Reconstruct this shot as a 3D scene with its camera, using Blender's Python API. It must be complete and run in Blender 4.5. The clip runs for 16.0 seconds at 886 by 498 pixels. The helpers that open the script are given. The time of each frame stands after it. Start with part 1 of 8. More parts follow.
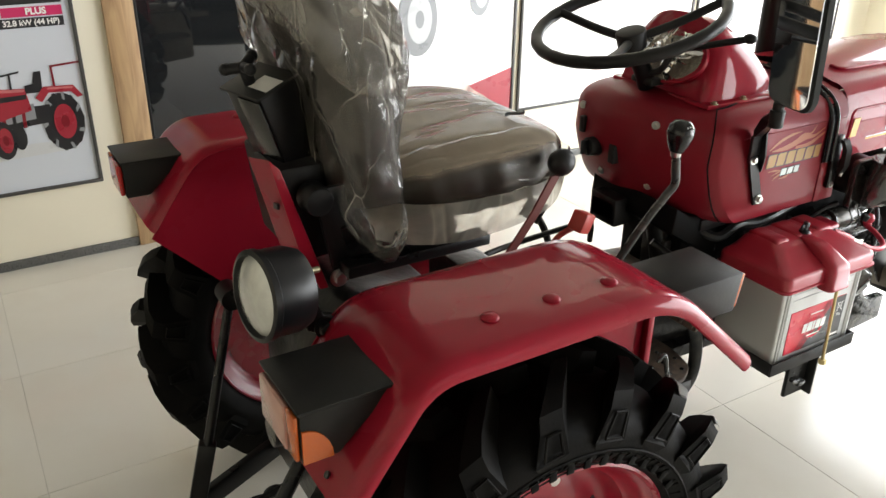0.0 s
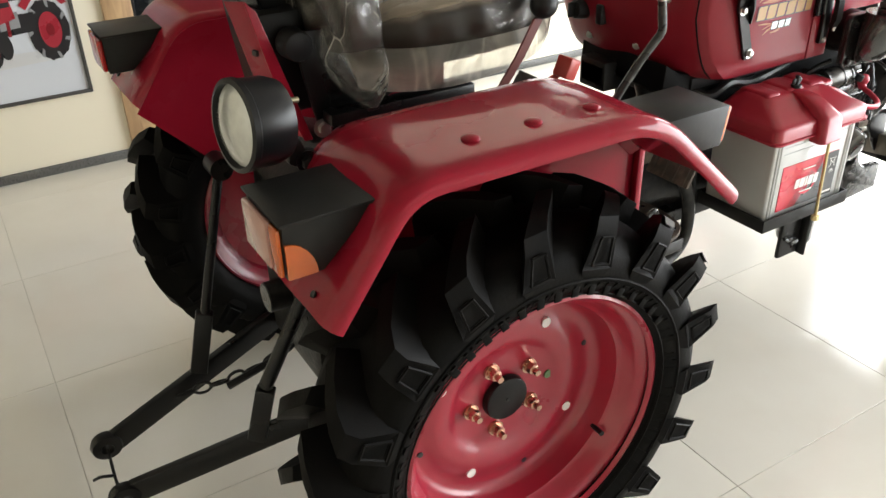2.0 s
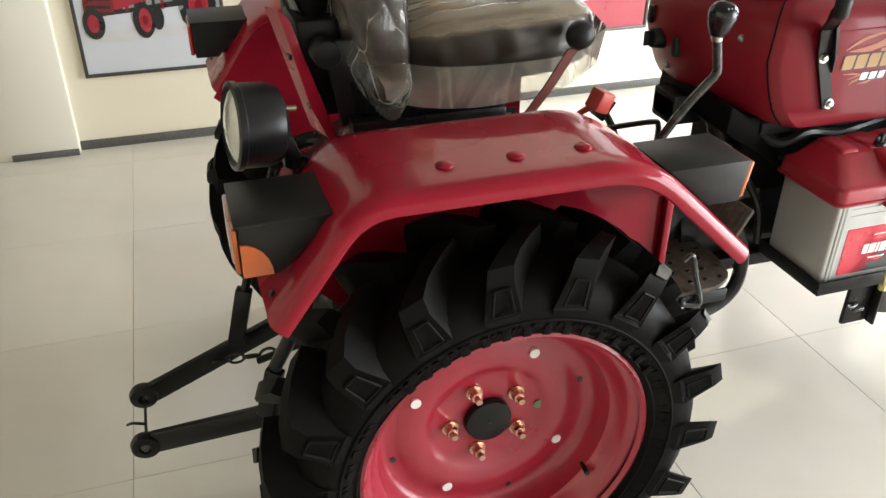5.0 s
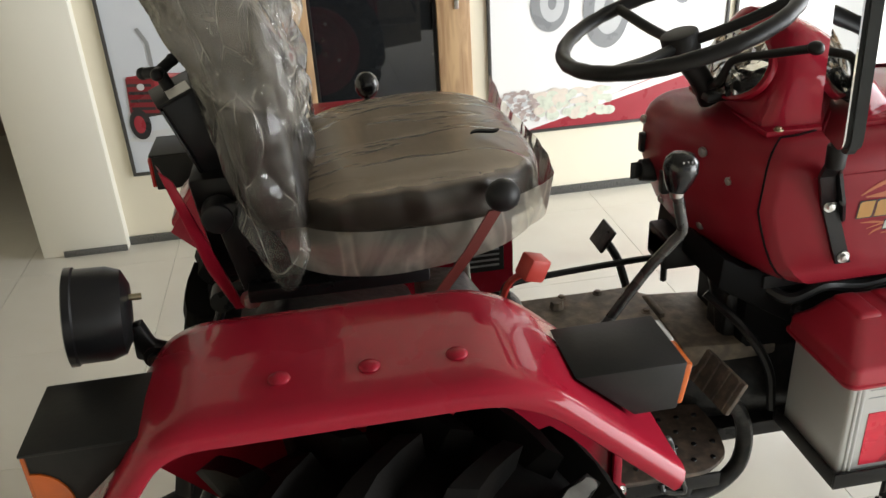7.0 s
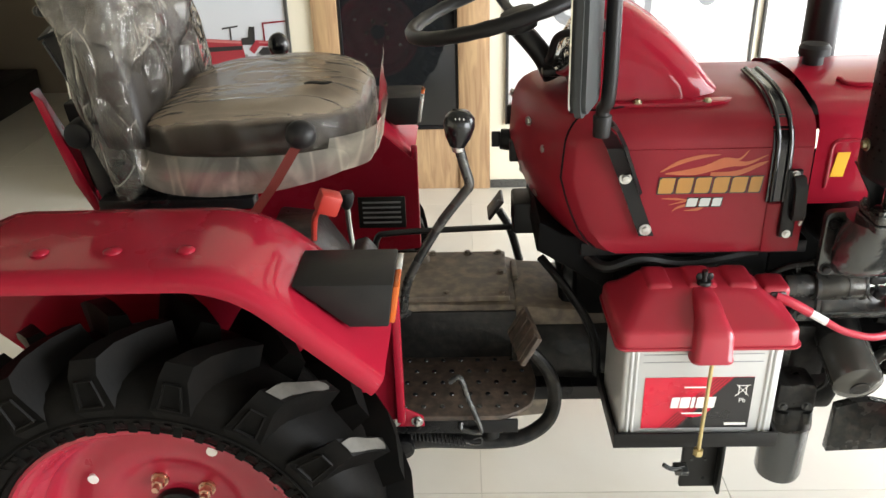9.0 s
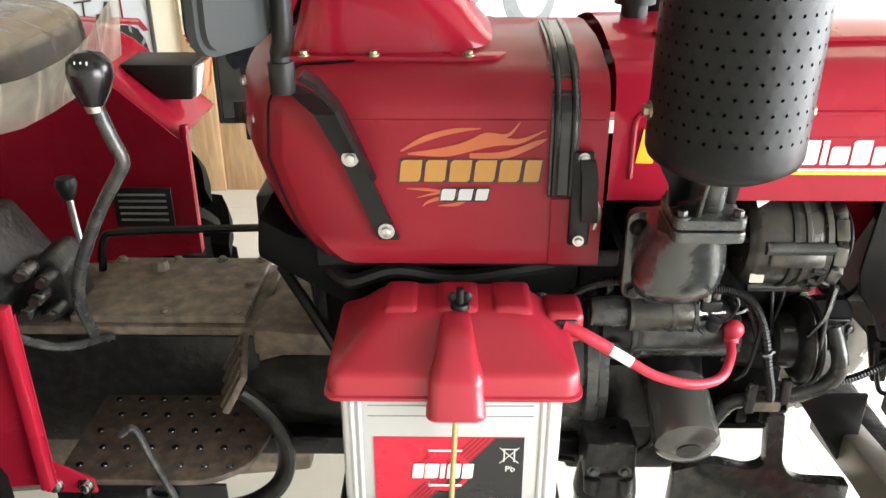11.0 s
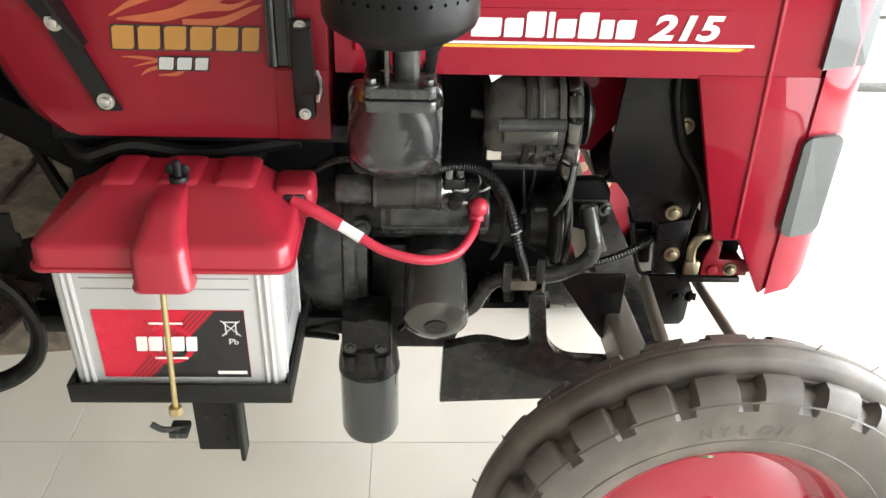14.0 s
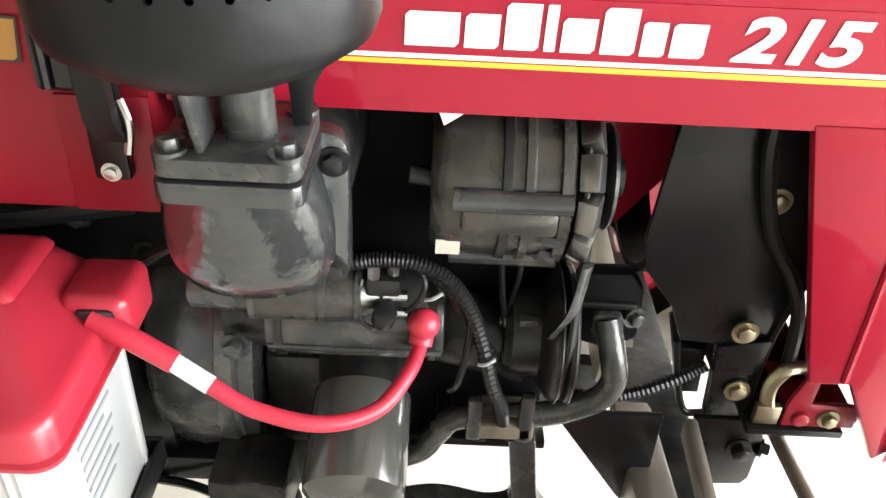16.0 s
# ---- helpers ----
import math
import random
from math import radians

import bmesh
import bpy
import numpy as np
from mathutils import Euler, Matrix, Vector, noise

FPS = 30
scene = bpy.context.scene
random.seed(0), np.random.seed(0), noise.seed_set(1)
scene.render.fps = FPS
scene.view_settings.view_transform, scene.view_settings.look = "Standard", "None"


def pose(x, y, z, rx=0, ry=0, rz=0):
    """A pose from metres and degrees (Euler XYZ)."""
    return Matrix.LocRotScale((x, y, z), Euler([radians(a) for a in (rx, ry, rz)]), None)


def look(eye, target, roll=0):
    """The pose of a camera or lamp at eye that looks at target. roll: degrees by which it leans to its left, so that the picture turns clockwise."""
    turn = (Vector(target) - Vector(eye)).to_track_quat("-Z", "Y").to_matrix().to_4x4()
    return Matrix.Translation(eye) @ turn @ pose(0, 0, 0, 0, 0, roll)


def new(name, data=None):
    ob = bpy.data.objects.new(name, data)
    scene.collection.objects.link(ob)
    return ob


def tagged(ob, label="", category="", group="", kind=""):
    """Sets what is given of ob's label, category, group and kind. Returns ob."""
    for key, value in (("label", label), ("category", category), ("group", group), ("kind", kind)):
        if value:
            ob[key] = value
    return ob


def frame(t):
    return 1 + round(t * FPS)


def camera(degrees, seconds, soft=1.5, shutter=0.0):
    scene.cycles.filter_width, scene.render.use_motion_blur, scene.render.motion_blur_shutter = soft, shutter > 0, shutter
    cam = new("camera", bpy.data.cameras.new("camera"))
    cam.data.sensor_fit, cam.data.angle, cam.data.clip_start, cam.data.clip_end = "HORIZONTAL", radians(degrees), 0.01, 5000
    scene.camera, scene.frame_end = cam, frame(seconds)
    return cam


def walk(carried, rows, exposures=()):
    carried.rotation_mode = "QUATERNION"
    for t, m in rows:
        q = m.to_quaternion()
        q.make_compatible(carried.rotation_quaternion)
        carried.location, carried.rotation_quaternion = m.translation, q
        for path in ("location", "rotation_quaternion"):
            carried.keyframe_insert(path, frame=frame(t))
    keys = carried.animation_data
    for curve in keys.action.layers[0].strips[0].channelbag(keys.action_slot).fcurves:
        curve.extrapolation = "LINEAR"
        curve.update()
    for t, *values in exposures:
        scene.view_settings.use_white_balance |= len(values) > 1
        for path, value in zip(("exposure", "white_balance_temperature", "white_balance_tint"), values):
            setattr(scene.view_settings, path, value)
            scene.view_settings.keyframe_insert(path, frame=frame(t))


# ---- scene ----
cam = camera(56.3, 16.0)
PATH = [
    (0, (0.924, 0.778, 1.512), (1.856, 2.317, 0.639), 0.8),
    (0.5, (0.911, 0.735, 1.473), (1.811, 2.28, 0.576), -0.0),
    (1, (0.906, 0.718, 1.436), (1.77, 2.253, 0.489), -1.3),
    (1.5, (0.913, 0.711, 1.4), (1.787, 2.218, 0.418), -1.5),
    (2, (0.914, 0.701, 1.372), (1.799, 2.187, 0.368), -1.5),
    (2.5, (0.911, 0.688, 1.332), (1.817, 2.155, 0.318), -1.4),
    (3, (0.913, 0.684, 1.313), (1.846, 2.13, 0.294), -1.4),
    (3.2, (0.909, 0.688, 1.31), (1.849, 2.129, 0.29), -1.3),
    (5.3, (1.208, 0.581, 1.439), (1.691, 2.246, 0.44), 0.5),
    (5.5, (1.235, 0.582, 1.452), (1.706, 2.274, 0.495), 0.3),
    (6, (1.3, 0.581, 1.5), (1.742, 2.296, 0.572), -0.9),
    (6.5, (1.427, 0.674, 1.489), (1.828, 2.416, 0.592), -1.7),
    (7, (1.567, 0.756, 1.496), (1.819, 2.525, 0.597), -3.5),
    (7.5, (1.767, 0.733, 1.499), (1.753, 2.52, 0.602), -3.7),
    (8, (1.905, 0.688, 1.481), (1.844, 2.5, 0.636), -2.6),
    (8.5, (1.998, 0.568, 1.464), (1.924, 2.365, 0.588), -2.0),
    (9, (2.087, 0.527, 1.451), (2.036, 2.32, 0.566), -1.7),
    (9.5, (2.276, 0.602, 1.39), (2.201, 2.39, 0.497), -0.9),
    (10, (2.378, 0.71, 1.322), (2.351, 2.516, 0.464), -0.4),
    (10.2, (2.4, 0.78, 1.281), (2.409, 2.593, 0.436), -0.4),
    (12.3, (2.658, 0.928, 1.252), (2.584, 2.717, 0.362), 0.8),
    (12.5, (2.678, 0.928, 1.258), (2.63, 2.724, 0.379), 1.5),
    (13, (2.716, 0.902, 1.251), (2.779, 2.699, 0.374), 3.1),
    (13.5, (2.762, 0.845, 1.247), (2.846, 2.585, 0.265), 2.4),
    (14, (2.802, 0.883, 1.224), (2.876, 2.576, 0.163), 1.9),
    (14.5, (2.863, 1.067, 1.171), (2.906, 2.749, 0.09), 1.8),
    (15, (2.885, 1.223, 1.127), (2.901, 2.884, 0.012), 2.3),
    (15.5, (2.889, 1.308, 1.105), (2.903, 2.962, -0.019), 2.8),
    (16, (2.9, 1.352, 1.105), (2.921, 3.007, -0.017), 3.1),
]
walk(cam, [(t, look(eye, target, roll)) for t, eye, target, roll in PATH],
     [(0, -0.85), (1.5, -0.64), (3.2, -0.60), (5.3, -0.50), (6.5, -0.85), (7.5, -1.02), (9, -0.50), (10.2, -0.18), (12.3, -0.13), (14, -0.62), (16, -0.14)])

# The plan below is drawn in plan units with the floor at 0.08; PLAN turns it into metres with the floor at 0.
SCALE, FLOOR = 1.12, 0.08
PLAN = Matrix.Diagonal((SCALE, SCALE, SCALE, 1)) @ Matrix.Translation((0, 0, -FLOOR))

# ---- light ----
world = bpy.data.worlds.new("world")
scene.world = world
world.use_nodes = True
wn = world.node_tree.nodes
sky = wn.new("ShaderNodeTexSky")
sky.sky_type = "NISHITA"
sky.sun_disc = False
sky.sun_elevation = radians(42)
sky.sun_rotation = radians(60)
wn["Background"].inputs["Strength"].default_value = 0.14
world.node_tree.links.new(sky.outputs["Color"], wn["Background"].inputs["Color"])


def lamp_area(name, eye, target, sx, sy, watts, col):
    d = bpy.data.lights.new(name, "AREA")
    d.shape, d.size, d.size_y, d.energy, d.color = "RECTANGLE", sx * SCALE, sy * SCALE, watts, col
    ob = new(name, d)
    ob.matrix_basis = look(PLAN @ Vector(eye), PLAN @ Vector(target))
    return ob


# sky light through the glazed front, the side shopfront and the opening behind the camera
lamp_area("front_window_light", (5.36, 0.6, 1.2), (0, 0.6, 1.0), 5.4, 2.15, 1000, (0.95, 0.98, 1.0))
lamp_area("side_window_light", (2.9, -3.05, 1.35), (2.7, 2.0, 0.9), 4.0, 1.8, 30, (1.0, 0.965, 0.91))

# ---- materials ----


def mat(name, col, rough=0.5, metal=0.0, var=0.12, scale=6.0, fine=140.0, bump=0.05, coat=0.0, spec=0.5, dust=None, dust_amt=0.0, rvar=0.12):
    m = bpy.data.materials.new(name)
    m.use_nodes = True
    nt = m.node_tree
    b = nt.nodes["Principled BSDF"]
    tc = nt.nodes.new("ShaderNodeTexCoord")
    n1 = nt.nodes.new("ShaderNodeTexNoise")
    n1.inputs["Scale"].default_value, n1.inputs["Detail"].default_value = scale, 5
    n2 = nt.nodes.new("ShaderNodeTexNoise")
    n2.inputs["Scale"].default_value, n2.inputs["Detail"].default_value = fine, 3
    for n in (n1, n2):
        nt.links.new(tc.outputs["Object"], n.inputs["Vector"])
    mix = nt.nodes.new("ShaderNodeMix")
    mix.data_type = "RGBA"
    mix.inputs[6].default_value = (*[max(0, c * (1 - var)) for c in col], 1)
    mix.inputs[7].default_value = (*[min(1, c * (1 + var)) for c in col], 1)
    nt.links.new(n1.outputs["Fac"], mix.inputs[0])
    out = mix.outputs[2]
    if dust:
        ramp = nt.nodes.new("ShaderNodeMapRange")
        ramp.inputs[1].default_value, ramp.inputs[2].default_value = 0.42, 0.75
        ramp.inputs[3].default_value, ramp.inputs[4].default_value = 0.0, dust_amt
        n3 = nt.nodes.new("ShaderNodeTexNoise")
        n3.inputs["Scale"].default_value, n3.inputs["Detail"].default_value = scale * 2.3, 8
        nt.links.new(tc.outputs["Object"], n3.inputs["Vector"])
        nt.links.new(n3.outputs["Fac"], ramp.inputs[0])
        mx = nt.nodes.new("ShaderNodeMix")
        mx.data_type = "RGBA"
        nt.links.new(ramp.outputs[0], mx.inputs[0])
        nt.links.new(out, mx.inputs[6])
        mx.inputs[7].default_value = (*dust, 1)
        out = mx.outputs[2]
    nt.links.new(out, b.inputs["Base Color"])
    rr = nt.nodes.new("ShaderNodeMapRange")
    rr.inputs[3].default_value, rr.inputs[4].default_value = max(0.02, rough - rvar), min(1, rough + rvar)
    nt.links.new(n1.outputs["Fac"], rr.inputs[0])
    nt.links.new(rr.outputs[0], b.inputs["Roughness"])
    b.inputs["Metallic"].default_value = metal
    b.inputs["Specular IOR Level"].default_value = spec
    b.inputs["Coat Weight"].default_value = coat
    b.inputs["Coat Roughness"].default_value = 0.03
    if bump:
        bp = nt.nodes.new("ShaderNodeBump")
        bp.inputs["Strength"].default_value, bp.inputs["Distance"].default_value = bump, 0.002
        nt.links.new(n2.outputs["Fac"], bp.inputs["Height"])
        nt.links.new(bp.outputs["Normal"], b.inputs["Normal"])
    return m


RED = mat("red_paint", (0.27, 0.009, 0.023), 0.28, var=0.08, coat=0.4, spec=0.05, rvar=0.06, bump=0.012, dust=(0.30, 0.02, 0.035), dust_amt=0.08)
RED_SATIN = mat("red_satin", (0.225, 0.009, 0.019), 0.42, var=0.12, coat=0.15, bump=0.04, dust=(0.32, 0.03, 0.04), dust_amt=0.12, spec=0.22)
RED_RIM = mat("red_rim_paint", (0.33, 0.013, 0.034), 0.3, var=0.10, coat=0.35, bump=0.02, dust=(0.42, 0.13, 0.13), dust_amt=0.1)
RED_PLASTIC = mat("red_plastic", (0.34, 0.018, 0.034), 0.33, var=0.06, bump=0.05, coat=0.1)
RED_RUBBER = mat("red_rubber", (0.44, 0.022, 0.045), 0.42, var=0.06, bump=0.03)
ORANGE_RED = mat("faded_red_plastic", (0.38, 0.030, 0.020), 0.45, var=0.1, bump=0.05)
RUST_RED = mat("rust_red_steel", (0.12, 0.018, 0.013), 0.5, var=0.2, bump=0.06)
BLACK = mat("black_paint", (0.006, 0.006, 0.0065), 0.3, var=0.3, bump=0.06, dust=(0.03, 0.028, 0.026), dust_amt=0.25, spec=0.28)
BLACK_GLOSS = mat("black_gloss", (0.005, 0.005, 0.006), 0.22, var=0.2, bump=0.0, coat=0.1)
BLACK_PLASTIC = mat("black_plastic", (0.008, 0.008, 0.0085), 0.42, var=0.2, bump=0.12, dust=(0.035, 0.033, 0.03), dust_amt=0.2, spec=0.28)
# near-black for black parts and gaps, and for deep shade put into colour
VOID = mat("black_and_deep_shade", (0.004, 0.004, 0.004), 0.6, var=0.3, bump=0.1, spec=0.08)
GREY_BOX = mat("dusty_black_sheet", (0.012, 0.012, 0.0115), 0.45, var=0.25, bump=0.08, dust=(0.032, 0.029, 0.025), dust_amt=0.4, spec=0.22)
IRON = mat("grey_engine_paint", (0.042, 0.044, 0.044), 0.26, metal=0.35, var=0.5, scale=22, fine=70, bump=0.55, dust=(0.125, 0.115, 0.095), dust_amt=0.55)
# dark paint, lowered further to hold the shade inside the engine bay
IRON_DARK = mat("dark_shaded_engine_paint", (0.009, 0.0093, 0.0093), 0.32, metal=0.1, var=0.5, scale=24, fine=70, bump=0.6, dust=(0.045, 0.041, 0.035), dust_amt=0.5, spec=0.3)
DUSTY_IRON = mat("dusty_gearbox_paint", (0.12, 0.098, 0.075), 0.6, var=0.4, scale=18, fine=120, bump=0.4, dust=(0.30, 0.24, 0.17), dust_amt=0.75)
RUSTY_STEP = mat("worn_footplate", (0.05, 0.038, 0.03), 0.6, var=0.4, scale=22, fine=160, bump=0.3, dust=(0.17, 0.12, 0.085), dust_amt=0.7)
STEEL = mat("bright_steel", (0.55, 0.55, 0.53), 0.3, metal=1.0, var=0.15, bump=0.05)
STEEL_DULL = mat("dull_steel", (0.22, 0.22, 0.21), 0.32, metal=1.0, var=0.3, scale=12, bump=0.05)
ZINC = mat("yellow_zinc", (0.34, 0.30, 0.20), 0.42, metal=1.0, var=0.2, scale=40, bump=0.1)
COPPER = mat("zinc_plated_nut", (0.62, 0.40, 0.30), 0.28, metal=1.0, var=0.25, scale=60, bump=0.1)
RUBBER = mat("tyre_rubber", (0.0040, 0.0038, 0.0035), 0.5, var=0.3, scale=9, fine=170, bump=0.2, dust=(0.012, 0.0095, 0.0075), dust_amt=0.35, spec=0.06)
RUBBER_SHINY = mat("new_front_tyre_rubber", (0.085, 0.075, 0.064), 0.45, var=0.25, scale=9, fine=170, bump=0.1, dust=(0.20, 0.175, 0.14), dust_amt=0.5)
VINYL = mat("brown_seat_vinyl", (0.016, 0.012, 0.009), 0.5, var=0.2, scale=9, fine=220, bump=0.2)
HOSE = mat("black_rubber_hose", (0.009, 0.009, 0.009), 0.36, var=0.2, bump=0.1, spec=0.28)
SILVER = mat("silver_battery_plastic", (0.50, 0.505, 0.495), 0.36, metal=0.25, var=0.05, bump=0.04)
LABEL_RED = mat("label_red", (0.56, 0.01, 0.035), 0.3, var=0.04, bump=0.0)
LABEL_BLACK = mat("label_black", (0.014, 0.014, 0.015), 0.3, var=0.1, bump=0.0)
LABEL_WHITE = mat("label_white", (0.80, 0.79, 0.76), 0.4, var=0.03, bump=0.0)
GOLD = mat("decal_gold", (0.40, 0.195, 0.04), 0.35, var=0.12, scale=30, bump=0.0)
FLAME = mat("decal_flame", (0.42, 0.10, 0.035), 0.35, var=0.12, scale=30, bump=0.0)
YELLOW = mat("decal_yellow", (0.78, 0.42, 0.03), 0.35, var=0.2, scale=20, bump=0.0)
ORANGE_LENS = mat("orange_lens", (0.50, 0.10, 0.01), 0.22, var=0.1, scale=60, bump=0.15, coat=0.4)
RED_LENS = mat("red_lens", (0.42, 0.015, 0.012), 0.2, var=0.1, scale=60, bump=0.1, coat=0.4)
# the red lens again, paled to pink to hold a white reflection
PINK_LENS = mat("tail_lens_with_reflection", (0.50, 0.27, 0.22), 0.2, var=0.1, scale=60, bump=0.15, coat=0.4)
# Cream wall paint darkened to brown to stand in for the passage's shade.
PASSAGE = mat("passage_shade_paint", (0.26, 0.21, 0.15), 0.6, var=0.08, scale=2.0, bump=0.06)
CLEAR_LENS = mat("lamp_glass", (0.60, 0.61, 0.58), 0.12, metal=0.3, var=0.2, scale=50, fine=80, bump=0.4, coat=0.6)
LAMP_GREY = mat("grey_lamp_lens", (0.075, 0.082, 0.08), 0.4, var=0.15, scale=40, fine=260, bump=0.12, coat=0.2, spec=0.3)
MIRROR = mat("mirror_glass", (0.85, 0.86, 0.86), 0.03, metal=1.0, var=0.02, bump=0.0, rvar=0.01)
MIRROR_BACK = mat("mirror_back_plastic", (0.040, 0.043, 0.043), 0.5, var=0.15, bump=0.05, spec=0.15)
BRASS_ROD = mat("cadmium_rod", (0.52, 0.42, 0.20), 0.35, metal=0.8, var=0.15, scale=40, bump=0.1)
CASTING = mat("glossy_grey_casting", (0.085, 0.09, 0.09), 0.16, metal=0.75, var=0.3, scale=30, fine=110, bump=0.35, spec=0.6, dust=(0.12, 0.115, 0.10), dust_amt=0.3)
ALLOY = mat("dusty_alloy", (0.050, 0.048, 0.043), 0.28, metal=0.5, var=0.4, scale=26, fine=80, bump=0.4, dust=(0.085, 0.077, 0.060), dust_amt=0.6)
AXLE = mat("grey_brown_axle_paint", (0.21, 0.19, 0.16), 0.35, metal=0.4, var=0.25, scale=18, fine=120, bump=0.15)
DARK_STONE = mat("dark_stair_stone", (0.03, 0.028, 0.026), 0.5, var=0.3, scale=30, bump=0.1)
WALL = mat("cream_wall_paint", (0.80, 0.745, 0.60), 0.6, var=0.04, scale=1.5, fine=60, bump=0.06)
PILLAR = mat("pillar_paint", (0.76, 0.735, 0.645), 0.6, var=0.05, scale=2.0, fine=60, bump=0.08)
CEIL = mat("ceiling_paint", (0.22, 0.205, 0.18), 0.8, var=0.03, bump=0.04)
SKIRT = mat("speckled_granite", (0.10, 0.10, 0.095), 0.3, var=0.8, scale=160, fine=300, bump=0.05)
FRAME = mat("poster_frame_dark", (0.05, 0.048, 0.045), 0.4, var=0.1, bump=0.03)
PAPER_BEIGE = mat("beige_paper_label", (0.42, 0.39, 0.32), 0.7, var=0.2, scale=60, bump=0.05)
PAPER_DIRTY = mat("dusty_paper_label", (0.07, 0.065, 0.054), 0.7, var=0.6, scale=60, bump=0.1)
PAPER = mat("poster_paper", (0.60, 0.63, 0.68), 0.25, var=0.06, scale=1.4, bump=0.0)
PAPER_WHITE = mat("poster_paper_white", (0.84, 0.84, 0.83), 0.22, var=0.03, scale=1.4, bump=0.0)
P_RED = mat("poster_red", (0.33, 0.025, 0.04), 0.3, var=0.15, scale=12, bump=0.0)
P_PALERED = mat("poster_pale_red", (0.52, 0.16, 0.16), 0.3, var=0.15, scale=12, bump=0.0)
P_DARKRED = mat("poster_dark_red", (0.20, 0.012, 0.02), 0.3, var=0.2, scale=12, bump=0.0)
P_BLACK = mat("poster_black", (0.02, 0.02, 0.022), 0.3, var=0.2, scale=12, bump=0.0)
P_GREY = mat("poster_grey", (0.26, 0.27, 0.28), 0.3, var=0.15, scale=12, bump=0.0)
P_PALE = mat("poster_pale_grey", (0.55, 0.56, 0.57), 0.3, var=0.08, scale=12, bump=0.0)
P_PINK = mat("poster_magenta", (0.55, 0.03, 0.12), 0.3, var=0.05, bump=0.0)
P_GREEN = mat("poster_green", (0.12, 0.20, 0.08), 0.3, var=0.4, scale=30, bump=0.0)
P_BROWN = mat("poster_brown", (0.40, 0.33, 0.31), 0.3, var=0.5, scale=40, bump=0.0)
P_LEAF = mat("poster_pale_green", (0.62, 0.66, 0.56), 0.3, var=0.3, scale=40, bump=0.0)
DIAL = mat("dial_face", (0.13, 0.11, 0.085), 0.3, var=0.5, scale=40, bump=0.05, coat=0.5)
P_BEIGE = mat("poster_beige", (0.70, 0.63, 0.55), 0.3, var=0.2, scale=30, bump=0.0)
DARK_GLASS = mat("tinted_door_glass", (0.012, 0.013, 0.014), 0.03, var=0.1, bump=0.0, spec=0.9, rvar=0.01)
ALU = mat("window_aluminium", (0.5, 0.5, 0.5), 0.35, metal=0.9, var=0.05, bump=0.02)


def wood_mat(name, ca, cb):
    m = mat(name, ca, 0.42, var=0.1, fine=60, bump=0.1, coat=0.2)
    nt = m.node_tree
    b = nt.nodes["Principled BSDF"]
    tc = nt.nodes.new("ShaderNodeTexCoord")
    mp = nt.nodes.new("ShaderNodeMapping")
    mp.inputs["Scale"].default_value = (22, 22, 2.2)
    nz = nt.nodes.new("ShaderNodeTexNoise")
    nz.inputs["Scale"].default_value, nz.inputs["Detail"].default_value = 1.6, 7
    nz.inputs["Distortion"].default_value = 1.2
    rp = nt.nodes.new("ShaderNodeMix")
    rp.data_type = "RGBA"
    rp.inputs[6].default_value, rp.inputs[7].default_value = (*ca, 1), (*cb, 1)
    mr = nt.nodes.new("ShaderNodeMapRange")
    mr.inputs[1].default_value, mr.inputs[2].default_value = 0.35, 0.65
    nt.links.new(tc.outputs["Object"], mp.inputs["Vector"])
    nt.links.new(mp.outputs["Vector"], nz.inputs["Vector"])
    nt.links.new(nz.outputs["Fac"], mr.inputs[0])
    nt.links.new(mr.outputs[0], rp.inputs[0])
    nt.links.new(rp.outputs[2], b.inputs["Base Color"])
    return m


WOOD = wood_mat("acacia_wood", (0.34, 0.205, 0.11), (0.50, 0.335, 0.18))


def tile_mat():
    m = mat("cream_floor_tile", (0.74, 0.71, 0.635), 0.13, var=0.06, scale=2.2, fine=30, bump=0.015, dust=(0.68, 0.63, 0.54), dust_amt=0.4)
    nt = m.node_tree
    b = nt.nodes["Principled BSDF"]
    src = b.inputs["Base Color"].links[0].from_socket
    oi = nt.nodes.new("ShaderNodeObjectInfo")
    mr = nt.nodes.new("ShaderNodeMapRange")
    mr.inputs[3].default_value, mr.inputs[4].default_value = 0.97, 1.03
    mul = nt.nodes.new("ShaderNodeMix")
    mul.data_type, mul.blend_type = "RGBA", "MULTIPLY"
    mul.inputs[0].default_value = 1
    nt.links.new(oi.outputs["Random"], mr.inputs[0])
    nt.links.new(src, mul.inputs[6])
    nt.links.new(mr.outputs[0], mul.inputs[7])
    nt.links.new(mul.outputs[2], b.inputs["Base Color"])
    return m


TILE = tile_mat()
GROUT = mat("tile_grout", (0.56, 0.53, 0.46), 0.8, var=0.2, bump=0.1)


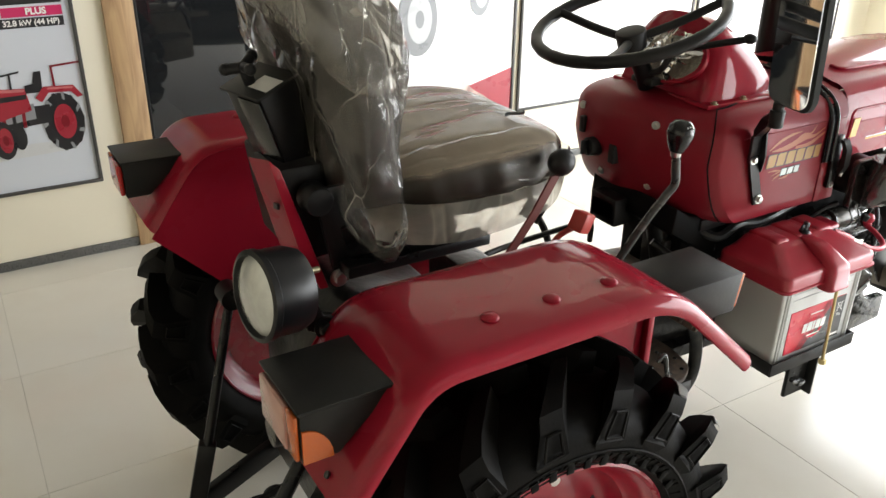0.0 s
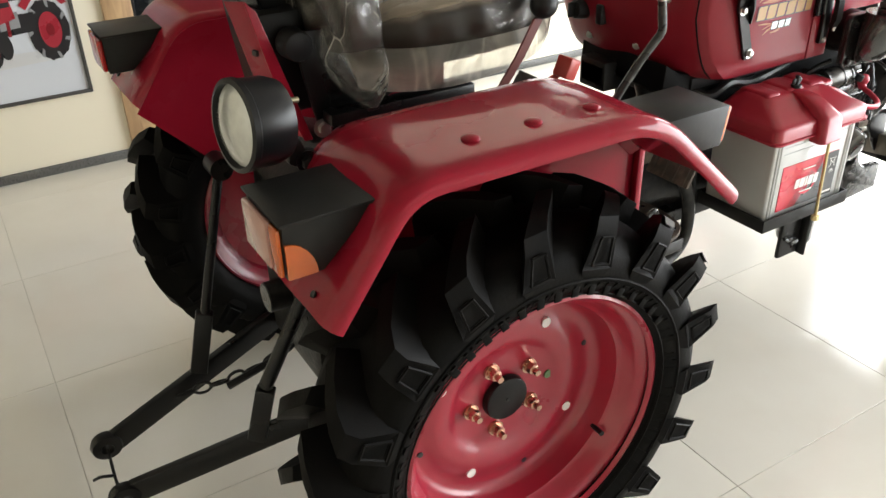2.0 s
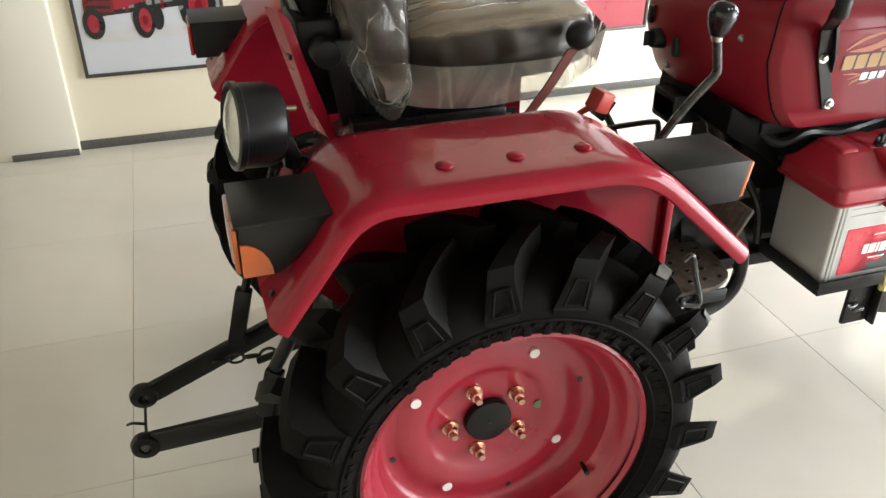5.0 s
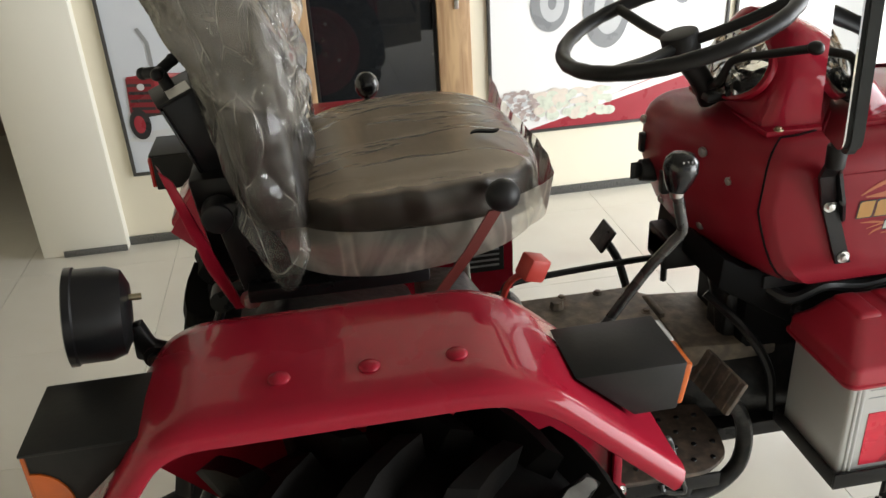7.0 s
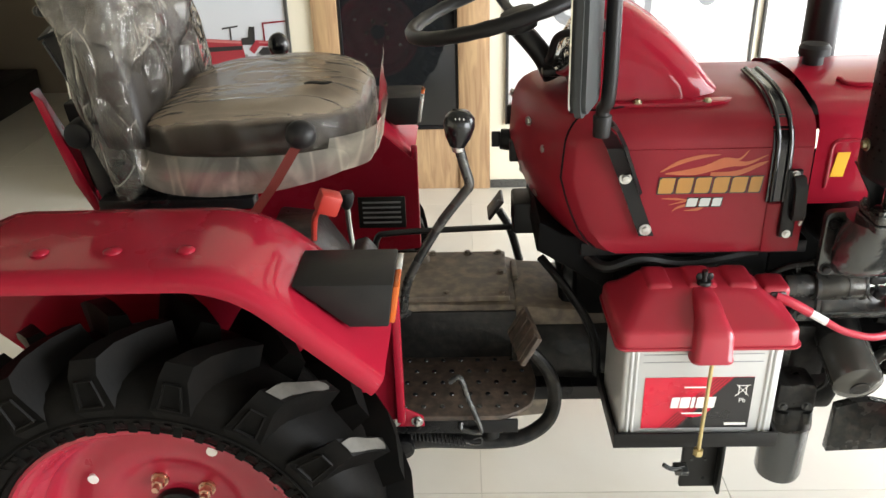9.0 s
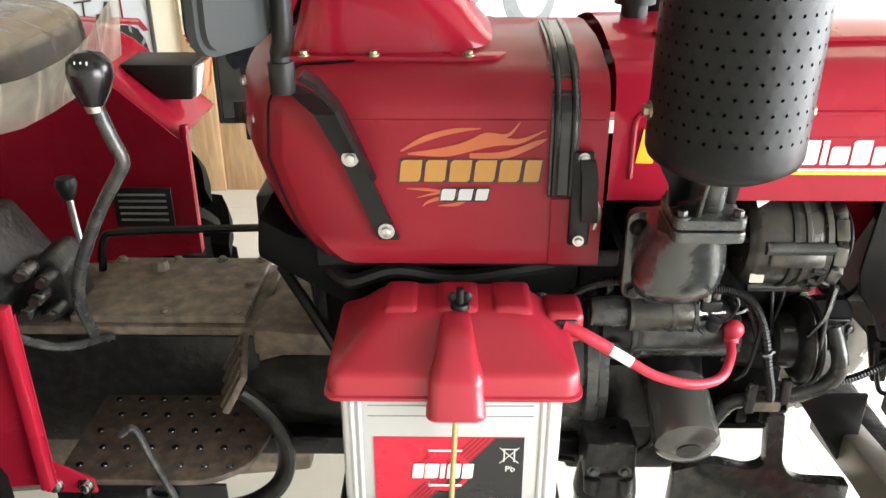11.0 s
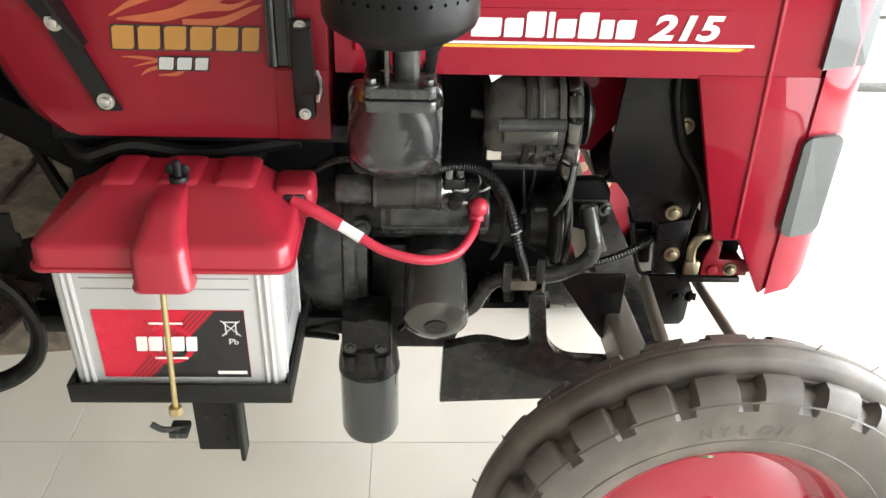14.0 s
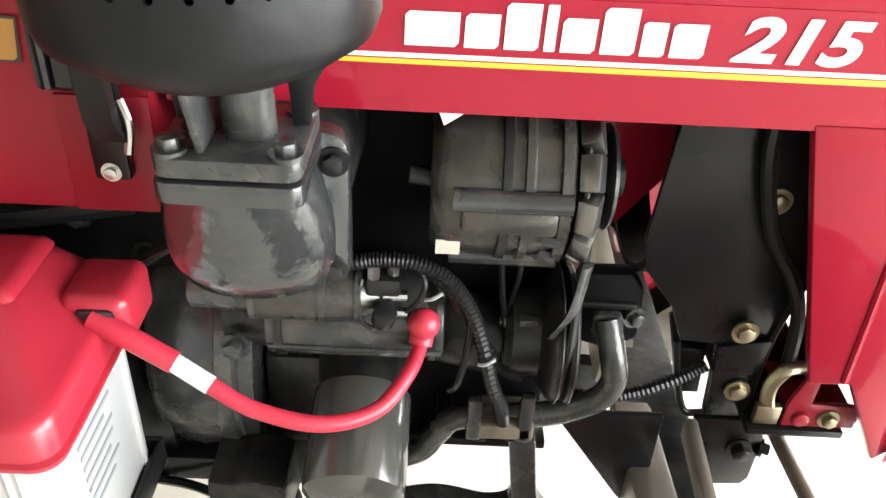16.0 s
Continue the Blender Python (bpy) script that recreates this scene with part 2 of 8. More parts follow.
def film_mat(name, lo, hi, rough=0.09, bump=0.25, ior=1.6, crease=2.2, tint=(0.84, 0.79, 0.70, 1), through_light=0.4, dust_toplight=0.0, groove=0.9, stretch=(1.0, 1.0, 0.45), net=0.0):
    """Thin clear film: a faint warm haze over what lies below it, and a sharp shine that grows at grazing angles."""
    m = bpy.data.materials.new(name)
    m.use_nodes = True
    nt = m.node_tree
    nt.nodes.remove(nt.nodes["Principled BSDF"])
    df = nt.nodes.new("ShaderNodeBsdfDiffuse")
    df.inputs["Color"].default_value = tint
    tr = nt.nodes.new("ShaderNodeBsdfTransparent")
    tr.inputs["Color"].default_value = (0.97, 0.96, 0.94, 1)
    gl = nt.nodes.new("ShaderNodeBsdfGlossy")
    gl.inputs["Roughness"].default_value = rough
    tc = nt.nodes.new("ShaderNodeTexCoord")
    nz = nt.nodes.new("ShaderNodeTexNoise")
    nz.inputs["Scale"].default_value, nz.inputs["Detail"].default_value, nz.inputs["Distortion"].default_value = 9, 6, 1.5
    mr = nt.nodes.new("ShaderNodeMapRange")
    mr.inputs[1].default_value, mr.inputs[2].default_value = 0.35, 0.72
    mr.inputs[3].default_value, mr.inputs[4].default_value = lo, hi
    nt.links.new(tc.outputs["Object"], nz.inputs["Vector"])
    nt.links.new(nz.outputs["Fac"], mr.inputs[0])
    haze = nt.nodes.new("ShaderNodeMixShader")
    # broken crease lines, whiter than the smooth film
    mp = nt.nodes.new("ShaderNodeMapping")
    mp.inputs["Scale"].default_value, mp.inputs["Rotation"].default_value = stretch, (0.1, 0.2, 0.35)
    nt.links.new(tc.outputs["Object"], mp.inputs["Vector"])
    n3 = nt.nodes.new("ShaderNodeTexNoise")
    n3.inputs["Scale"].default_value, n3.inputs["Detail"].default_value, n3.inputs["Distortion"].default_value = 9, 2.2, 0.25
    nt.links.new(mp.outputs[0], n3.inputs["Vector"])
    if net:
        # straight creases that meet in corners
        vn = nt.nodes.new("ShaderNodeTexVoronoi")
        vn.feature = "DISTANCE_TO_EDGE"
        vn.inputs["Scale"].default_value = net
        wob = nt.nodes.new("ShaderNodeVectorMath")
        wob.operation, wob.inputs[1].default_value = "MULTIPLY_ADD", (0.03, 0.03, 0.03)
        nt.links.new(n3.outputs["Color"], wob.inputs[0])
        nt.links.new(mp.outputs[0], wob.inputs[2])
        nt.links.new(wob.outputs[0], vn.inputs["Vector"])
    sub = nt.nodes.new("ShaderNodeMath")
    sub.operation = "SUBTRACT"
    sub.inputs[1].default_value = 0.5
    nt.links.new(n3.outputs["Fac"], sub.inputs[0])
    ab = nt.nodes.new("ShaderNodeMath")
    ab.operation = "ABSOLUTE"
    nt.links.new(sub.outputs[0], ab.inputs[0])
    if net:
        ab = vn
    cr = nt.nodes.new("ShaderNodeMapRange")
    cr.interpolation_type = "SMOOTHSTEP"
    cr.inputs[1].default_value, cr.inputs[2].default_value = 0.0, 0.016 if net else 0.030
    cr.inputs[3].default_value, cr.inputs[4].default_value = 1.0, 0.0
    nt.links.new(ab.outputs[0], cr.inputs[0])
    cm = nt.nodes.new("ShaderNodeMath")
    cm.operation = "MULTIPLY"
    nt.links.new(cr.outputs[0], cm.inputs[0])
    nt.links.new(mr.outputs[0], cm.inputs[1])
    ad = nt.nodes.new("ShaderNodeMath")
    ad.operation = "MULTIPLY_ADD"
    ad.inputs[1].default_value = crease
    nt.links.new(cm.outputs[0], ad.inputs[0])
    nt.links.new(mr.outputs[0], ad.inputs[2])
    nt.links.new(ad.outputs[0], haze.inputs["Fac"])
    tl = nt.nodes.new("ShaderNodeBsdfTranslucent")
    tl.inputs["Color"].default_value = tint
    body = nt.nodes.new("ShaderNodeMixShader")
    body.inputs["Fac"].default_value = through_light
    nt.links.new(df.outputs[0], body.inputs[1])
    nt.links.new(tl.outputs[0], body.inputs[2])
    if dust_toplight:
        # faces that look up are paler: dust, and top light put into colour
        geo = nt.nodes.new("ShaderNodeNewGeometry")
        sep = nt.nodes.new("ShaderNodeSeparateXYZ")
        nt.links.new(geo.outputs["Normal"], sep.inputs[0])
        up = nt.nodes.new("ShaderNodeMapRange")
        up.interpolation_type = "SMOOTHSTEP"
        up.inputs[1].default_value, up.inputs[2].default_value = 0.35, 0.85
        up.inputs[3].default_value, up.inputs[4].default_value = 0.0, dust_toplight
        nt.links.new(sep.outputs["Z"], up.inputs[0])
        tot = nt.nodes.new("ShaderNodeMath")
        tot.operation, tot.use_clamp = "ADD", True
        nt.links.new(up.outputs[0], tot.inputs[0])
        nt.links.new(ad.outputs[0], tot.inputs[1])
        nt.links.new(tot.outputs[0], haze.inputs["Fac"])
    nt.links.new(tr.outputs[0], haze.inputs[1])
    nt.links.new(body.outputs[0], haze.inputs[2])
    # crumples: flat facets of two sizes that meet in sharp lines
    warp = nt.nodes.new("ShaderNodeTexNoise")
    warp.inputs["Scale"].default_value, warp.inputs["Detail"].default_value = 5, 2
    nt.links.new(tc.outputs["Object"], warp.inputs["Vector"])
    shift = nt.nodes.new("ShaderNodeVectorMath")
    shift.operation, shift.inputs[1].default_value = "MULTIPLY", (0.16, 0.16, 0.16)
    nt.links.new(warp.outputs["Color"], shift.inputs[0])
    bent = nt.nodes.new("ShaderNodeVectorMath")
    bent.operation = "ADD"
    nt.links.new(tc.outputs["Object"], bent.inputs[0])
    nt.links.new(shift.outputs[0], bent.inputs[1])
    last = None
    for size, span, turn, high in ((7.0, (1.0, 1.0, 0.55), (0.5, 0.3, 0.4), 0.030), (17.0, (1.0, 0.6, 1.0), (0.2, 0.7, 1.1), 0.009)):
        mv = nt.nodes.new("ShaderNodeMapping")
        mv.inputs["Scale"].default_value, mv.inputs["Rotation"].default_value = span, turn
        nt.links.new(bent.outputs[0], mv.inputs["Vector"])
        vo = nt.nodes.new("ShaderNodeTexVoronoi")
        vo.inputs["Scale"].default_value = size
        vo.distance = "CHEBYCHEV"
        nt.links.new(mv.outputs[0], vo.inputs["Vector"])
        bp = nt.nodes.new("ShaderNodeBump")
        bp.inputs["Strength"].default_value, bp.inputs["Distance"].default_value = bump, high
        nt.links.new(vo.outputs["Distance"], bp.inputs["Height"])
        if last:
            nt.links.new(last.outputs["Normal"], bp.inputs["Normal"])
        last = bp
    # sharp grooves along the crease lines
    cut = nt.nodes.new("ShaderNodeMath")
    cut.operation = "MINIMUM"
    cut.inputs[1].default_value = 0.10 if net else 0.05
    nt.links.new(ab.outputs[0], cut.inputs[0])
    bp = nt.nodes.new("ShaderNodeBump")
    bp.inputs["Strength"].default_value, bp.inputs["Distance"].default_value = groove, 0.10
    nt.links.new(cut.outputs[0], bp.inputs["Height"])
    nt.links.new(last.outputs["Normal"], bp.inputs["Normal"])
    for n in (df, tl):
        nt.links.new(bp.outputs["Normal"], n.inputs["Normal"])
    fr = nt.nodes.new("ShaderNodeFresnel")
    fr.inputs["IOR"].default_value = ior
    for n in (fr, gl):
        nt.links.new(bp.outputs["Normal"], n.inputs["Normal"])
    mx = nt.nodes.new("ShaderNodeMixShader")
    nt.links.new(fr.outputs[0], mx.inputs["Fac"])
    nt.links.new(haze.outputs[0], mx.inputs[1])
    nt.links.new(gl.outputs[0], mx.inputs[2])
    nt.links.new(mx.outputs[0], nt.nodes["Material Output"].inputs["Surface"])
    return m


FILM = film_mat("clear_plastic_film", 0.015, 0.13, 0.08, 0.6, 1.45, 4.0, (0.92, 0.86, 0.75, 1), 0.5, 0.0, 0.5, (1.3, 1.0, 0.5), 12.0)
FILM_DUSTY_LIT = film_mat("dusty_toplit_plastic_film", 0.008, 0.035, 0.16, 0.10, 1.26, 3.0, (0.56, 0.46, 0.35, 1), 0.2, 0.50, 0.50, (0.45, 1.35, 0.8))
FILM_HEM = film_mat("doubled_plastic_hem", 0.34, 0.68, 0.25, 0.08, 1.10, 0.5, (0.93, 0.88, 0.76, 1), 0.80, 0.0, 0.25, (1.0, 1.0, 0.3))
FILM_MILKY = film_mat("milky_plastic_film", 0.08, 0.36, 0.14, 0.45, 1.38, 0.8, (0.92, 0.86, 0.75, 1), 0.55, 0.0, 0.35, (1.3, 1.0, 0.45), 13.0)


def glass_mat():
    m = bpy.data.materials.new("window_glass")
    m.use_nodes = True
    b = m.node_tree.nodes["Principled BSDF"]
    b.inputs["Transmission Weight"].default_value = 1.0
    b.inputs["Roughness"].default_value = 0.0
    b.inputs["IOR"].default_value = 1.45
    return m


GLASS = glass_mat()

# ---- building helpers ----


def link_mesh(name, bm, material, parent=None, label="", smooth=True, angle=38):
    me = bpy.data.meshes.new(name)
    bmesh.ops.transform(bm, matrix=PLAN, verts=bm.verts)
    bmesh.ops.recalc_face_normals(bm, faces=bm.faces)
    if smooth:
        lim = radians(angle)
        for f in bm.faces:
            f.smooth = True
        for e in bm.edges:
            if len(e.link_faces) == 2 and e.calc_face_angle(0) > lim:
                e.smooth = False
    bm.to_mesh(me)
    bm.free()
    me.materials.append(material)
    ob = new(name, me)
    if parent is not None:
        ob.parent = parent
        ob.matrix_parent_inverse = ROOTS.get(parent.name, Matrix())
    if label:
        ob["label"] = label
    return ob


ROOTS = {}


def root(name, at, label, category, group="", kind=""):
    """An Empty at a thing's base; its parts are drawn in the plan."""
    ob = new(name)
    ob.matrix_basis = Matrix.Translation(PLAN @ Vector(at))
    ob.empty_display_size = 0.05
    ROOTS[ob.name] = ob.matrix_basis.inverted()
    return tagged(ob, label, category, group, kind)


def part(name, bm, material, parent, label="", smooth=True, angle=38):
    return link_mesh(name, bm, material, parent, label, smooth, angle)


def thing(name, bm, material, label, category, group="", kind="", smooth=True):
    return tagged(link_mesh(name, bm, material, None, "", smooth), label, category, group, kind)


def box(x0, x1, y0, y1, z0, z1, bevel=0.0, seg=2, bm=None):
    bm2 = bmesh.new()
    bmesh.ops.create_cube(bm2, size=1.0)
    for v in bm2.verts:
        v.co = Vector((x0 + (v.co.x + 0.5) * (x1 - x0), y0 + (v.co.y + 0.5) * (y1 - y0), z0 + (v.co.z + 0.5) * (z1 - z0)))
    if bevel:
        bmesh.ops.bevel(bm2, geom=list(bm2.edges), offset=bevel, segments=seg, profile=0.5, affect="EDGES")
    return join(bm, bm2)


def join(bm, other, m=None):
    if m is not None:
        bmesh.ops.transform(other, matrix=m, verts=other.verts)
    if bm is None:
        return other
    me = bpy.data.meshes.new("tmp")
    other.to_mesh(me)
    other.free()
    bm.from_mesh(me)
    bpy.data.meshes.remove(me)
    return bm


def cyl(p0, p1, r0, r1=None, seg=24, bm=None, bevel=0.0):
    p0, p1 = Vector(p0), Vector(p1)
    r1 = r0 if r1 is None else r1
    d = p1 - p0
    bm2 = bmesh.new()
    bmesh.ops.create_cone(bm2, cap_ends=True, segments=seg, radius1=r0, radius2=r1, depth=d.length)
    if bevel:
        es = [e for e in bm2.edges if len(e.link_faces) == 2 and e.calc_face_angle(0) > 1.0]
        bmesh.ops.bevel(bm2, geom=es, offset=bevel, segments=2, profile=0.5, affect="EDGES")
    m = Matrix.Translation((p0 + p1) / 2) @ d.to_track_quat("Z", "Y").to_matrix().to_4x4()
    return join(bm, bm2, m)


def ball(c, r, sx=1, sy=1, sz=1, seg=20, bm=None, m=None):
    bm2 = bmesh.new()
    bmesh.ops.create_uvsphere(bm2, u_segments=seg, v_segments=max(8, seg * 2 // 3), radius=r)
    mm = Matrix.Translation(c) @ (m or Matrix()) @ Matrix.Diagonal((sx, sy, sz, 1))
    return join(bm, bm2, mm)


def frame_axes(axis):
    a = Vector(axis).normalized()
    u = a.orthogonal().normalized()
    return a, u, a.cross(u)


def lathe(profile, centre, axis=(0, 1, 0), seg=48, bm=None, closed=False):
    """Turns a profile of (radius, offset along the axis) about the axis through centre."""
    bm2 = bmesh.new()
    a, u, w = frame_axes(axis)
    c = Vector(centre)
    rings = []
    for r, o in profile:
        if r < 1e-6:
            rings.append([bm2.verts.new(c + a * o)])
        else:
            rings.append([bm2.verts.new(c + a * o + u * (r * math.cos(2 * math.pi * i / seg)) + w * (r * math.sin(2 * math.pi * i / seg))) for i in range(seg)])
    pairs = list(zip(rings, rings[1:])) + ([(rings[-1], rings[0])] if closed else [])
    for A, B in pairs:
        for i in range(seg):
            j = (i + 1) % seg
            if len(A) == 1 and len(B) == 1:
                continue
            if len(A) == 1:
                bm2.faces.new((A[0], B[i], B[j]))
            elif len(B) == 1:
                bm2.faces.new((A[i], A[j], B[0]))
            else:
                bm2.faces.new((A[i], A[j], B[j], B[i]))
    return join(bm, bm2)


def smooth_path(pts, n=6):
    pts = [Vector(p) for p in pts]
    if len(pts) < 3:
        return pts
    out = []
    ext = [pts[0] * 2 - pts[1]] + pts + [pts[-1] * 2 - pts[-2]]
    for i in range(1, len(ext) - 2):
        p0, p1, p2, p3 = ext[i - 1:i + 3]
        for k in range(n):
            t = k / n
            out.append(0.5 * ((2 * p1) + (p2 - p0) * t + (2 * p0 - 5 * p1 + 4 * p2 - p3) * t * t + (3 * p1 - p0 - 3 * p2 + p3) * t ** 3))
    out.append(pts[-1])
    return out


def tube(pts, r, seg=10, n=6, bm=None, radii=None, smooth=True, flat=1.0):
    path = smooth_path(pts, n) if smooth else [Vector(p) for p in pts]
    bm2 = bmesh.new()
    prev = None
    rings = []
    for i, p in enumerate(path):
        d = (path[min(i + 1, len(path) - 1)] - path[max(i - 1, 0)]).normalized()
        if prev is None:
            u = d.orthogonal().normalized()
        else:
            u = (prev - d * prev.dot(d)).normalized()
        prev = u
        w = d.cross(u)
        rad = radii[i] if radii else r
        rings.append([bm2.verts.new(p + u * rad * math.cos(2 * math.pi * k / seg) + w * rad * flat * math.sin(2 * math.pi * k / seg)) for k in range(seg)])
    for A, B in zip(rings, rings[1:]):
        for k in range(seg):
            bm2.faces.new((A[k], A[(k + 1) % seg], B[(k + 1) % seg], B[k]))
    bm2.faces.new(rings[0][::-1])
    bm2.faces.new(rings[-1])
    return join(bm, bm2)


def prism(poly, axis, a0, a1, bevel=0.0, seg=2, bm=None):
    """Extrudes a polygon along an axis: for 'y' its points are (x, z), for 'x' (y, z), for 'z' (x, y)."""
    put = {"y": lambda p, a: (p[0], a, p[1]), "x": lambda p, a: (a, p[0], p[1]), "z": lambda p, a: (p[0], p[1], a)}[axis]
    bm2 = bmesh.new()
    A = [bm2.verts.new(put(p, a0)) for p in poly]
    B = [bm2.verts.new(put(p, a1)) for p in poly]
    bm2.faces.new(A)
    bm2.faces.new(B[::-1])
    n = len(poly)
    for i in range(n):
        bm2.faces.new((A[i], B[i], B[(i + 1) % n], A[(i + 1) % n]))
    bmesh.ops.recalc_face_normals(bm2, faces=bm2.faces)
    if bevel:
        bmesh.ops.bevel(bm2, geom=list(bm2.edges), offset=bevel, segments=seg, profile=0.5, affect="EDGES")
    return join(bm, bm2)


def loft(rings, cap=True, closed=True, bm=None):
    bm2 = bmesh.new()
    R = [[bm2.verts.new(p) for p in ring] for ring in rings]
    n = len(R[0])
    for A, B in zip(R, R[1:]):
        for i in range(n if closed else n - 1):
            j = (i + 1) % n
            bm2.faces.new((A[i], A[j], B[j], B[i]))
    if cap:
        bm2.faces.new(R[0][::-1])
        bm2.faces.new(R[-1])
    return join(bm, bm2)


def round_poly(pts, r, n=5):
    """Rounds the corners of an open polyline of 2D points; r is one radius or one for each inner corner."""
    out = [tuple(pts[0])]
    for i in range(1, len(pts) - 1):
        rad = r[i - 1] if isinstance(r, (list, tuple)) else r
        p, a, b = Vector(pts[i]), Vector(pts[i - 1]), Vector(pts[i + 1])
        da, db = (a - p), (b - p)
        k = min(rad, da.length * 0.49, db.length * 0.49)
        s, e = p + da.normalized() * k, p + db.normalized() * k
        for t in [j / n for j in range(n + 1)]:
            q = s * (1 - t) ** 2 + p * 2 * t * (1 - t) + e * t * t
            out.append(tuple(q))
    out.append(tuple(pts[-1]))
    return out


def bolt(c, axis, r=0.007, h=0.006, bm=None, washer=True):
    c = Vector(c)
    a = Vector(axis).normalized()
    b = cyl(c, c + a * h, r, seg=6, bm=bm, bevel=r * 0.12)
    if washer:
        b = cyl(c - a * 0.001, c + a * h * 0.25, r * 1.5, seg=16, bm=b)
    return b


def sheet(poly, axis, at, thick, bm=None):
    return prism(poly, axis, at, at + thick, bm=bm)


def rrect(cx, cy, w, h, r, n=4):
    pts = []
    for sx, sy, a0 in ((1, 1, 0), (-1, 1, 90), (-1, -1, 180), (1, -1, 270)):
        for k in range(n + 1):
            a = radians(a0 + 90 * k / n)
            pts.append((cx + sx * (w / 2 - r) + r * math.cos(a), cy + sy * (h / 2 - r) + r * math.sin(a)))
    return pts


def mirrored(bm, c=1.878):
    """A copy of a bmesh, mirrored across the tractor's middle plane."""
    o = bm.copy()
    for v in o.verts:
        v.co.y = 2 * c - v.co.y
    bmesh.ops.reverse_faces(o, faces=o.faces)
    return o


# ---- room ----
XL, XR, YN, YW, H = -1.9, 5.5, -3.2, 3.67, 2.55
F = FLOOR
YB = 5.3  # end of the passage behind the pillar

wall = thing("wall_north", box(0.63, 1.30, YW, YW + 0.2, F, H), WALL, "cream painted back wall with framed posters", "wall", kind="structure", smooth=False)
part("wall_panel", box(1.976, XR, YW, YW + 0.2, F, H), WALL, wall, smooth=False)
part("wall_panel", box(1.30, 1.976, YW, YW + 0.2, 2.0, H), WALL, wall, smooth=False)
thing("wall_passage", box(0.325, 0.48, YW + 0.25, YB, F, H), PASSAGE, "side wall of the dark passage, shade put into its brown", "wall", kind="structure", smooth=False)
# unseen west piece and header, added to keep light out of the passage
part("wall_panel", box(XL, -0.62, YW, YW + 0.2, F, H), WALL, wall, smooth=False)
part("wall_panel", box(-0.62, 0.323, YW, YW + 0.2, 1.95, H), WALL, wall, smooth=False)
thing("wall_passage_end", box(XL - 0.2, 0.48, YB, YB + 0.2, F, H), PASSAGE, "end wall of the dark passage, shade put into its brown", "wall", kind="structure", smooth=False)
thing("wall_west", box(XL - 0.2, XL, YN - 0.2, YB, F, H), WALL, "plain cream painted wall", "wall", kind="structure", smooth=False)
ws = thing("wall_south", box(XL, 0.8, YN - 0.2, YN, F, H), WALL, "plain cream wall with a wide shop window", "wall", kind="structure", smooth=False)
part("wall_panel", box(5.0, XR, YN - 0.2, YN, F, H), WALL, ws, smooth=False)
part("wall_panel", box(0.8, 5.0, YN - 0.2, YN, 2.3, H), WALL, ws, smooth=False)
part("wall_panel", box(0.8, 5.0, YN - 0.2, YN, F, 0.4), WALL, ws, smooth=False)
we = thing("wall_east", box(XR, XR + 0.2, YN, YW + 0.2, 2.35, H), WALL, "glazed shop front lintel wall", "wall", kind="structure", smooth=False)
part("wall_panel", box(XR, XR + 0.2, YN, YN + 0.9, F, 2.35), WALL, we, smooth=False)
part("wall_panel", box(XR, XR + 0.2, YW - 0.2, YW + 0.2, F, 2.35), WALL, we, smooth=False)
# never in view: set low and dark so glossy paint mirrors less white
thing("ceiling", box(XL - 0.2, XR + 0.2, YN - 0.2, YB + 0.2, H, H + 0.15), CEIL, "unseen ceiling, added low and dark to mute reflections", "ceiling", kind="structure", smooth=False)

st_root = root("stairs", (-0.9, 4.7, F), "dark stone stair treads rising in the dim passage", "stairs", kind="structure")
for k in range(5):
    part("step", box(-0.62 - 0.22 * (k + 1), -0.62 - 0.22 * k, 4.25, 5.25, F, F + 0.16 * (k + 1), 0.005), DARK_STONE, st_root)
pil = box(0.323, 0.63, YW - 0.045, YW + 0.3, F, H, 0.006)
thing("pillar", pil, PILLAR, "off-white painted square pillar with scuffed edges", "pillar", kind="structure")

# speckled granite skirting
sk = thing("baseboard", box(0.63, 1.30, YW - 0.010, YW - 0.001, F, 0.114, 0.002), SKIRT, "speckled dark granite skirting strip", "baseboard", kind="structure")
part("skirting_piece", box(1.976, XR, YW - 0.010, YW - 0.001, F, 0.114, 0.002), SKIRT, sk)
part("skirting_piece", box(0.40, 0.628, YW - 0.054, YW - 0.046, F, 0.104, 0.002), SKIRT, sk)

# timber door frame with a dark glass leaf
d1 = root("door_1", (1.64, YW, F), "closed wooden door with a dark tinted glass panel", "door", kind="structure")
part("door_jamb", box(1.30, 1.398, YW - 0.018, YW + 0.05, F, 2.0, 0.004), WOOD, d1)
part("door_jamb", box(1.852, 1.974, YW - 0.018, YW + 0.05, F, 2.0, 0.004), WOOD, d1)
part("door_rail", box(1.398, 1.852, YW - 0.008, YW + 0.05, F, 0.335, 0.004), WOOD, d1)
part("door_rail", box(1.398, 1.852, YW - 0.012, YW + 0.05, 1.9, 2.0, 0.004), WOOD, d1)
part("glass_panel", box(1.398, 1.852, YW + 0.008, YW + 0.016, 0.335, 1.9), DARK_GLASS, d1, smooth=False)
part("glazing_bead", box(1.398, 1.410, YW - 0.004, YW + 0.006, 0.335, 1.9, 0.002), BLACK_PLASTIC, d1)
part("glazing_bead", box(1.840, 1.852, YW - 0.004, YW + 0.006, 0.335, 1.9, 0.002), BLACK_PLASTIC, d1)
part("glazing_bead", box(1.410, 1.840, YW - 0.004, YW + 0.006, 0.335, 0.347, 0.002), BLACK_PLASTIC, d1)
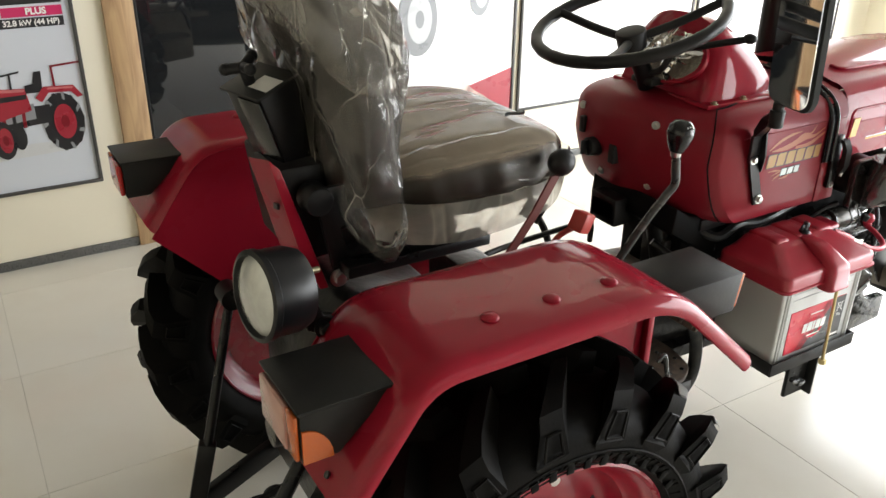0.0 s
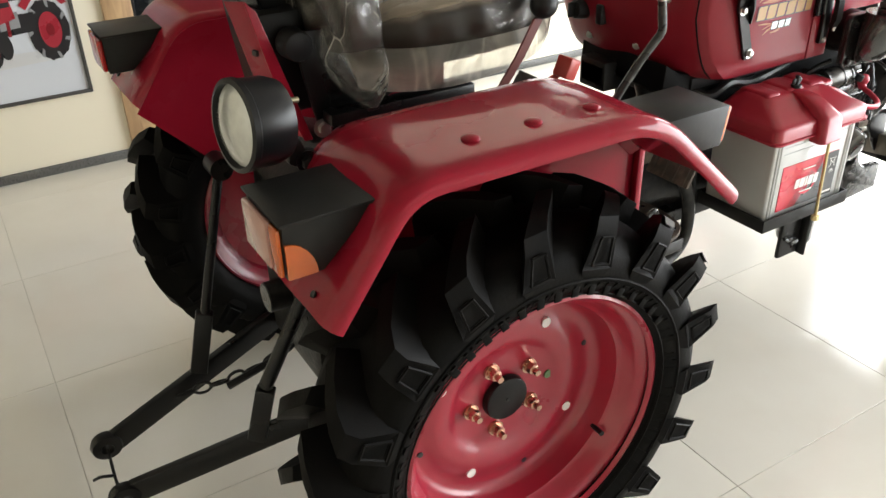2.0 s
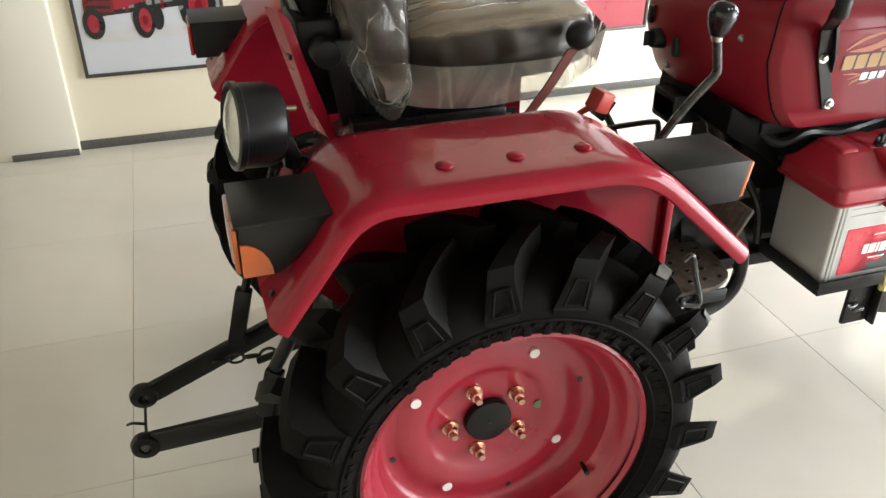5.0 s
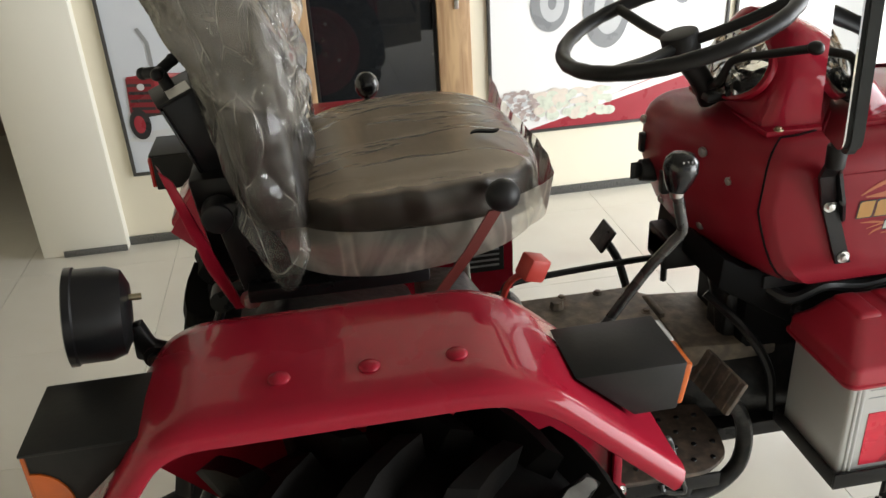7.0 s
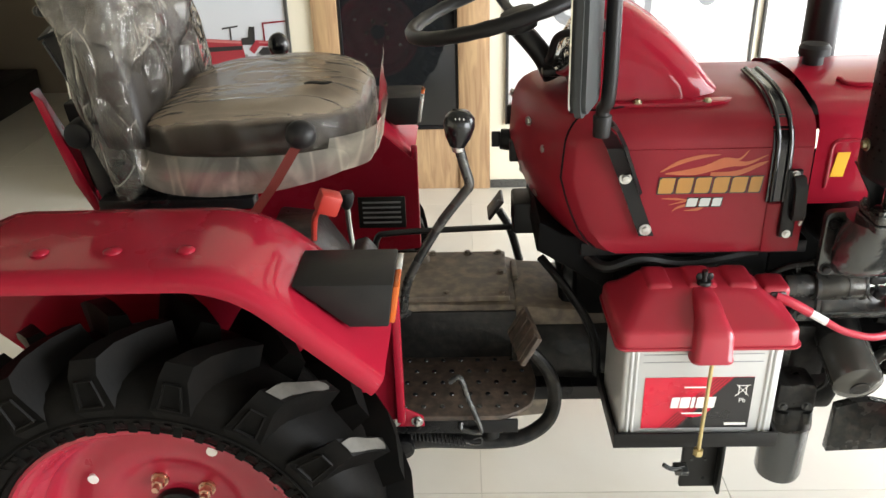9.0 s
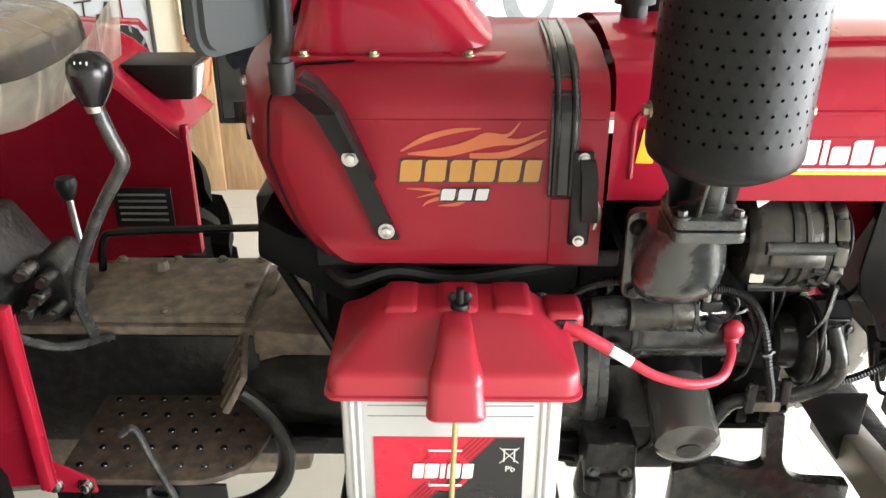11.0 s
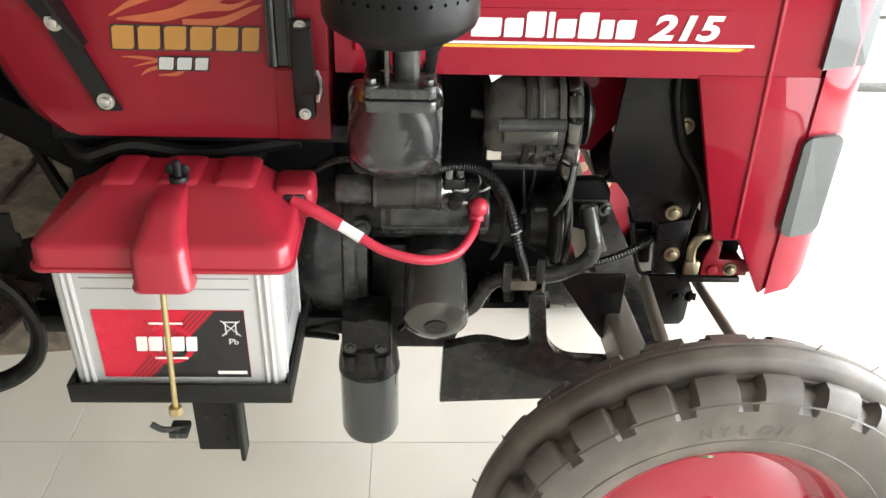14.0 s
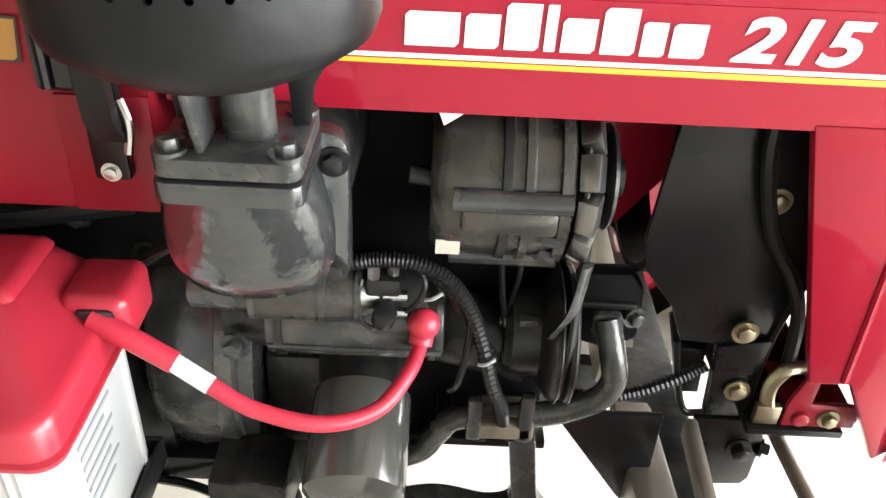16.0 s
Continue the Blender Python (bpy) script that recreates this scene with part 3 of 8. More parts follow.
hg = part("hinge", box(1.916, 1.932, YW - 0.026, YW - 0.018, 0.85, 0.94, 0.002), STEEL, d1, "small steel hinge plate")
part("backing", box(1.398, 1.852, YW + 0.05, YW + 0.07, F, 2.0), BLACK_PLASTIC, d1, smooth=False)


def window(name, axis, at, a0, a1, z0, z1, n):
    w = root(name, (at, (a0 + a1) / 2, z0) if axis == "x" else ((a0 + a1) / 2, at, z0), "tall bright shop window with aluminium bars", "window", kind="structure")
    bar = lambda p, q, lo, hi: box(at, at + 0.06, p, q, lo, hi, 0.004) if axis == "x" else box(p, q, at - 0.06, at, lo, hi, 0.004)
    for k in range(n + 1):
        c = a0 + (a1 - a0) * k / n
        part("mullion", bar(c - 0.03, c + 0.03, z0, z1), ALU, w)
    for k in range(n):
        p, q = a0 + (a1 - a0) * k / n + 0.03, a0 + (a1 - a0) * (k + 1) / n - 0.03
        part("transom", bar(p, q, z0, z0 + 0.06), ALU, w)
        part("transom", bar(p, q, z1 - 0.06, z1), ALU, w)
        pane = box(at + 0.026, at + 0.032, p, q, z0 + 0.06, z1 - 0.06) if axis == "x" else box(p, q, at - 0.032, at - 0.026, z0 + 0.06, z1 - 0.06)
        g = part("pane", pane, GLASS, w, smooth=False)
        g.visible_shadow = False


window("window_1", "x", XR + 0.05, YN + 0.9, YW - 0.2, F, 2.35, 5)
window("window_2", "y", YN - 0.05, 0.8, 5.0, 0.4, 2.3, 4)

# ground outside the glass
thing("ground", box(-60, 120, -80, 80, -0.4, 0.03), mat("pale_concrete", (0.45, 0.43, 0.4), 0.8, var=0.15, scale=1.0, bump=0.2), "pale concrete forecourt outside the shop", "ground", kind="structure", smooth=False)

# ---- posters ----


def disc(cx, cz, rx, rz, n=28):
    return [(cx + rx * math.cos(2 * math.pi * k / n), cz + rz * math.sin(2 * math.pi * k / n)) for k in range(n)]


def flat(name, poly, layer, material, parent, label=""):
    """A printed patch of a poster, a fraction of a millimetre proud of the paper."""
    bm = bmesh.new()
    y = YW - 0.0075 - 0.0004 * layer
    bm.faces.new([bm.verts.new((x, y, z)) for x, z in poly])
    return part(name, bm, material, parent, label, smooth=False)


def poster(x0, x1, z0, z1, paper, label):
    p = root("poster", ((x0 + x1) / 2, YW, z0), label, "poster", "posters on the wall")
    part("paper", box(x0 + 0.010, x1 - 0.010, YW - 0.007, YW - 0.001, z0 + 0.010, z1 - 0.010), paper, p, smooth=False)
    for a, b, c, d in ((x0, x1, z0, z0 + 0.012), (x0, x1, z1 - 0.012, z1), (x0, x0 + 0.012, z0 + 0.012, z1 - 0.012), (x1 - 0.012, x1, z0 + 0.012, z1 - 0.012)):
        part("frame_strip", box(a, b, YW - 0.014, YW - 0.001, c, d, 0.002), FRAME, p)
    return p


def printed_tractor(p, X, Z, s, flip=1):
    """A printed red tractor seen from its front quarter, s metres long, wheels on the line Z."""
    q = lambda pts: [(X + flip * s * a, Z + s * b) for a, b in pts]
    e = lambda cx, cz, rx, rz: q(disc(cx, cz, rx, rz))
    flat("printed_shadow", q([(-0.05, -0.01), (0.2, -0.05), (0.95, -0.02), (1.05, 0.06), (0.5, 0.07), (0.1, 0.05)]), 1, P_PALE, p)
    flat("printed_wheel", e(0.93, 0.21, 0.15, 0.23), 2, P_BLACK, p)
    flat("printed_rim", e(0.94, 0.21, 0.08, 0.14), 3, P_RED, p)
    flat("printed_wheel", e(0.60, 0.13, 0.05, 0.10), 3, P_BLACK, p)
    flat("printed_chassis", q([(0.1, 0.17), (0.85, 0.22), (0.85, 0.36), (0.1, 0.34)]), 4, P_BLACK, p)
    flat("printed_engine", q([(0.34, 0.22), (0.74, 0.26), (0.74, 0.38), (0.34, 0.34)]), 4.5, P_GREY, p)
    for k in range(5):
        flat("printed_pipe", q([(0.36 + 0.07 * k, 0.20), (0.385 + 0.07 * k, 0.20), (0.39 + 0.07 * k, 0.33), (0.365 + 0.07 * k, 0.33)]), 4.7, P_BLACK if k % 2 else P_DARKRED, p)
    flat("printed_bonnet", q([(0.05, 0.26), (0.30, 0.22), (0.72, 0.33), (0.70, 0.50), (0.30, 0.53), (0.07, 0.52)]), 5, P_RED, p)
    flat("printed_grille", q([(0.04, 0.22), (0.27, 0.20), (0.28, 0.49), (0.06, 0.51)]), 6, P_DARKRED, p)
    for k in range(4):
        flat("printed_slot", q([(0.06, 0.245 + 0.065 * k), (0.25, 0.23 + 0.065 * k), (0.25, 0.255 + 0.065 * k), (0.06, 0.27 + 0.065 * k)]), 7, P_BLACK, p)
    flat("printed_side_band", q([(0.33, 0.40), (0.70, 0.42), (0.70, 0.455), (0.33, 0.445)]), 6, P_BLACK, p)
    flat("printed_fender", q([(0.76, 0.42), (0.83, 0.50), (1.04, 0.49), (1.10, 0.40), (1.06, 0.39), (1.02, 0.44), (0.86, 0.45), (0.80, 0.38)]), 6, P_RED, p)
    flat("printed_seat", q([(0.70, 0.46), (0.82, 0.46), (0.83, 0.62), (0.78, 0.62), (0.76, 0.53), (0.70, 0.52)]), 5, P_BLACK, p)
    flat("printed_steering", q([(0.54, 0.60), (0.68, 0.62), (0.685, 0.635), (0.54, 0.615)]), 6, P_BLACK, p)
    flat("printed_steering", q([(0.60, 0.50), (0.615, 0.50), (0.62, 0.615), (0.605, 0.615)]), 5, P_BLACK, p)
    flat("printed_exhaust", q([(0.27, 0.52), (0.30, 0.52), (0.30, 0.78), (0.24, 0.90), (0.21, 0.89), (0.27, 0.77)]), 6, P_GREY, p)
    flat("printed_hoop", q([(0.90, 0.48), (0.915, 0.48), (0.915, 0.64), (1.12, 0.655), (1.12, 0.67), (0.90, 0.655)]), 5, P_DARKRED, p)
    flat("printed_highlight", q([(0.30, 0.50), (0.69, 0.475), (0.70, 0.495), (0.31, 0.525)]), 7, P_PALERED, p)
    flat("printed_highlight", q([(0.85, 0.475), (1.03, 0.465), (1.04, 0.48), (0.86, 0.492)]), 7, P_PALERED, p)
    for k in range(14):
        a = 2 * math.pi * k / 14
        flat("printed_lug", q([(0.93 + 0.145 * math.cos(a + d) * r, 0.21 + 0.225 * math.sin(a + d) * r) for d, r in ((-0.08, 0.78), (0.08, 0.80), (0.16, 1.06), (0.0, 1.06))]), 2.5, P_GREY if k % 2 else P_BLACK, p)
    flat("printed_hub", e(0.94, 0.21, 0.03, 0.05), 3.5, P_DARKRED, p)
    flat("printed_lamp", e(0.165, 0.43, 0.03, 0.028), 8, P_PALE, p)
    flat("printed_front_tyre", e(0.10, 0.12, 0.085, 0.13), 8, P_BLACK, p)
    flat("printed_front_rim", e(0.095, 0.12, 0.045, 0.075), 9, P_RED, p)
    flat("printed_front_tyre", e(0.49, 0.12, 0.085, 0.15), 8, P_BLACK, p)
    flat("printed_front_rim", e(0.50, 0.12, 0.05, 0.10), 9, P_RED, p)
    flat("printed_front_hub", e(0.50, 0.12, 0.02, 0.04), 10, P_DARKRED, p)


def words(text, x, z, size, layer, material, parent, bold=0.0):
    """Flat lettering in the built-in font on the wall posters."""
    c = bpy.data.curves.new("lettering", "FONT")
    c.body, c.size, c.offset = text, size, bold
    c.align_x, c.align_y = "CENTER", "CENTER"
    tmp = bpy.data.objects.new("tmp", c)
    me = bpy.data.meshes.new_from_object(tmp)
    bpy.data.objects.remove(tmp)
    ob = new("lettering", me)
    me.materials.append(material)
    ob.parent = parent
    ob.matrix_parent_inverse = ROOTS.get(parent.name, Matrix())
    ob.matrix_basis = PLAN @ pose(x, YW - 0.0075 - 0.0004 * layer, z, 90, 0, 0)
    return ob


p1 = poster(0.700, 1.212, 0.352, 1.62, PAPER, "framed grey poster of a red tractor on the cream wall")
printed_tractor(p1, 0.722, 0.492, 0.43)
flat("printed_bar", [(0.985, 0.898), (1.178, 0.898), (1.178, 0.928), (0.985, 0.928)], 2, P_BLACK, p1)
words("32.8 kW (44 HP)", 1.082, 0.913, 0.024, 4, LABEL_WHITE, p1, 0.0008)
flat("printed_bar", [(1.0, 0.932), (1.178, 0.932), (1.178, 0.962), (1.0, 0.962)], 2, P_PINK, p1)
words("PLUS", 1.10, 0.947, 0.028, 4, LABEL_WHITE, p1, 0.0012)
flat("printed_bar", [(0.88, 0.970), (1.18, 0.970), (1.18, 1.03), (0.88, 1.03)], 2, P_BLACK, p1)

p2 = poster(2.036, 2.975, 0.352, 1.72, PAPER_WHITE, "large glossy white poster with a pale tractor and red wedge")
q2 = lambda pts: [(2.036 + a * 0.87, 0.352 + b * 0.87) for a, b in pts]
flat("printed_wedge", q2([(0.13, 0.012), (1.07, 0.012), (1.07, 0.27), (0.72, 0.19), (0.20, 0.035)]), 2, P_RED, p2)
flat("printed_line", q2([(0.10, 0.012), (0.16, 0.012), (1.07, 0.24), (1.07, 0.285)]), 3, PAPER_WHITE, p2)
random.seed(4)
for k in range(110):
    a = random.uniform(0.02, 0.22)
    b = random.uniform(0.055, 0.10 + 0.10 * math.sin(math.pi * (a - 0.01) / 0.23) ** 0.5)
    flat("printed_leaf", q2(disc(a, b, random.uniform(0.008, 0.017), random.uniform(0.006, 0.013), 7)), 4 + 0.01 * k, P_BROWN if k % 3 else P_PALE, p2)
for k in range(60):
    a = random.uniform(0.22, 0.55)
    b = random.uniform(0.065, 0.18)
    flat("printed_vegetable", q2(disc(a, b, random.uniform(0.016, 0.034), random.uniform(0.012, 0.026), 9)), 5.2 + 0.02 * k, P_BEIGE if k % 2 else P_LEAF, p2)
for cx, cz, rx, rz in ((0.27, 0.56, 0.085, 0.12), (0.52, 0.52, 0.105, 0.17), (0.86, 0.62, 0.06, 0.11)):
    flat("printed_tyre", q2(disc(cx, cz, rx, rz)), 4, P_GREY, p2)
    flat("printed_rim", q2(disc(cx + 0.01, cz, rx * 0.62, rz * 0.66)), 5, P_PALE, p2)
    flat("printed_hub", q2(disc(cx + 0.01, cz, rx * 0.22, rz * 0.24)), 6, P_GREY, p2)
flat("printed_chassis", q2([(0.30, 0.62), (0.86, 0.60), (0.90, 0.80), (0.28, 0.82)]), 3, P_GREY, p2)
flat("printed_bonnet", q2([(0.16, 0.80), (0.95, 0.78), (0.98, 1.02), (0.22, 1.06)]), 3, P_RED, p2)

p3 = poster(3.0, 4.05, 0.352, 1.72, PAPER_WHITE, "large glossy white poster with a red band")
flat("printed_band", [(3.10, 0.84), (3.95, 0.88), (3.95, 1.03), (3.10, 0.99)], 2, P_RED, p3)
p4 = poster(4.075, 5.2, 0.352, 1.72, PAPER_WHITE, "large glossy white poster with a pale print")
flat("printed_band", [(4.2, 0.8), (5.0, 0.8), (5.0, 0.95), (4.2, 0.95)], 2, P_PALE, p4)

# ---- tractor ----
CY = 1.878
tractor = root("tractor", (2.1, CY, FLOOR), "small red farm tractor with black and grey engine, parked indoors", "tractor")

# rear wheels
RW = (1.412, 0.446)  # rear axle: x, z
WY = 1.42  # middle of the near rear tyre
WS = 0.008  # how far the wheel sits in from there


def lug(side, k, n):
    """One bar of the tread, from the middle of the tyre to its shoulder."""
    a0 = 2 * math.pi * (k + (0.72 if side < 0 else 0.22)) / n
    st = [(-0.02, 0.004, 0.326, 0.363, 0.016), (0.060, 0.036, 0.324, 0.366, 0.017), (0.140, 0.066, 0.316, 0.363, 0.018),
          (0.195, 0.086, 0.296, 0.354, 0.021), (0.208, 0.094, 0.280, 0.334, 0.022), (0.208, 0.090, 0.266, 0.286, 0.016)]
    rings = []
    for da, off, rb, rt, w in st:
        ring = []
        for r, s in ((rb, -1.3), (rt, -0.85), (rt, 0.85), (rb, 1.3)):
            a = a0 + da + s * w / max(r, 0.3)
            ring.append((RW[0] - r * math.sin(a), WY + side * off, RW[1] + r * math.cos(a)))
        rings.append(ring)
    bm = loft(rings)
    # moulded pocket on the outer end of the bar
    a = a0 + 0.208
    rim = []
    for r, s in ((0.288, -0.75), (0.328, -0.45), (0.328, 0.45), (0.288, 0.75)):
        q = a + s * 0.021 / 0.3
        rim.append((RW[0] - r * math.sin(q), r, WY + side * 0.097, RW[1] + r * math.cos(q)))
    for p, q in zip(rim, rim[1:] + rim[:1]):
        A, B = Vector((p[0], p[2], p[3])), Vector((q[0], q[2], q[3]))
        bm = cyl(A, B, 0.0022, seg=5, bm=bm)
    return bm


def rear_tyre():
    prof = [(0.220, -0.052), (0.226, -0.068), (0.232, -0.0745), (0.248, -0.086), (0.268, -0.0905), (0.290, -0.087), (0.310, -0.075), (0.322, -0.050), (0.328, 0.0)]
    prof = prof + [(r, -o) for r, o in reversed(prof[:-1])]
    bm = lathe(prof, (RW[0], WY, RW[1]), (0, 1, 0), 72)
    for side in (-1, 1):
        for k in range(18):
            bm = join(bm, lug(side, k, 18))
    for r, o in ((0.236, -0.0815), (0.262, -0.0905)):
        lathe([(r - 0.0025, o + 0.001), (r, o - 0.0018), (r + 0.0025, o - 0.0008)], (RW[0], WY, RW[1]), (0, 1, 0), 72, bm)
    return bm


def sidewall_marks():
    """Raised moulded blocks round the flank of the tyre."""
    random.seed(31)
    blocks = []
    a = 0.0
    while a < 2 * math.pi - 0.06:
        w = random.choice((0.022, 0.034, 0.044, 0.052))
        if random.random() < 0.82:
            r0, r1 = 0.2395, random.choice((0.2545, 0.2565, 0.2565))
            rings = []
            for up in (0.0, 0.0022):
                ring = []
                for r, q in ((r0, a), (r1, a + 0.004), (r1, a + w - 0.004), (r0, a + w)):
                    o = -0.0800 - (r - 0.2395) * 0.62 + 0.0012 - up
                    ring.append((RW[0] - r * math.sin(q), WY + o, RW[1] + r * math.cos(q)))
                rings.append(ring)
            blocks.append(loft(rings))
        a += w + random.choice((0.014, 0.018, 0.05))
    return blocks


def rear_rim():
    prof = [(0.219, 1.351), (0.224, 1.345), (0.229, 1.347), (0.225, 1.357), (0.213, 1.362), (0.206, 1.372), (0.200, 1.388), (0.191, 1.395), (0.187, 1.425), (0.180, 1.436), (0.168, 1.441),
            (0.150, 1.438), (0.136, 1.432), (0.112, 1.432), (0.099, 1.439), (0.088, 1.445), (0.050, 1.446), (0.0, 1.446)]
    bm = lathe(prof, (RW[0], 0, RW[1]), (0, 1, 0), 64)
    back = [(0.180, 1.446), (0.187, 1.454), (0.191, 1.466), (0.199, 1.472), (0.207, 1.477), (0.218, 1.480), (0.224, 1.487), (0.219, 1.491)]
    lathe(back, (RW[0], 0, RW[1]), (0, 1, 0), 64, bm)
    lathe([(0.0, 1.452), (0.184, 1.452)], (RW[0], 0, RW[1]), (0, 1, 0), 64, bm)
    return bm


def wheel_set(side):
    """A rear wheel with its parts; side 1 is the far one, mirrored."""
    def flipf(b):
        bmesh.ops.translate(b, vec=(0, WS, 0), verts=b.verts)
        return mirrored(b) if side else b

    w = part("rear_wheel", flipf(rear_rim()), RED_RIM, tractor, "pink-red painted steel rear wheel rim")
    part("tyre", flipf(rear_tyre()), RUBBER, w, "black rear tractor tyre with deep chevron lugs")
    if not side:
        for block in sidewall_marks():
            part("moulded_block", flipf(block), RUBBER, w)
    part("hub_cap", flipf(cyl((RW[0], 1.445, RW[1]), (RW[0], 1.432, RW[1]), 0.040, 0.038, 32, bevel=0.002)), BLACK, w, "black hub cap")
    part("hub_dimple", flipf(cyl((RW[0], 1.4325, RW[1]), (RW[0], 1.4305, RW[1]), 0.003, seg=10)), BLACK_GLOSS, w)
    for k in range(5):
        a = radians(72 * k + 50)
        c = (RW[0] + 0.062 * math.sin(a), 1.446, RW[1] + 0.062 * math.cos(a))
        n = cyl(c, (c[0], 1.441, c[2]), 0.0135, seg=20)
        n = cyl((c[0], 1.441, c[2]), (c[0], 1.428, c[2]), 0.0105, 0.0098, 6, n, 0.001)
        n = cyl((c[0], 1.428, c[2]), (c[0], 1.418, c[2]), 0.0055, seg=12, bm=n)
        part("wheel_nut", flipf(n), COPPER, w, "brassy zinc wheel nut")
    # every other hole is a white disc, painting bright floor seen through
    for k in range(8):
        a = radians(45 * k + 30)
        rr = 0.139 if k % 2 == 0 else 0.162
        c = (RW[0] + rr * math.sin(a), 1.4325 if k % 2 == 0 else 1.4405, RW[1] + rr * math.cos(a))
        part("rim_hole", flipf(cyl((c[0], c[1] - 0.002, c[2]), (c[0], c[1] + 0.004, c[2]), 0.0085 if k % 2 == 0 else 0.005, seg=14)), LABEL_WHITE if k % 2 == 0 else P_BLACK, w)
    v = tube([(RW[0] + 0.158, 1.404, RW[1] - 0.110), (RW[0] + 0.157, 1.394, RW[1] - 0.109), (RW[0] + 0.154, 1.376, RW[1] - 0.106)], 0.0045, 8)
    part("valve", flipf(v), HOSE, w, "rubber tyre valve")
    return w


near_wheel = wheel_set(0)
# torn, dusty paper labels stuck along two of the tread bars
for k in (14, 15):
    a0 = 2 * math.pi * (k + 0.72) / 18
    random.seed(k)
    rings = []
    for da, off, r, w in ((0.012, 0.016, 0.3660, 0.004), (0.030, 0.023, 0.3665, 0.012), (0.060, 0.036, 0.3675, 0.0135), (0.100, 0.051, 0.3665, 0.0125), (0.140, 0.0665, 0.3660, 0.0150), (0.168, 0.0775, 0.3640, 0.0160), (0.196, 0.0885, 0.3570, 0.0130)):
        e0, e1 = -w * random.uniform(0.75, 1.0), w * random.uniform(0.7, 1.0)
        rings.append([(RW[0] - r * math.sin(a0 + da + s / r), WY + WS - off, RW[1] + r * math.cos(a0 + da + s / r)) for s in (e0, e0 * 0.3, e1 * 0.3, e1)])
    part("paper_label", loft(rings, cap=False, closed=False), PAPER_DIRTY, near_wheel, "torn dusty paper label")
wheel_set(1)
part("paint_dab", cyl((RW[0] + 0.088, 1.4445 + WS, RW[1] + 0.005), (RW[0] + 0.088, 1.4425 + WS, RW[1] + 0.005), 0.008, seg=12), P_GREEN, near_wheel, "green paint dab")

# fenders
FPROF = round_poly([(1.087, 0.766), (1.196, 0.917), (1.582, 0.918), (1.757, 0.756)], [0.05, 0.07], 7)


def fender(sides=False):
    n = len(FPROF)
    rings = []
    for i, (x, z) in enumerate(FPROF):
        a, b = FPROF[max(i - 1, 0)], FPROF[min(i + 1, n - 1)]
        t = Vector((b[0] - a[0], b[1] - a[1])).normalized()
        nx, nz = -t.y, t.x
        ring = []
        for y, o in ((1.342, -0.026), (1.3385, -0.024), (1.337, -0.016), (1.3405, -0.007), (1.348, -0.001), (1.359, 0.001), (1.385, 0.0), (1.45, 0.0015), (1.53, 0.0), (1.550, -0.003), (1.558, -0.010), (1.561, -0.022),
                     (1.558, -0.024), (1.548, -0.008), (1.45, -0.003), (1.361, -0.003), (1.345, -0.010)):
            ring.append((x + nx * o, y, z + nz * o))
        rings.append(ring)
    return loft(rings)


def skirt_plate():
    poly = [(p[0], p[1] - 0.012) for p in FPROF] + [(1.763, 0.76), (1.763, 0.53), (1.45, 0.50), (1.24, 0.60)]
    return sheet(poly, "y", 1.5605, 0.003)


def flank(name, maker, material, parent, label=""):
    a = maker()
    b = mirrored(a)
    o1 = part(name, a, material, parent, label)
    o2 = part(name, b, material, parent, label)
    return o1, o2


f_near, f_far = flank("fender", fender, RED, tractor, "glossy red sheet-steel rear fender")
for f, m in ((f_near, 0), (f_far, 1)):
    fl = mirrored if m else (lambda b: b)
    part("skirt_plate", fl(skirt_plate()), RED, f, "red inner fender plate", smooth=False)
    part("edge_flange", fl(box(1.750, 1.764, 1.546, 1.5600, 0.53, 0.775, 0.003)), RED, f)
    for x in (1.323, 1.417, 1.511):
        part("dimple", fl(ball((x, 1.405, 0.9185), 0.012, 1, 1, 0.42, 18)), RED, f, "round pressed dimple")
    part("stay", fl(prism([(1.50, 0.913), (1.545, 0.913), (1.525, 0.885), (1.515, 0.865)], "y", 1.40, 1.52, 0.002)), RED, f)
    part("fixing_hole", fl(cyl((1.0975, 1.392, 0.7830), (1.0955, 1.392, 0.7845), 0.0045, seg=12)), P_BLACK, f)

# lamp boxes on the fenders
def rear_box():
    return prism([(1.066, 0.886), (1.186, 0.886), (1.110, 0.816), (1.066, 0.816)], "y", 1.383, 1.494, 0.0025)


def front_box():
    return prism([(1.640, 0.869), (1.772, 0.869), (1.763, 0.806), (1.712, 0.806)], "y", 1.396, 1.502, 0.0025)


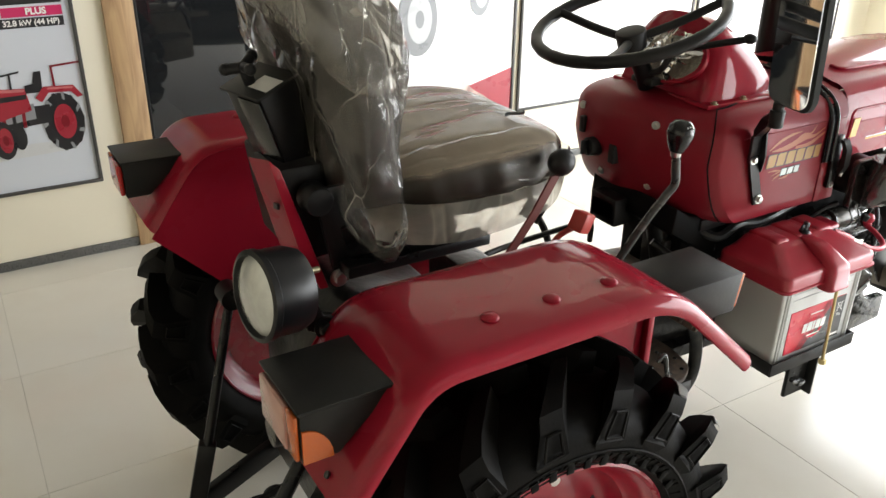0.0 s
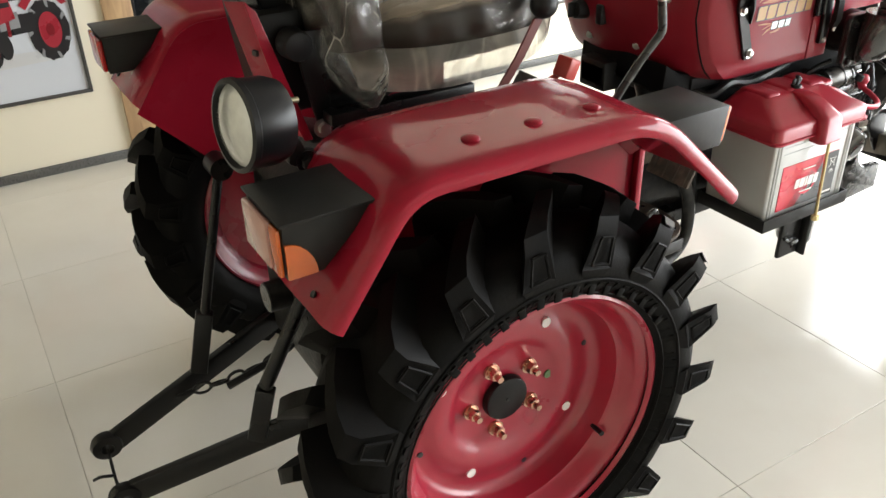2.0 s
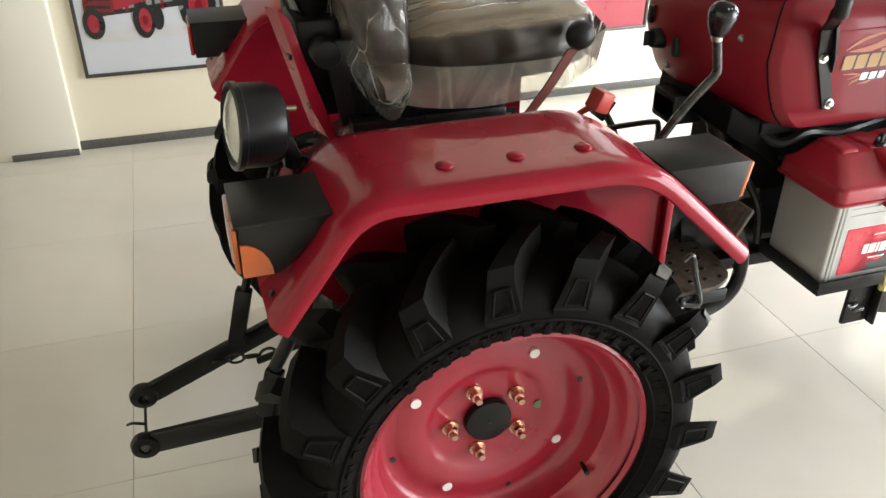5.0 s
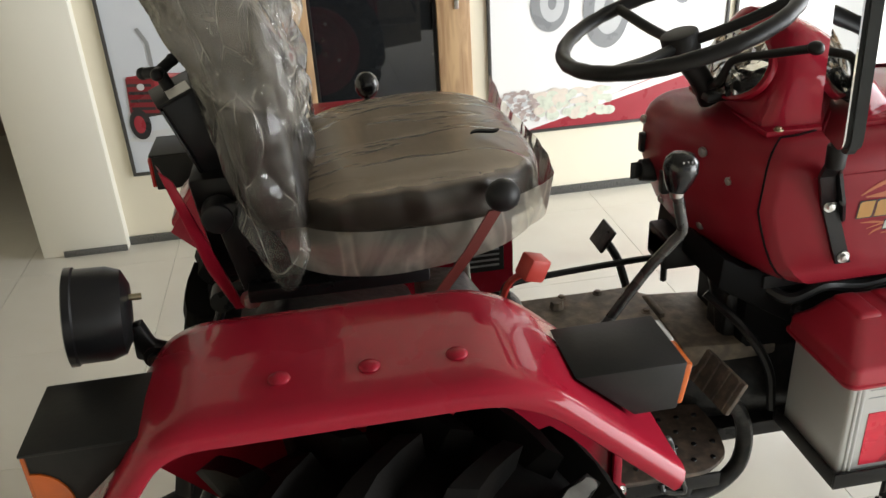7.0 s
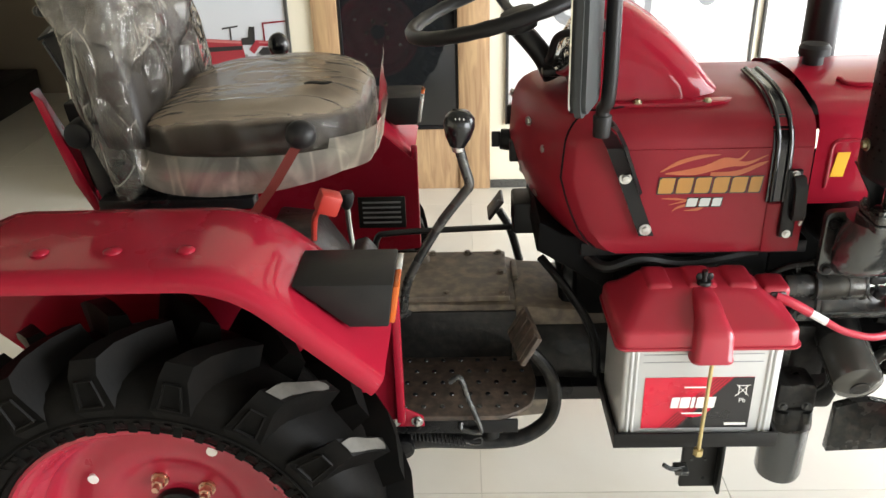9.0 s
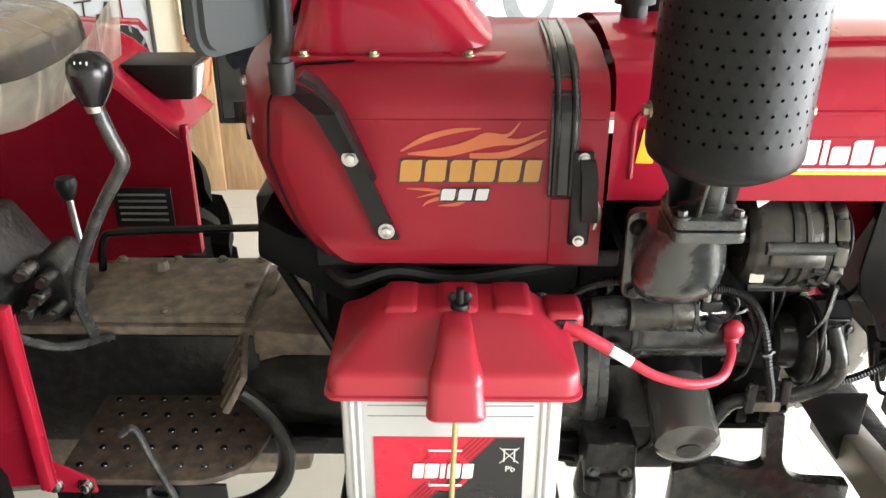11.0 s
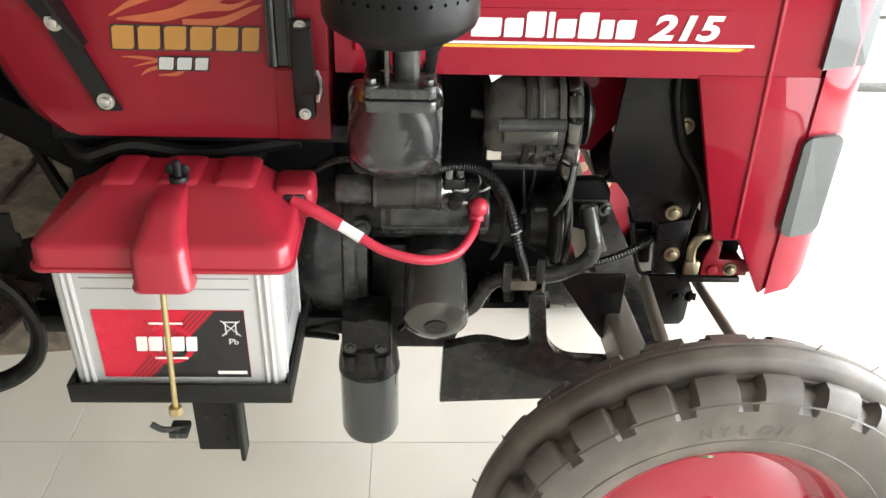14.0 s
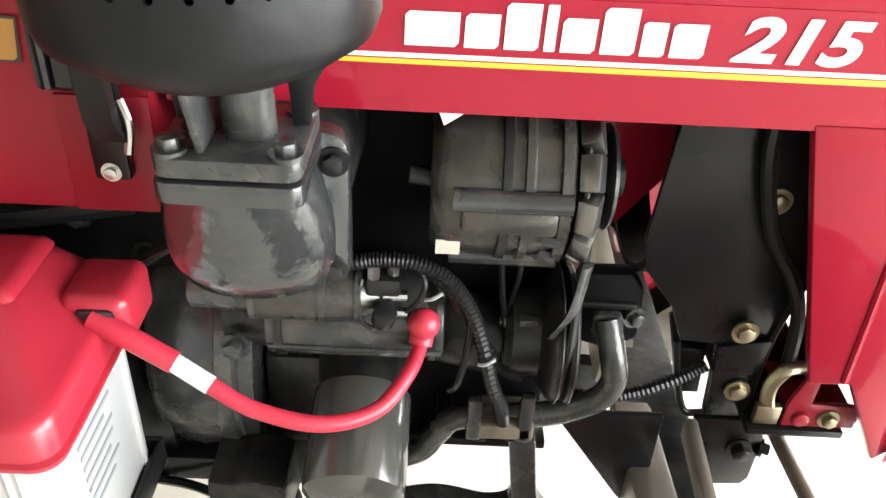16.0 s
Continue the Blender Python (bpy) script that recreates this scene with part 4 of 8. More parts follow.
for m in (0, 1):
    fl = mirrored if m else (lambda b: b)
    rb = part("rear_lamp", fl(rear_box()), GREY_BOX, tractor, "dusty black rear lamp housing")
    part("red_lens", fl(box(1.057, 1.0655, 1.412, 1.488, 0.820, 0.880, 0.003)), RED_LENS if m else PINK_LENS, rb, "red tail lens" if m else "red tail lens, pale reflection put into its pink colour")
    part("orange_lens", fl(box(1.059, 1.0655, 1.386, 1.411, 0.820, 0.880, 0.003)), ORANGE_LENS, rb, "orange turn lens")
    side = [(1.0665, 0.818), (1.0665, 0.862)] + [(1.0665 + 0.036 * math.sin(radians(a)), 0.818 + 0.044 * math.cos(radians(a))) for a in range(15, 91, 15)]
    part("orange_side", fl(sheet(side, "y", 1.3805, 0.003)), ORANGE_LENS, rb, "orange wrap-round lens", smooth=False)
    part("lid", fl(box(1.062, 1.188, 1.378, 1.498, 0.885, 0.8895, 0.0015)), GREY_BOX, rb)
    fb = part("front_lamp", fl(front_box()), GREY_BOX, tractor, "dusty black front lamp housing")
    part("orange_lens", fl(prism([(1.771, 0.864), (1.780, 0.864), (1.771, 0.810), (1.763, 0.810)], "y", 1.399, 1.450, 0.002)), ORANGE_LENS, fb, "orange turn lens")
    part("clear_lens", fl(prism([(1.771, 0.864), (1.780, 0.864), (1.771, 0.810), (1.763, 0.810)], "y", 1.451, 1.498, 0.002)), CLEAR_LENS, fb, "clear position lens")

# hood
def side_ring(x, ytop, zt, zb, w, r, crown=0.02):
    """Cross-section of the bonnet at x: half width w, shoulder radius r, open below."""
    pts = [(CY - w, zb)]
    for k in range(9):
        a = radians(180 - 90 * k / 8)
        pts.append((CY - w + r + r * math.cos(a), zt - r + r * math.sin(a)))
    for k in range(1, 6):
        t = k / 6
        pts.append((CY - w + r + (w - r) * t, zt + crown * (1 - (1 - t) ** 2)))
    half = pts
    full = half + [(2 * CY - y, z) for y, z in reversed(half)]
    return [(x, y, z) for y, z in full]


hood_bm = loft([side_ring(x, 0, zt, 0.843, 0.178, 0.045) for x, zt in ((2.412, 0.998), (2.6, 1.000), (2.8, 1.002), (2.90, 1.002), (2.975, 0.998))], cap=False, closed=False)
hood = part("hood", hood_bm, RED, tractor, "glossy red sheet-metal engine hood")
for s in (0, 1):
    fl = mirrored if s else (lambda b: b)
    leg = [(2.832, 0.8425), (2.980, 0.8425), (2.986, 0.548), (2.972, 0.534), (2.928, 0.619), (2.894, 0.618)]
    part("side_leg", fl(prism(leg, "y", 1.700, 1.712, 0.002)), RED, hood, "red lower side panel")
    # pressed rib round the lettering
    path = round_poly([(2.436, 0.866), (2.436, 0.944), (2.911, 0.944), (2.914, 0.85), (2.921, 0.623)], [0.015, 0.015, 0.05], 4)
    part("pressed_rib", fl(tube([(x, 1.7005, z) for x, z in path], 0.0035, 8, smooth=False)), RED, hood)
part("top_rib", tube([(2.47, 1.80, 1.0145), (2.52, 1.775, 1.0095), (2.88, 1.775, 1.012)], 0.004, 8), RED, hood)
part("lower_hem", box(2.412, 2.975, 1.7015, 1.7035, 0.838, 0.846), RED, hood)

# nose with grille and lamps
nose = part("nose", loft([side_ring(x, 0, zt, zb, w, r) for x, zt, zb, w, r in ((2.979, 0.999, 0.535, 0.181, 0.05), (3.015, 0.990, 0.54, 0.172, 0.055), (3.045, 0.96, 0.55, 0.140, 0.06))], cap=False, closed=False), RED, tractor, "red front nose cowl with lamps")
part("nose_face", loft([side_ring(3.045, 0, 0.96, 0.55, 0.140, 0.06), side_ring(3.056, 0, 0.92, 0.57, 0.10, 0.05)], cap=True, closed=True), RED, nose)
for s in (0, 1):
    fl = mirrored if s else (lambda b: b)
    up = loft([[(2.972, 1.6935, 0.853), (3.030, 1.7105, 0.855), (3.032, 1.7165, 0.968), (2.972, 1.6935, 0.962)], [(2.972, 1.703, 0.853), (3.030, 1.728, 0.855), (3.032, 1.732, 0.968), (2.972, 1.703, 0.962)]])
    part("upper_lamp", fl(up), LAMP_GREY, nose, "grey wrap-round head lamp lens", smooth=False)
    lo = rrect(3.002, 0.700, 0.054, 0.140, 0.014, 4)
    lo3 = [[(x, 1.6920 + 0.42 * max(0, x - 3.0), z) for x, z in lo], [(x, 1.71 + 0.42 * max(0, x - 3.0), z) for x, z in lo]]
    part("lower_lamp", fl(loft(lo3)), LAMP_GREY, nose, "grey ribbed lower lamp lens", smooth=False)

# tank with dash and cowl
TANK_REAR = smooth_path([(2.04, 1.689, 0), (2.012, 1.712, 0), (1.985, 1.768, 0), (1.962, 1.84, 0), (1.951, 1.91, 0), (1.953, 1.97, 0), (1.963, 2.022, 0), (1.988, 2.055, 0), (2.03, 2.067, 0)], 4)


def tank_ring(z, dx, inset):
    """Outline of the dash cover at one height: a bowed rear face and straight sides."""
    mid = 1.878
    k = 1 - inset / 0.19
    pts = [(min(p.x + dx + inset, 2.14), mid + (p.y - mid) * k, z) for p in TANK_REAR]
    far = mid + 0.189 * k
    near = mid - 0.189 * k
    return pts + [(x, far, z) for x in (2.2, 2.405)] + [(x, near, z) for x in (2.405, 2.2)]


tank_levels = [(0.757, 0.078, 0.008), (0.759, 0.070, 0.003), (0.765, 0.060, 0.0), (0.78, 0.044, 0.0), (0.80, 0.031, 0.0), (0.83, 0.018, 0.0), (0.86, 0.008, 0.0), (0.89, 0.0, 0.0), (0.94, 0.004, 0.0)]
tank_levels += [(0.94 + 0.05 * math.sin(radians(a)), 0.004, 0.05 * (1 - math.cos(radians(a)))) for a in (15, 30, 45, 60, 75, 88)]
tank_levels += [(0.996, 0.004, 0.07), (1.002, 0.004, 0.10), (1.006, 0.004, 0.14)]
tank = part("dash_cowl", loft([tank_ring(*q) for q in tank_levels]), RED_SATIN, tractor, "red plastic dash and fuel tank cover with flame decal")
seam_line = [Vector(tank_ring(*q)[3]) + Vector((-0.0004, -0.0006, 0)) for q in tank_levels[2:14]] + [(2.085, 1.735, 0.9905), (2.12, 1.742, 0.9925)]
part("seam", tube(seam_line, 0.0016, 6, smooth=False), VOID, tank, "dark seam between side cover and dash")
part("seam", tube([(2.09, 1.6886, 0.938), (2.2, 1.6886, 0.938), (2.40, 1.6886, 0.938)], 0.0014, 6), RED_SATIN, tank)
part("side_step", prism([(2.345, 0.7605), (2.405, 0.7605), (2.405, 0.845), (2.345, 0.845)], "y", 1.6865, 1.689, 0.001), RED_SATIN, tank)


def flames(parts, y, material, parent):
    for j, pts in enumerate(parts):
        path = smooth_path([(x, y - 0.00006 * j, z) for x, z, w in pts], 6)
        ws = [w for _, _, w in pts]
        n = len(path)
        bm = bmesh.new()
        A, B = [], []
        for i, p in enumerate(path):
            t = i / (n - 1) * (len(ws) - 1)
            k = min(int(t), len(ws) - 2)
            w = ws[k] + (ws[k + 1] - ws[k]) * (t - k)
            d = (path[min(i + 1, n - 1)] - path[max(i - 1, 0)]).normalized()
            nrm = Vector((-d.z, 0, d.x))
            A.append(bm.verts.new(p + nrm * w))
            B.append(bm.verts.new(p - nrm * w))
        for i in range(n - 1):
            bm.faces.new((A[i], A[i + 1], B[i + 1], B[i]))
        part("flame", bm, material, parent, smooth=False)


def notched(a, b, z0, z1, s, up):
    """A plain slanted block with clipped corners."""
    c = min(b - a, z1 - z0) * 0.12
    return [(a, z0), (b - c, z0), (b, z0 + c), (b + s, z1), (a + s + c, z1), (a + s * 0.8, z1 - c)]


def bars(x0, x1, z0, z1, shapes, y, material, parent, name, lean=0.1, gap=0.16, back=None):
    """Plain slanted blocks in place of a maker's or model name; shapes are (width, height, notch)."""
    u = (x1 - x0) / sum(w for w, h, k in shapes)
    a = x0
    for wd, ht, up in shapes:
        b, zt = a + u * (wd - gap), z0 + (z1 - z0) * ht
        s = lean * (zt - z0)
        if back:
            e = 0.0016
            bm = bmesh.new()
            bm.faces.new([bm.verts.new(p) for p in ((a - e, y + 0.0003, z0 - e), (b + e, y + 0.0003, z0 - e), (b + s + e, y + 0.0003, zt + e), (a + s - e, y + 0.0003, zt + e))])
            part(name + "_edge", bm, back, parent, smooth=False)
        bm = bmesh.new()
        bm.faces.new([bm.verts.new((p, y, q)) for p, q in notched(a, b, z0, zt, s, up)])
        part(name, bm, material, parent, smooth=False)
        a += u * wd


def letters(text, x, y, z, size, material, parent, bold=0.0, shear=0.0, turn=0, name="lettering"):
    c = bpy.data.curves.new("lettering", "FONT")
    c.body, c.size, c.offset, c.shear = text, size, bold, shear
    tmp = bpy.data.objects.new("tmp", c)
    me = bpy.data.meshes.new_from_object(tmp)
    bpy.data.objects.remove(tmp)
    ob = new(name, me)
    me.materials.append(material)
    ob.parent = parent
    ob.matrix_parent_inverse = ROOTS.get(parent.name, Matrix())
    ob.matrix_basis = PLAN @ pose(x, y, z, 90, 0, turn)
    return ob


TY = 1.6878  # near face of the tank cover, just proud
flames([[(2.172, 0.902, 0.001), (2.20, 0.917, 0.0035), (2.232, 0.926, 0.003), (2.262, 0.929, 0.0006)],
        [(2.18, 0.899, 0.001), (2.225, 0.902, 0.006), (2.275, 0.914, 0.006), (2.305, 0.914, 0.003), (2.335, 0.927, 0.0005)],
        [(2.205, 0.899, 0.002), (2.245, 0.910, 0.0035), (2.268, 0.921, 0.003), (2.292, 0.921, 0.002), (2.306, 0.936, 0.0005)],
        [(2.25, 0.897, 0.003), (2.29, 0.898, 0.0045), (2.325, 0.912, 0.003), (2.337, 0.917, 0.0005)],
        [(2.178, 0.857, 0.0005), (2.20, 0.856, 0.002), (2.232, 0.852, 0.0006)],
        [(2.196, 0.835, 0.0005), (2.206, 0.842, 0.002), (2.236, 0.850, 0.0025), (2.26, 0.852, 0.0006)],
        [(2.19, 0.846, 0.0005), (2.21, 0.851, 0.0015), (2.225, 0.853, 0.0005)],
        [(2.215, 0.836, 0.0005), (2.236, 0.838, 0.0025), (2.25, 0.845, 0.0005)]], TY, FLAME, tank)
bars(2.170, 2.334, 0.866, 0.892, ((1, 1, 1), (1, 1, 1), (1, 1, 1), (1, 1, -1), (1, 1, -1), (0.8, 1, 0)), TY - 0.0010, GOLD, tank, "name_block", 0.12, 0.16, P_BLACK)
bars(2.217, 2.275, 0.843, 0.857, ((1, 1, 1), (1, 1, -1), (0.9, 1, 0)), TY - 0.0010, SILVER, tank, "model_block", 0.16, 0.2, P_BLACK)
HY = 1.6985  # near face of the bonnet
band = [(2.438, 0.868), (2.886, 0.868), (2.893, 0.898), (2.893, 0.918), (2.438, 0.915)]
part("name_recess", prism(round_poly(band + band[:1], 0.006, 3)[:-1], "y", 1.6990, 1.7002), RED, hood)
bars(2.565, 2.752, 0.884, 0.913, ((1.5, 0.74, -1), (1, 0.74, 1), (1, 1, -1), (0.42, 1, 0), (1, 0.74, -1), (1, 1, 0), (0.75, 0.74, 1), (1, 0.74, 0)), HY - 0.0005, LABEL_WHITE, hood, "name_block", 0.02, 0.14)
ob215 = letters("215", 0, 0, 0, 0.0385, LABEL_WHITE, hood, 0.0013, 0.22)
ob215.matrix_basis = PLAN @ pose(2.766, HY - 0.0005, 0.8845, 90, 0, 0) @ Matrix.Diagonal((1.34, 1.0, 1.0, 1))
st = bmesh.new()
st.faces.new([st.verts.new(p) for p in ((2.50, HY, 0.8755), (2.888, HY, 0.8765), (2.888, HY, 0.8795), (2.50, HY, 0.8785))])
part("white_stripe", st, LABEL_WHITE, hood, smooth=False)
st = bmesh.new()
st.faces.new([st.verts.new(p) for p in ((2.50, HY, 0.8715), (2.872, HY, 0.8715), (2.878, HY, 0.8755), (2.50, HY, 0.8745))])
part("yellow_stripe", st, YELLOW, hood, smooth=False)
part("badge_patch", sheet([(2.440, 0.885), (2.460, 0.885), (2.466, 0.925), (2.446, 0.925)], "y", HY - 0.001, 0.001), YELLOW, hood, smooth=False)

# cowl dome behind the wheel
def dome_ring(x, w, zt, rise):
    pts = []
    for k in range(17):
        a = math.pi * k / 16
        pts.append((x, CY - w * math.copysign(abs(math.cos(a)) ** 0.7, math.cos(a)), zt - 0.004 + rise * math.sin(a) ** 0.8))
    return pts


dome_sec = [(2.045, 0.112, 0.03), (2.058, 0.118, 0.09), (2.073, 0.122, 0.135), (2.09, 0.124, 0.153), (2.115, 0.124, 0.150), (2.145, 0.124, 0.138), (2.18, 0.122, 0.116), (2.21, 0.118, 0.091), (2.24, 0.110, 0.062), (2.268, 0.098, 0.026), (2.288, 0.080, 0.004)]
dome = part("instrument_cowl", loft([dome_ring(x, w, 0.997, r) for x, w, r in dome_sec], cap=True, closed=True), RED, tractor, "red moulded instrument cowl")
fl = [(2.040, CY - 0.136), (2.25, CY - 0.140), (2.285, CY - 0.130), (2.312, CY - 0.08), (2.312, CY + 0.08), (2.285, CY + 0.130), (2.25, CY + 0.140), (2.04, CY + 0.136)]
part("base_flange", prism(round_poly(fl + fl[:1], 0.01, 3)[:-1], "z", 0.988, 0.9975, 0.002), RED, dome)
for x, s in ((2.06, -1), (2.14, -1), (2.249, -1), (2.14, 1), (2.249, 1)):
    part("screw", bolt((x, CY + s * 0.132, 0.9975), (0, 0, 1), 0.005, 0.005), ZINC, dome, "zinc screw")
dm = Matrix.Translation((2.058, CY - 0.008, 1.064)) @ Matrix.Rotation(radians(-62), 4, "Y") @ Matrix.Diagonal((0.95, 1.6, 1.0, 1))
for nm, r0, z0, z1, mt in (("dial_bezel", 0.060, 0.0, 0.011, RED), ("dial_glass", 0.054, 0.009, 0.0125, DIAL)):
    b = cyl((0, 0, z0), (0, 0, z1), r0, seg=32, bevel=0.002)
    bmesh.ops.transform(b, matrix=dm, verts=b.verts)
    part(nm, b, mt, dome, "round instrument dial under plastic film" if nm == "dial_glass" else "")
fb2 = bmesh.new()
ctr = fb2.verts.new((0, 0, 0.022))
random.seed(21)
ringv = [[fb2.verts.new((r * math.cos(2 * math.pi * k / 20), r * math.sin(2 * math.pi * k / 20), h + random.uniform(-0.003, 0.003))) for k in range(20)] for r, h in ((0.02, 0.020), (0.04, 0.017), (0.056, 0.0135))]
for k in range(20):
    fb2.faces.new((ctr, ringv[0][k], ringv[0][(k + 1) % 20]))
    for A, B in zip(ringv, ringv[1:]):
        fb2.faces.new((A[k], B[k], B[(k + 1) % 20], A[(k + 1) % 20]))
bmesh.ops.transform(fb2, matrix=dm, verts=fb2.verts)
part("dial_film", fb2, FILM_MILKY, dome, "crumpled clear film over the dial", smooth=False)
# dash face fittings
part("ignition_switch", cyl((1.962, 1.950, 0.870), (1.934, 1.952, 0.872), 0.021, 0.019, 24, bevel=0.002), BLACK_PLASTIC, tank, "black ignition switch")
part("ignition_key", box(1.918, 1.935, 1.949, 1.955, 0.857, 0.887, 0.002), BLACK_PLASTIC, tank)
part("rocker_switch", box(1.948, 1.966, 1.885, 1.903, 0.850, 0.890, 0.003), BLACK_PLASTIC, tank, "black rocker switch")
part("dash_pocket", box(1.948, 1.968, 1.985, 2.000, 0.89, 0.925, 0.003), BLACK_PLASTIC, tank)
for p in ((1.991, 1.823, 0.8175), (1.974, 1.805, 0.952), (1.995, 1.753, 0.92), (1.960, 2.005, 0.945), (1.975, 1.945, 0.815)):
    part("screw", bolt(p, (-1, -0.5, 0), 0.0055, 0.004), STEEL, tank, "steel screw")
# mirror on its post, held by a bent bracket
arm = part("mirror_bracket", loft([[(a[0] + dx, a[1] + dy, a[2]) for dx, dy in ((-0.012, 0), (0.012, 0), (0.012, 0.006), (-0.012, 0.006))] for a in ((2.064, 1.604, 0.999), (2.076, 1.626, 0.984), (2.093, 1.660, 0.952), (2.116, 1.678, 0.898), (2.157, 1.681, 0.795))]), BLACK, tractor, "bent black steel mirror bracket", smooth=False)
part("bracket_rib", loft([[(a[0], a[1], a[2]), (a[0] + 0.004, a[1], a[2] + 0.004), (a[0] + 0.004, a[1] + 0.03, a[2] + 0.004), (a[0], a[1] + 0.03, a[2])] for a in ((2.076, 1.606, 1.003), (2.088, 1.628, 0.988), (2.105, 1.652, 0.956), (2.126, 1.662, 0.902), (2.140, 1.676, 0.868))]), BLACK, arm, smooth=False)
for p in ((2.116, 1.678, 0.897), (2.154, 1.680, 0.807)):
    part("washer_bolt", bolt(p, (0, -1, 0), 0.0065, 0.007), STEEL, arm, "steel bolt with washer")
kn = cyl((2.062, 1.606, 0.990), (2.062, 1.606, 1.022), 0.0125, 0.0135, 20, bevel=0.002)
part("mirror_knuckle", cyl((2.062, 1.606, 1.022), (2.062, 1.606, 1.034), 0.010, seg=16, bm=kn), BLACK_PLASTIC, arm)
part("mirror_post", tube([(2.062, 1.606, 1.03), (2.068, 1.598, 1.06), (2.067, 1.592, 1.20), (2.066, 1.588, 1.33)], 0.0105, 14), BLACK, arm, "black tubular mirror post")
mm = Matrix.Translation((2.028, 1.564, 1.172)) @ Matrix.Rotation(radians(-2.5), 4, "X") @ Matrix.Rotation(radians(-19), 4, "Z")
for nm, t0, t1, w, h, r, mt in (("mirror_back", -0.009, 0.012, 0.120, 0.26, 0.026, MIRROR_BACK), ("mirror_glass", -0.0105, -0.0085, 0.112, 0.250, 0.023, MIRROR)):
    b = prism(rrect(0, 0, w, h, r, 5), "x", t0, t1, 0.0)
    if nm == "mirror_back":
        bmesh.ops.bevel(b, geom=[e for e in b.edges if e.calc_face_angle(0) > 1.2], offset=0.006, segments=4, affect="EDGES")
    bmesh.ops.transform(b, matrix=mm, verts=b.verts)
    part(nm, b, mt, arm, "rectangular rear-view mirror" if nm == "mirror_glass" else "grey-black mirror shell")

# steering wheel
SC, SA = Vector((1.952, 1.885, 1.138)), radians(16.7)
SM = Matrix.Translation(SC) @ Matrix.Rotation(-SA, 4, "Y")


def placed(bm, m):
    bmesh.ops.transform(bm, matrix=m, verts=bm.verts)
    return bm


ringb = bmesh.new()
NS = 64
rr = []
for i in range(NS):
    a = 2 * math.pi * i / NS
    tube_r = 0.0118 + 0.0006 * math.cos(24 * a)
    rr.append([ringb.verts.new((math.cos(a) * (0.178 + tube_r * math.cos(b)), math.sin(a) * (0.178 + tube_r * math.cos(b)), tube_r * math.sin(b))) for b in [2 * math.pi * k / 12 for k in range(12)]])
for i in range(NS):
    A, B = rr[i], rr[(i + 1) % NS]
    for k in range(12):
        ringb.faces.new((A[k], B[k], B[(k + 1) % 12], A[(k + 1) % 12]))
steer = part("steering_wheel", placed(ringb, SM), BLACK_PLASTIC, tractor, "black ribbed three-spoke steering wheel")
for a in (100, 215, 325):
    q = radians(a)
    part("spoke", placed(tube([(0.172 * math.cos(q), 0.172 * math.sin(q), 0), (0.09 * math.cos(q), 0.09 * math.sin(q), -0.022), (0.02 * math.cos(q), 0.02 * math.sin(q), -0.035)], 0.0085, 10), SM), BLACK_PLASTIC, steer)
part("wheel_hub", placed(cyl((0, 0, -0.055), (0, 0, -0.018), 0.028, 0.030, 24, bevel=0.005), SM), BLACK_PLASTIC, steer, "black moulded wheel hub")
col = tube([SC + Vector((0.012, 0, -0.05)), (2.000, 1.888, 1.045), (2.022, 1.89, 1.005)], 0.018, 14)
col = box(2.000, 2.045, 1.855, 1.915, 1.012, 1.026, 0.004, bm=col)
part("steering_column", col, BLACK, steer, "black steering column")
part("stalk", tube([(2.010, 1.872, 1.035), (2.012, 1.845, 1.050), (2.020, 1.825, 1.085), (2.040, 1.77, 1.105), (2.066, 1.703, 1.126)], 0.0065, 10), BLACK_PLASTIC, steer, "black control stalk")
part("stalk_tip", ball((2.069, 1.697, 1.128), 0.0105, 1, 1.3, 0.9), BLACK_PLASTIC, steer)

# strap and latch between tank and bonnet
sp = [(CY, 1.014), (1.80, 1.010), (1.75, 1.000), (1.712, 0.982), (1.690, 0.955), (1.6835, 0.92), (1.6815, 0.852)]
half = smooth_path([(0, y, z) for y, z in sp], 5)
strap = loft([[(2.340, p.y, p.z), (2.372, p.y, p.z), (2.372, p.y + 0.004, p.z - 0.004), (2.340, p.y + 0.004, p.z - 0.004)] for p in half])
sob = part("bonnet_strap", strap, BLACK_GLOSS, tractor, "shiny black bonnet strap", angle=30)
part("strap_ridge", tube([(2.347, p.y - 0.001, p.z) for p in half], 0.004, 8, smooth=False), BLACK_GLOSS, sob)
part("strap_ridge", tube([(2.366, p.y - 0.001, p.z) for p in half], 0.004, 8, smooth=False), BLACK_GLOSS, sob)
part("latch_plate", box(2.366, 2.390, 1.676, 1.6865, 0.790, 0.905, 0.003), BLACK, sob, "black steel latch plate")
part("latch_lever", loft([[(x, y0, z), (x + 0.018, y0, z), (x + 0.018, y0 + 0.010, z), (x, y0 + 0.010, z)] for x, y0, z in ((2.372, 1.664, 0.898), (2.374, 1.655, 0.880), (2.376, 1.655, 0.842), (2.378, 1.664, 0.825))]), GREY_BOX, sob, "grey draw latch lever")
part("latch_hook", tube([(2.393, 1.672, 0.850), (2.398, 1.668, 0.835), (2.394, 1.670, 0.815)], 0.003, 8), STEEL, sob)
part("latch_screw", bolt((2.378, 1.676, 0.797), (0, -1, 0), 0.0045, 0.004), STEEL, sob)
part("latch_screw", bolt((2.378, 1.676, 0.898), (0, -1, 0), 0.0045, 0.004), STEEL, sob)

# seat
SEATY = 1.885


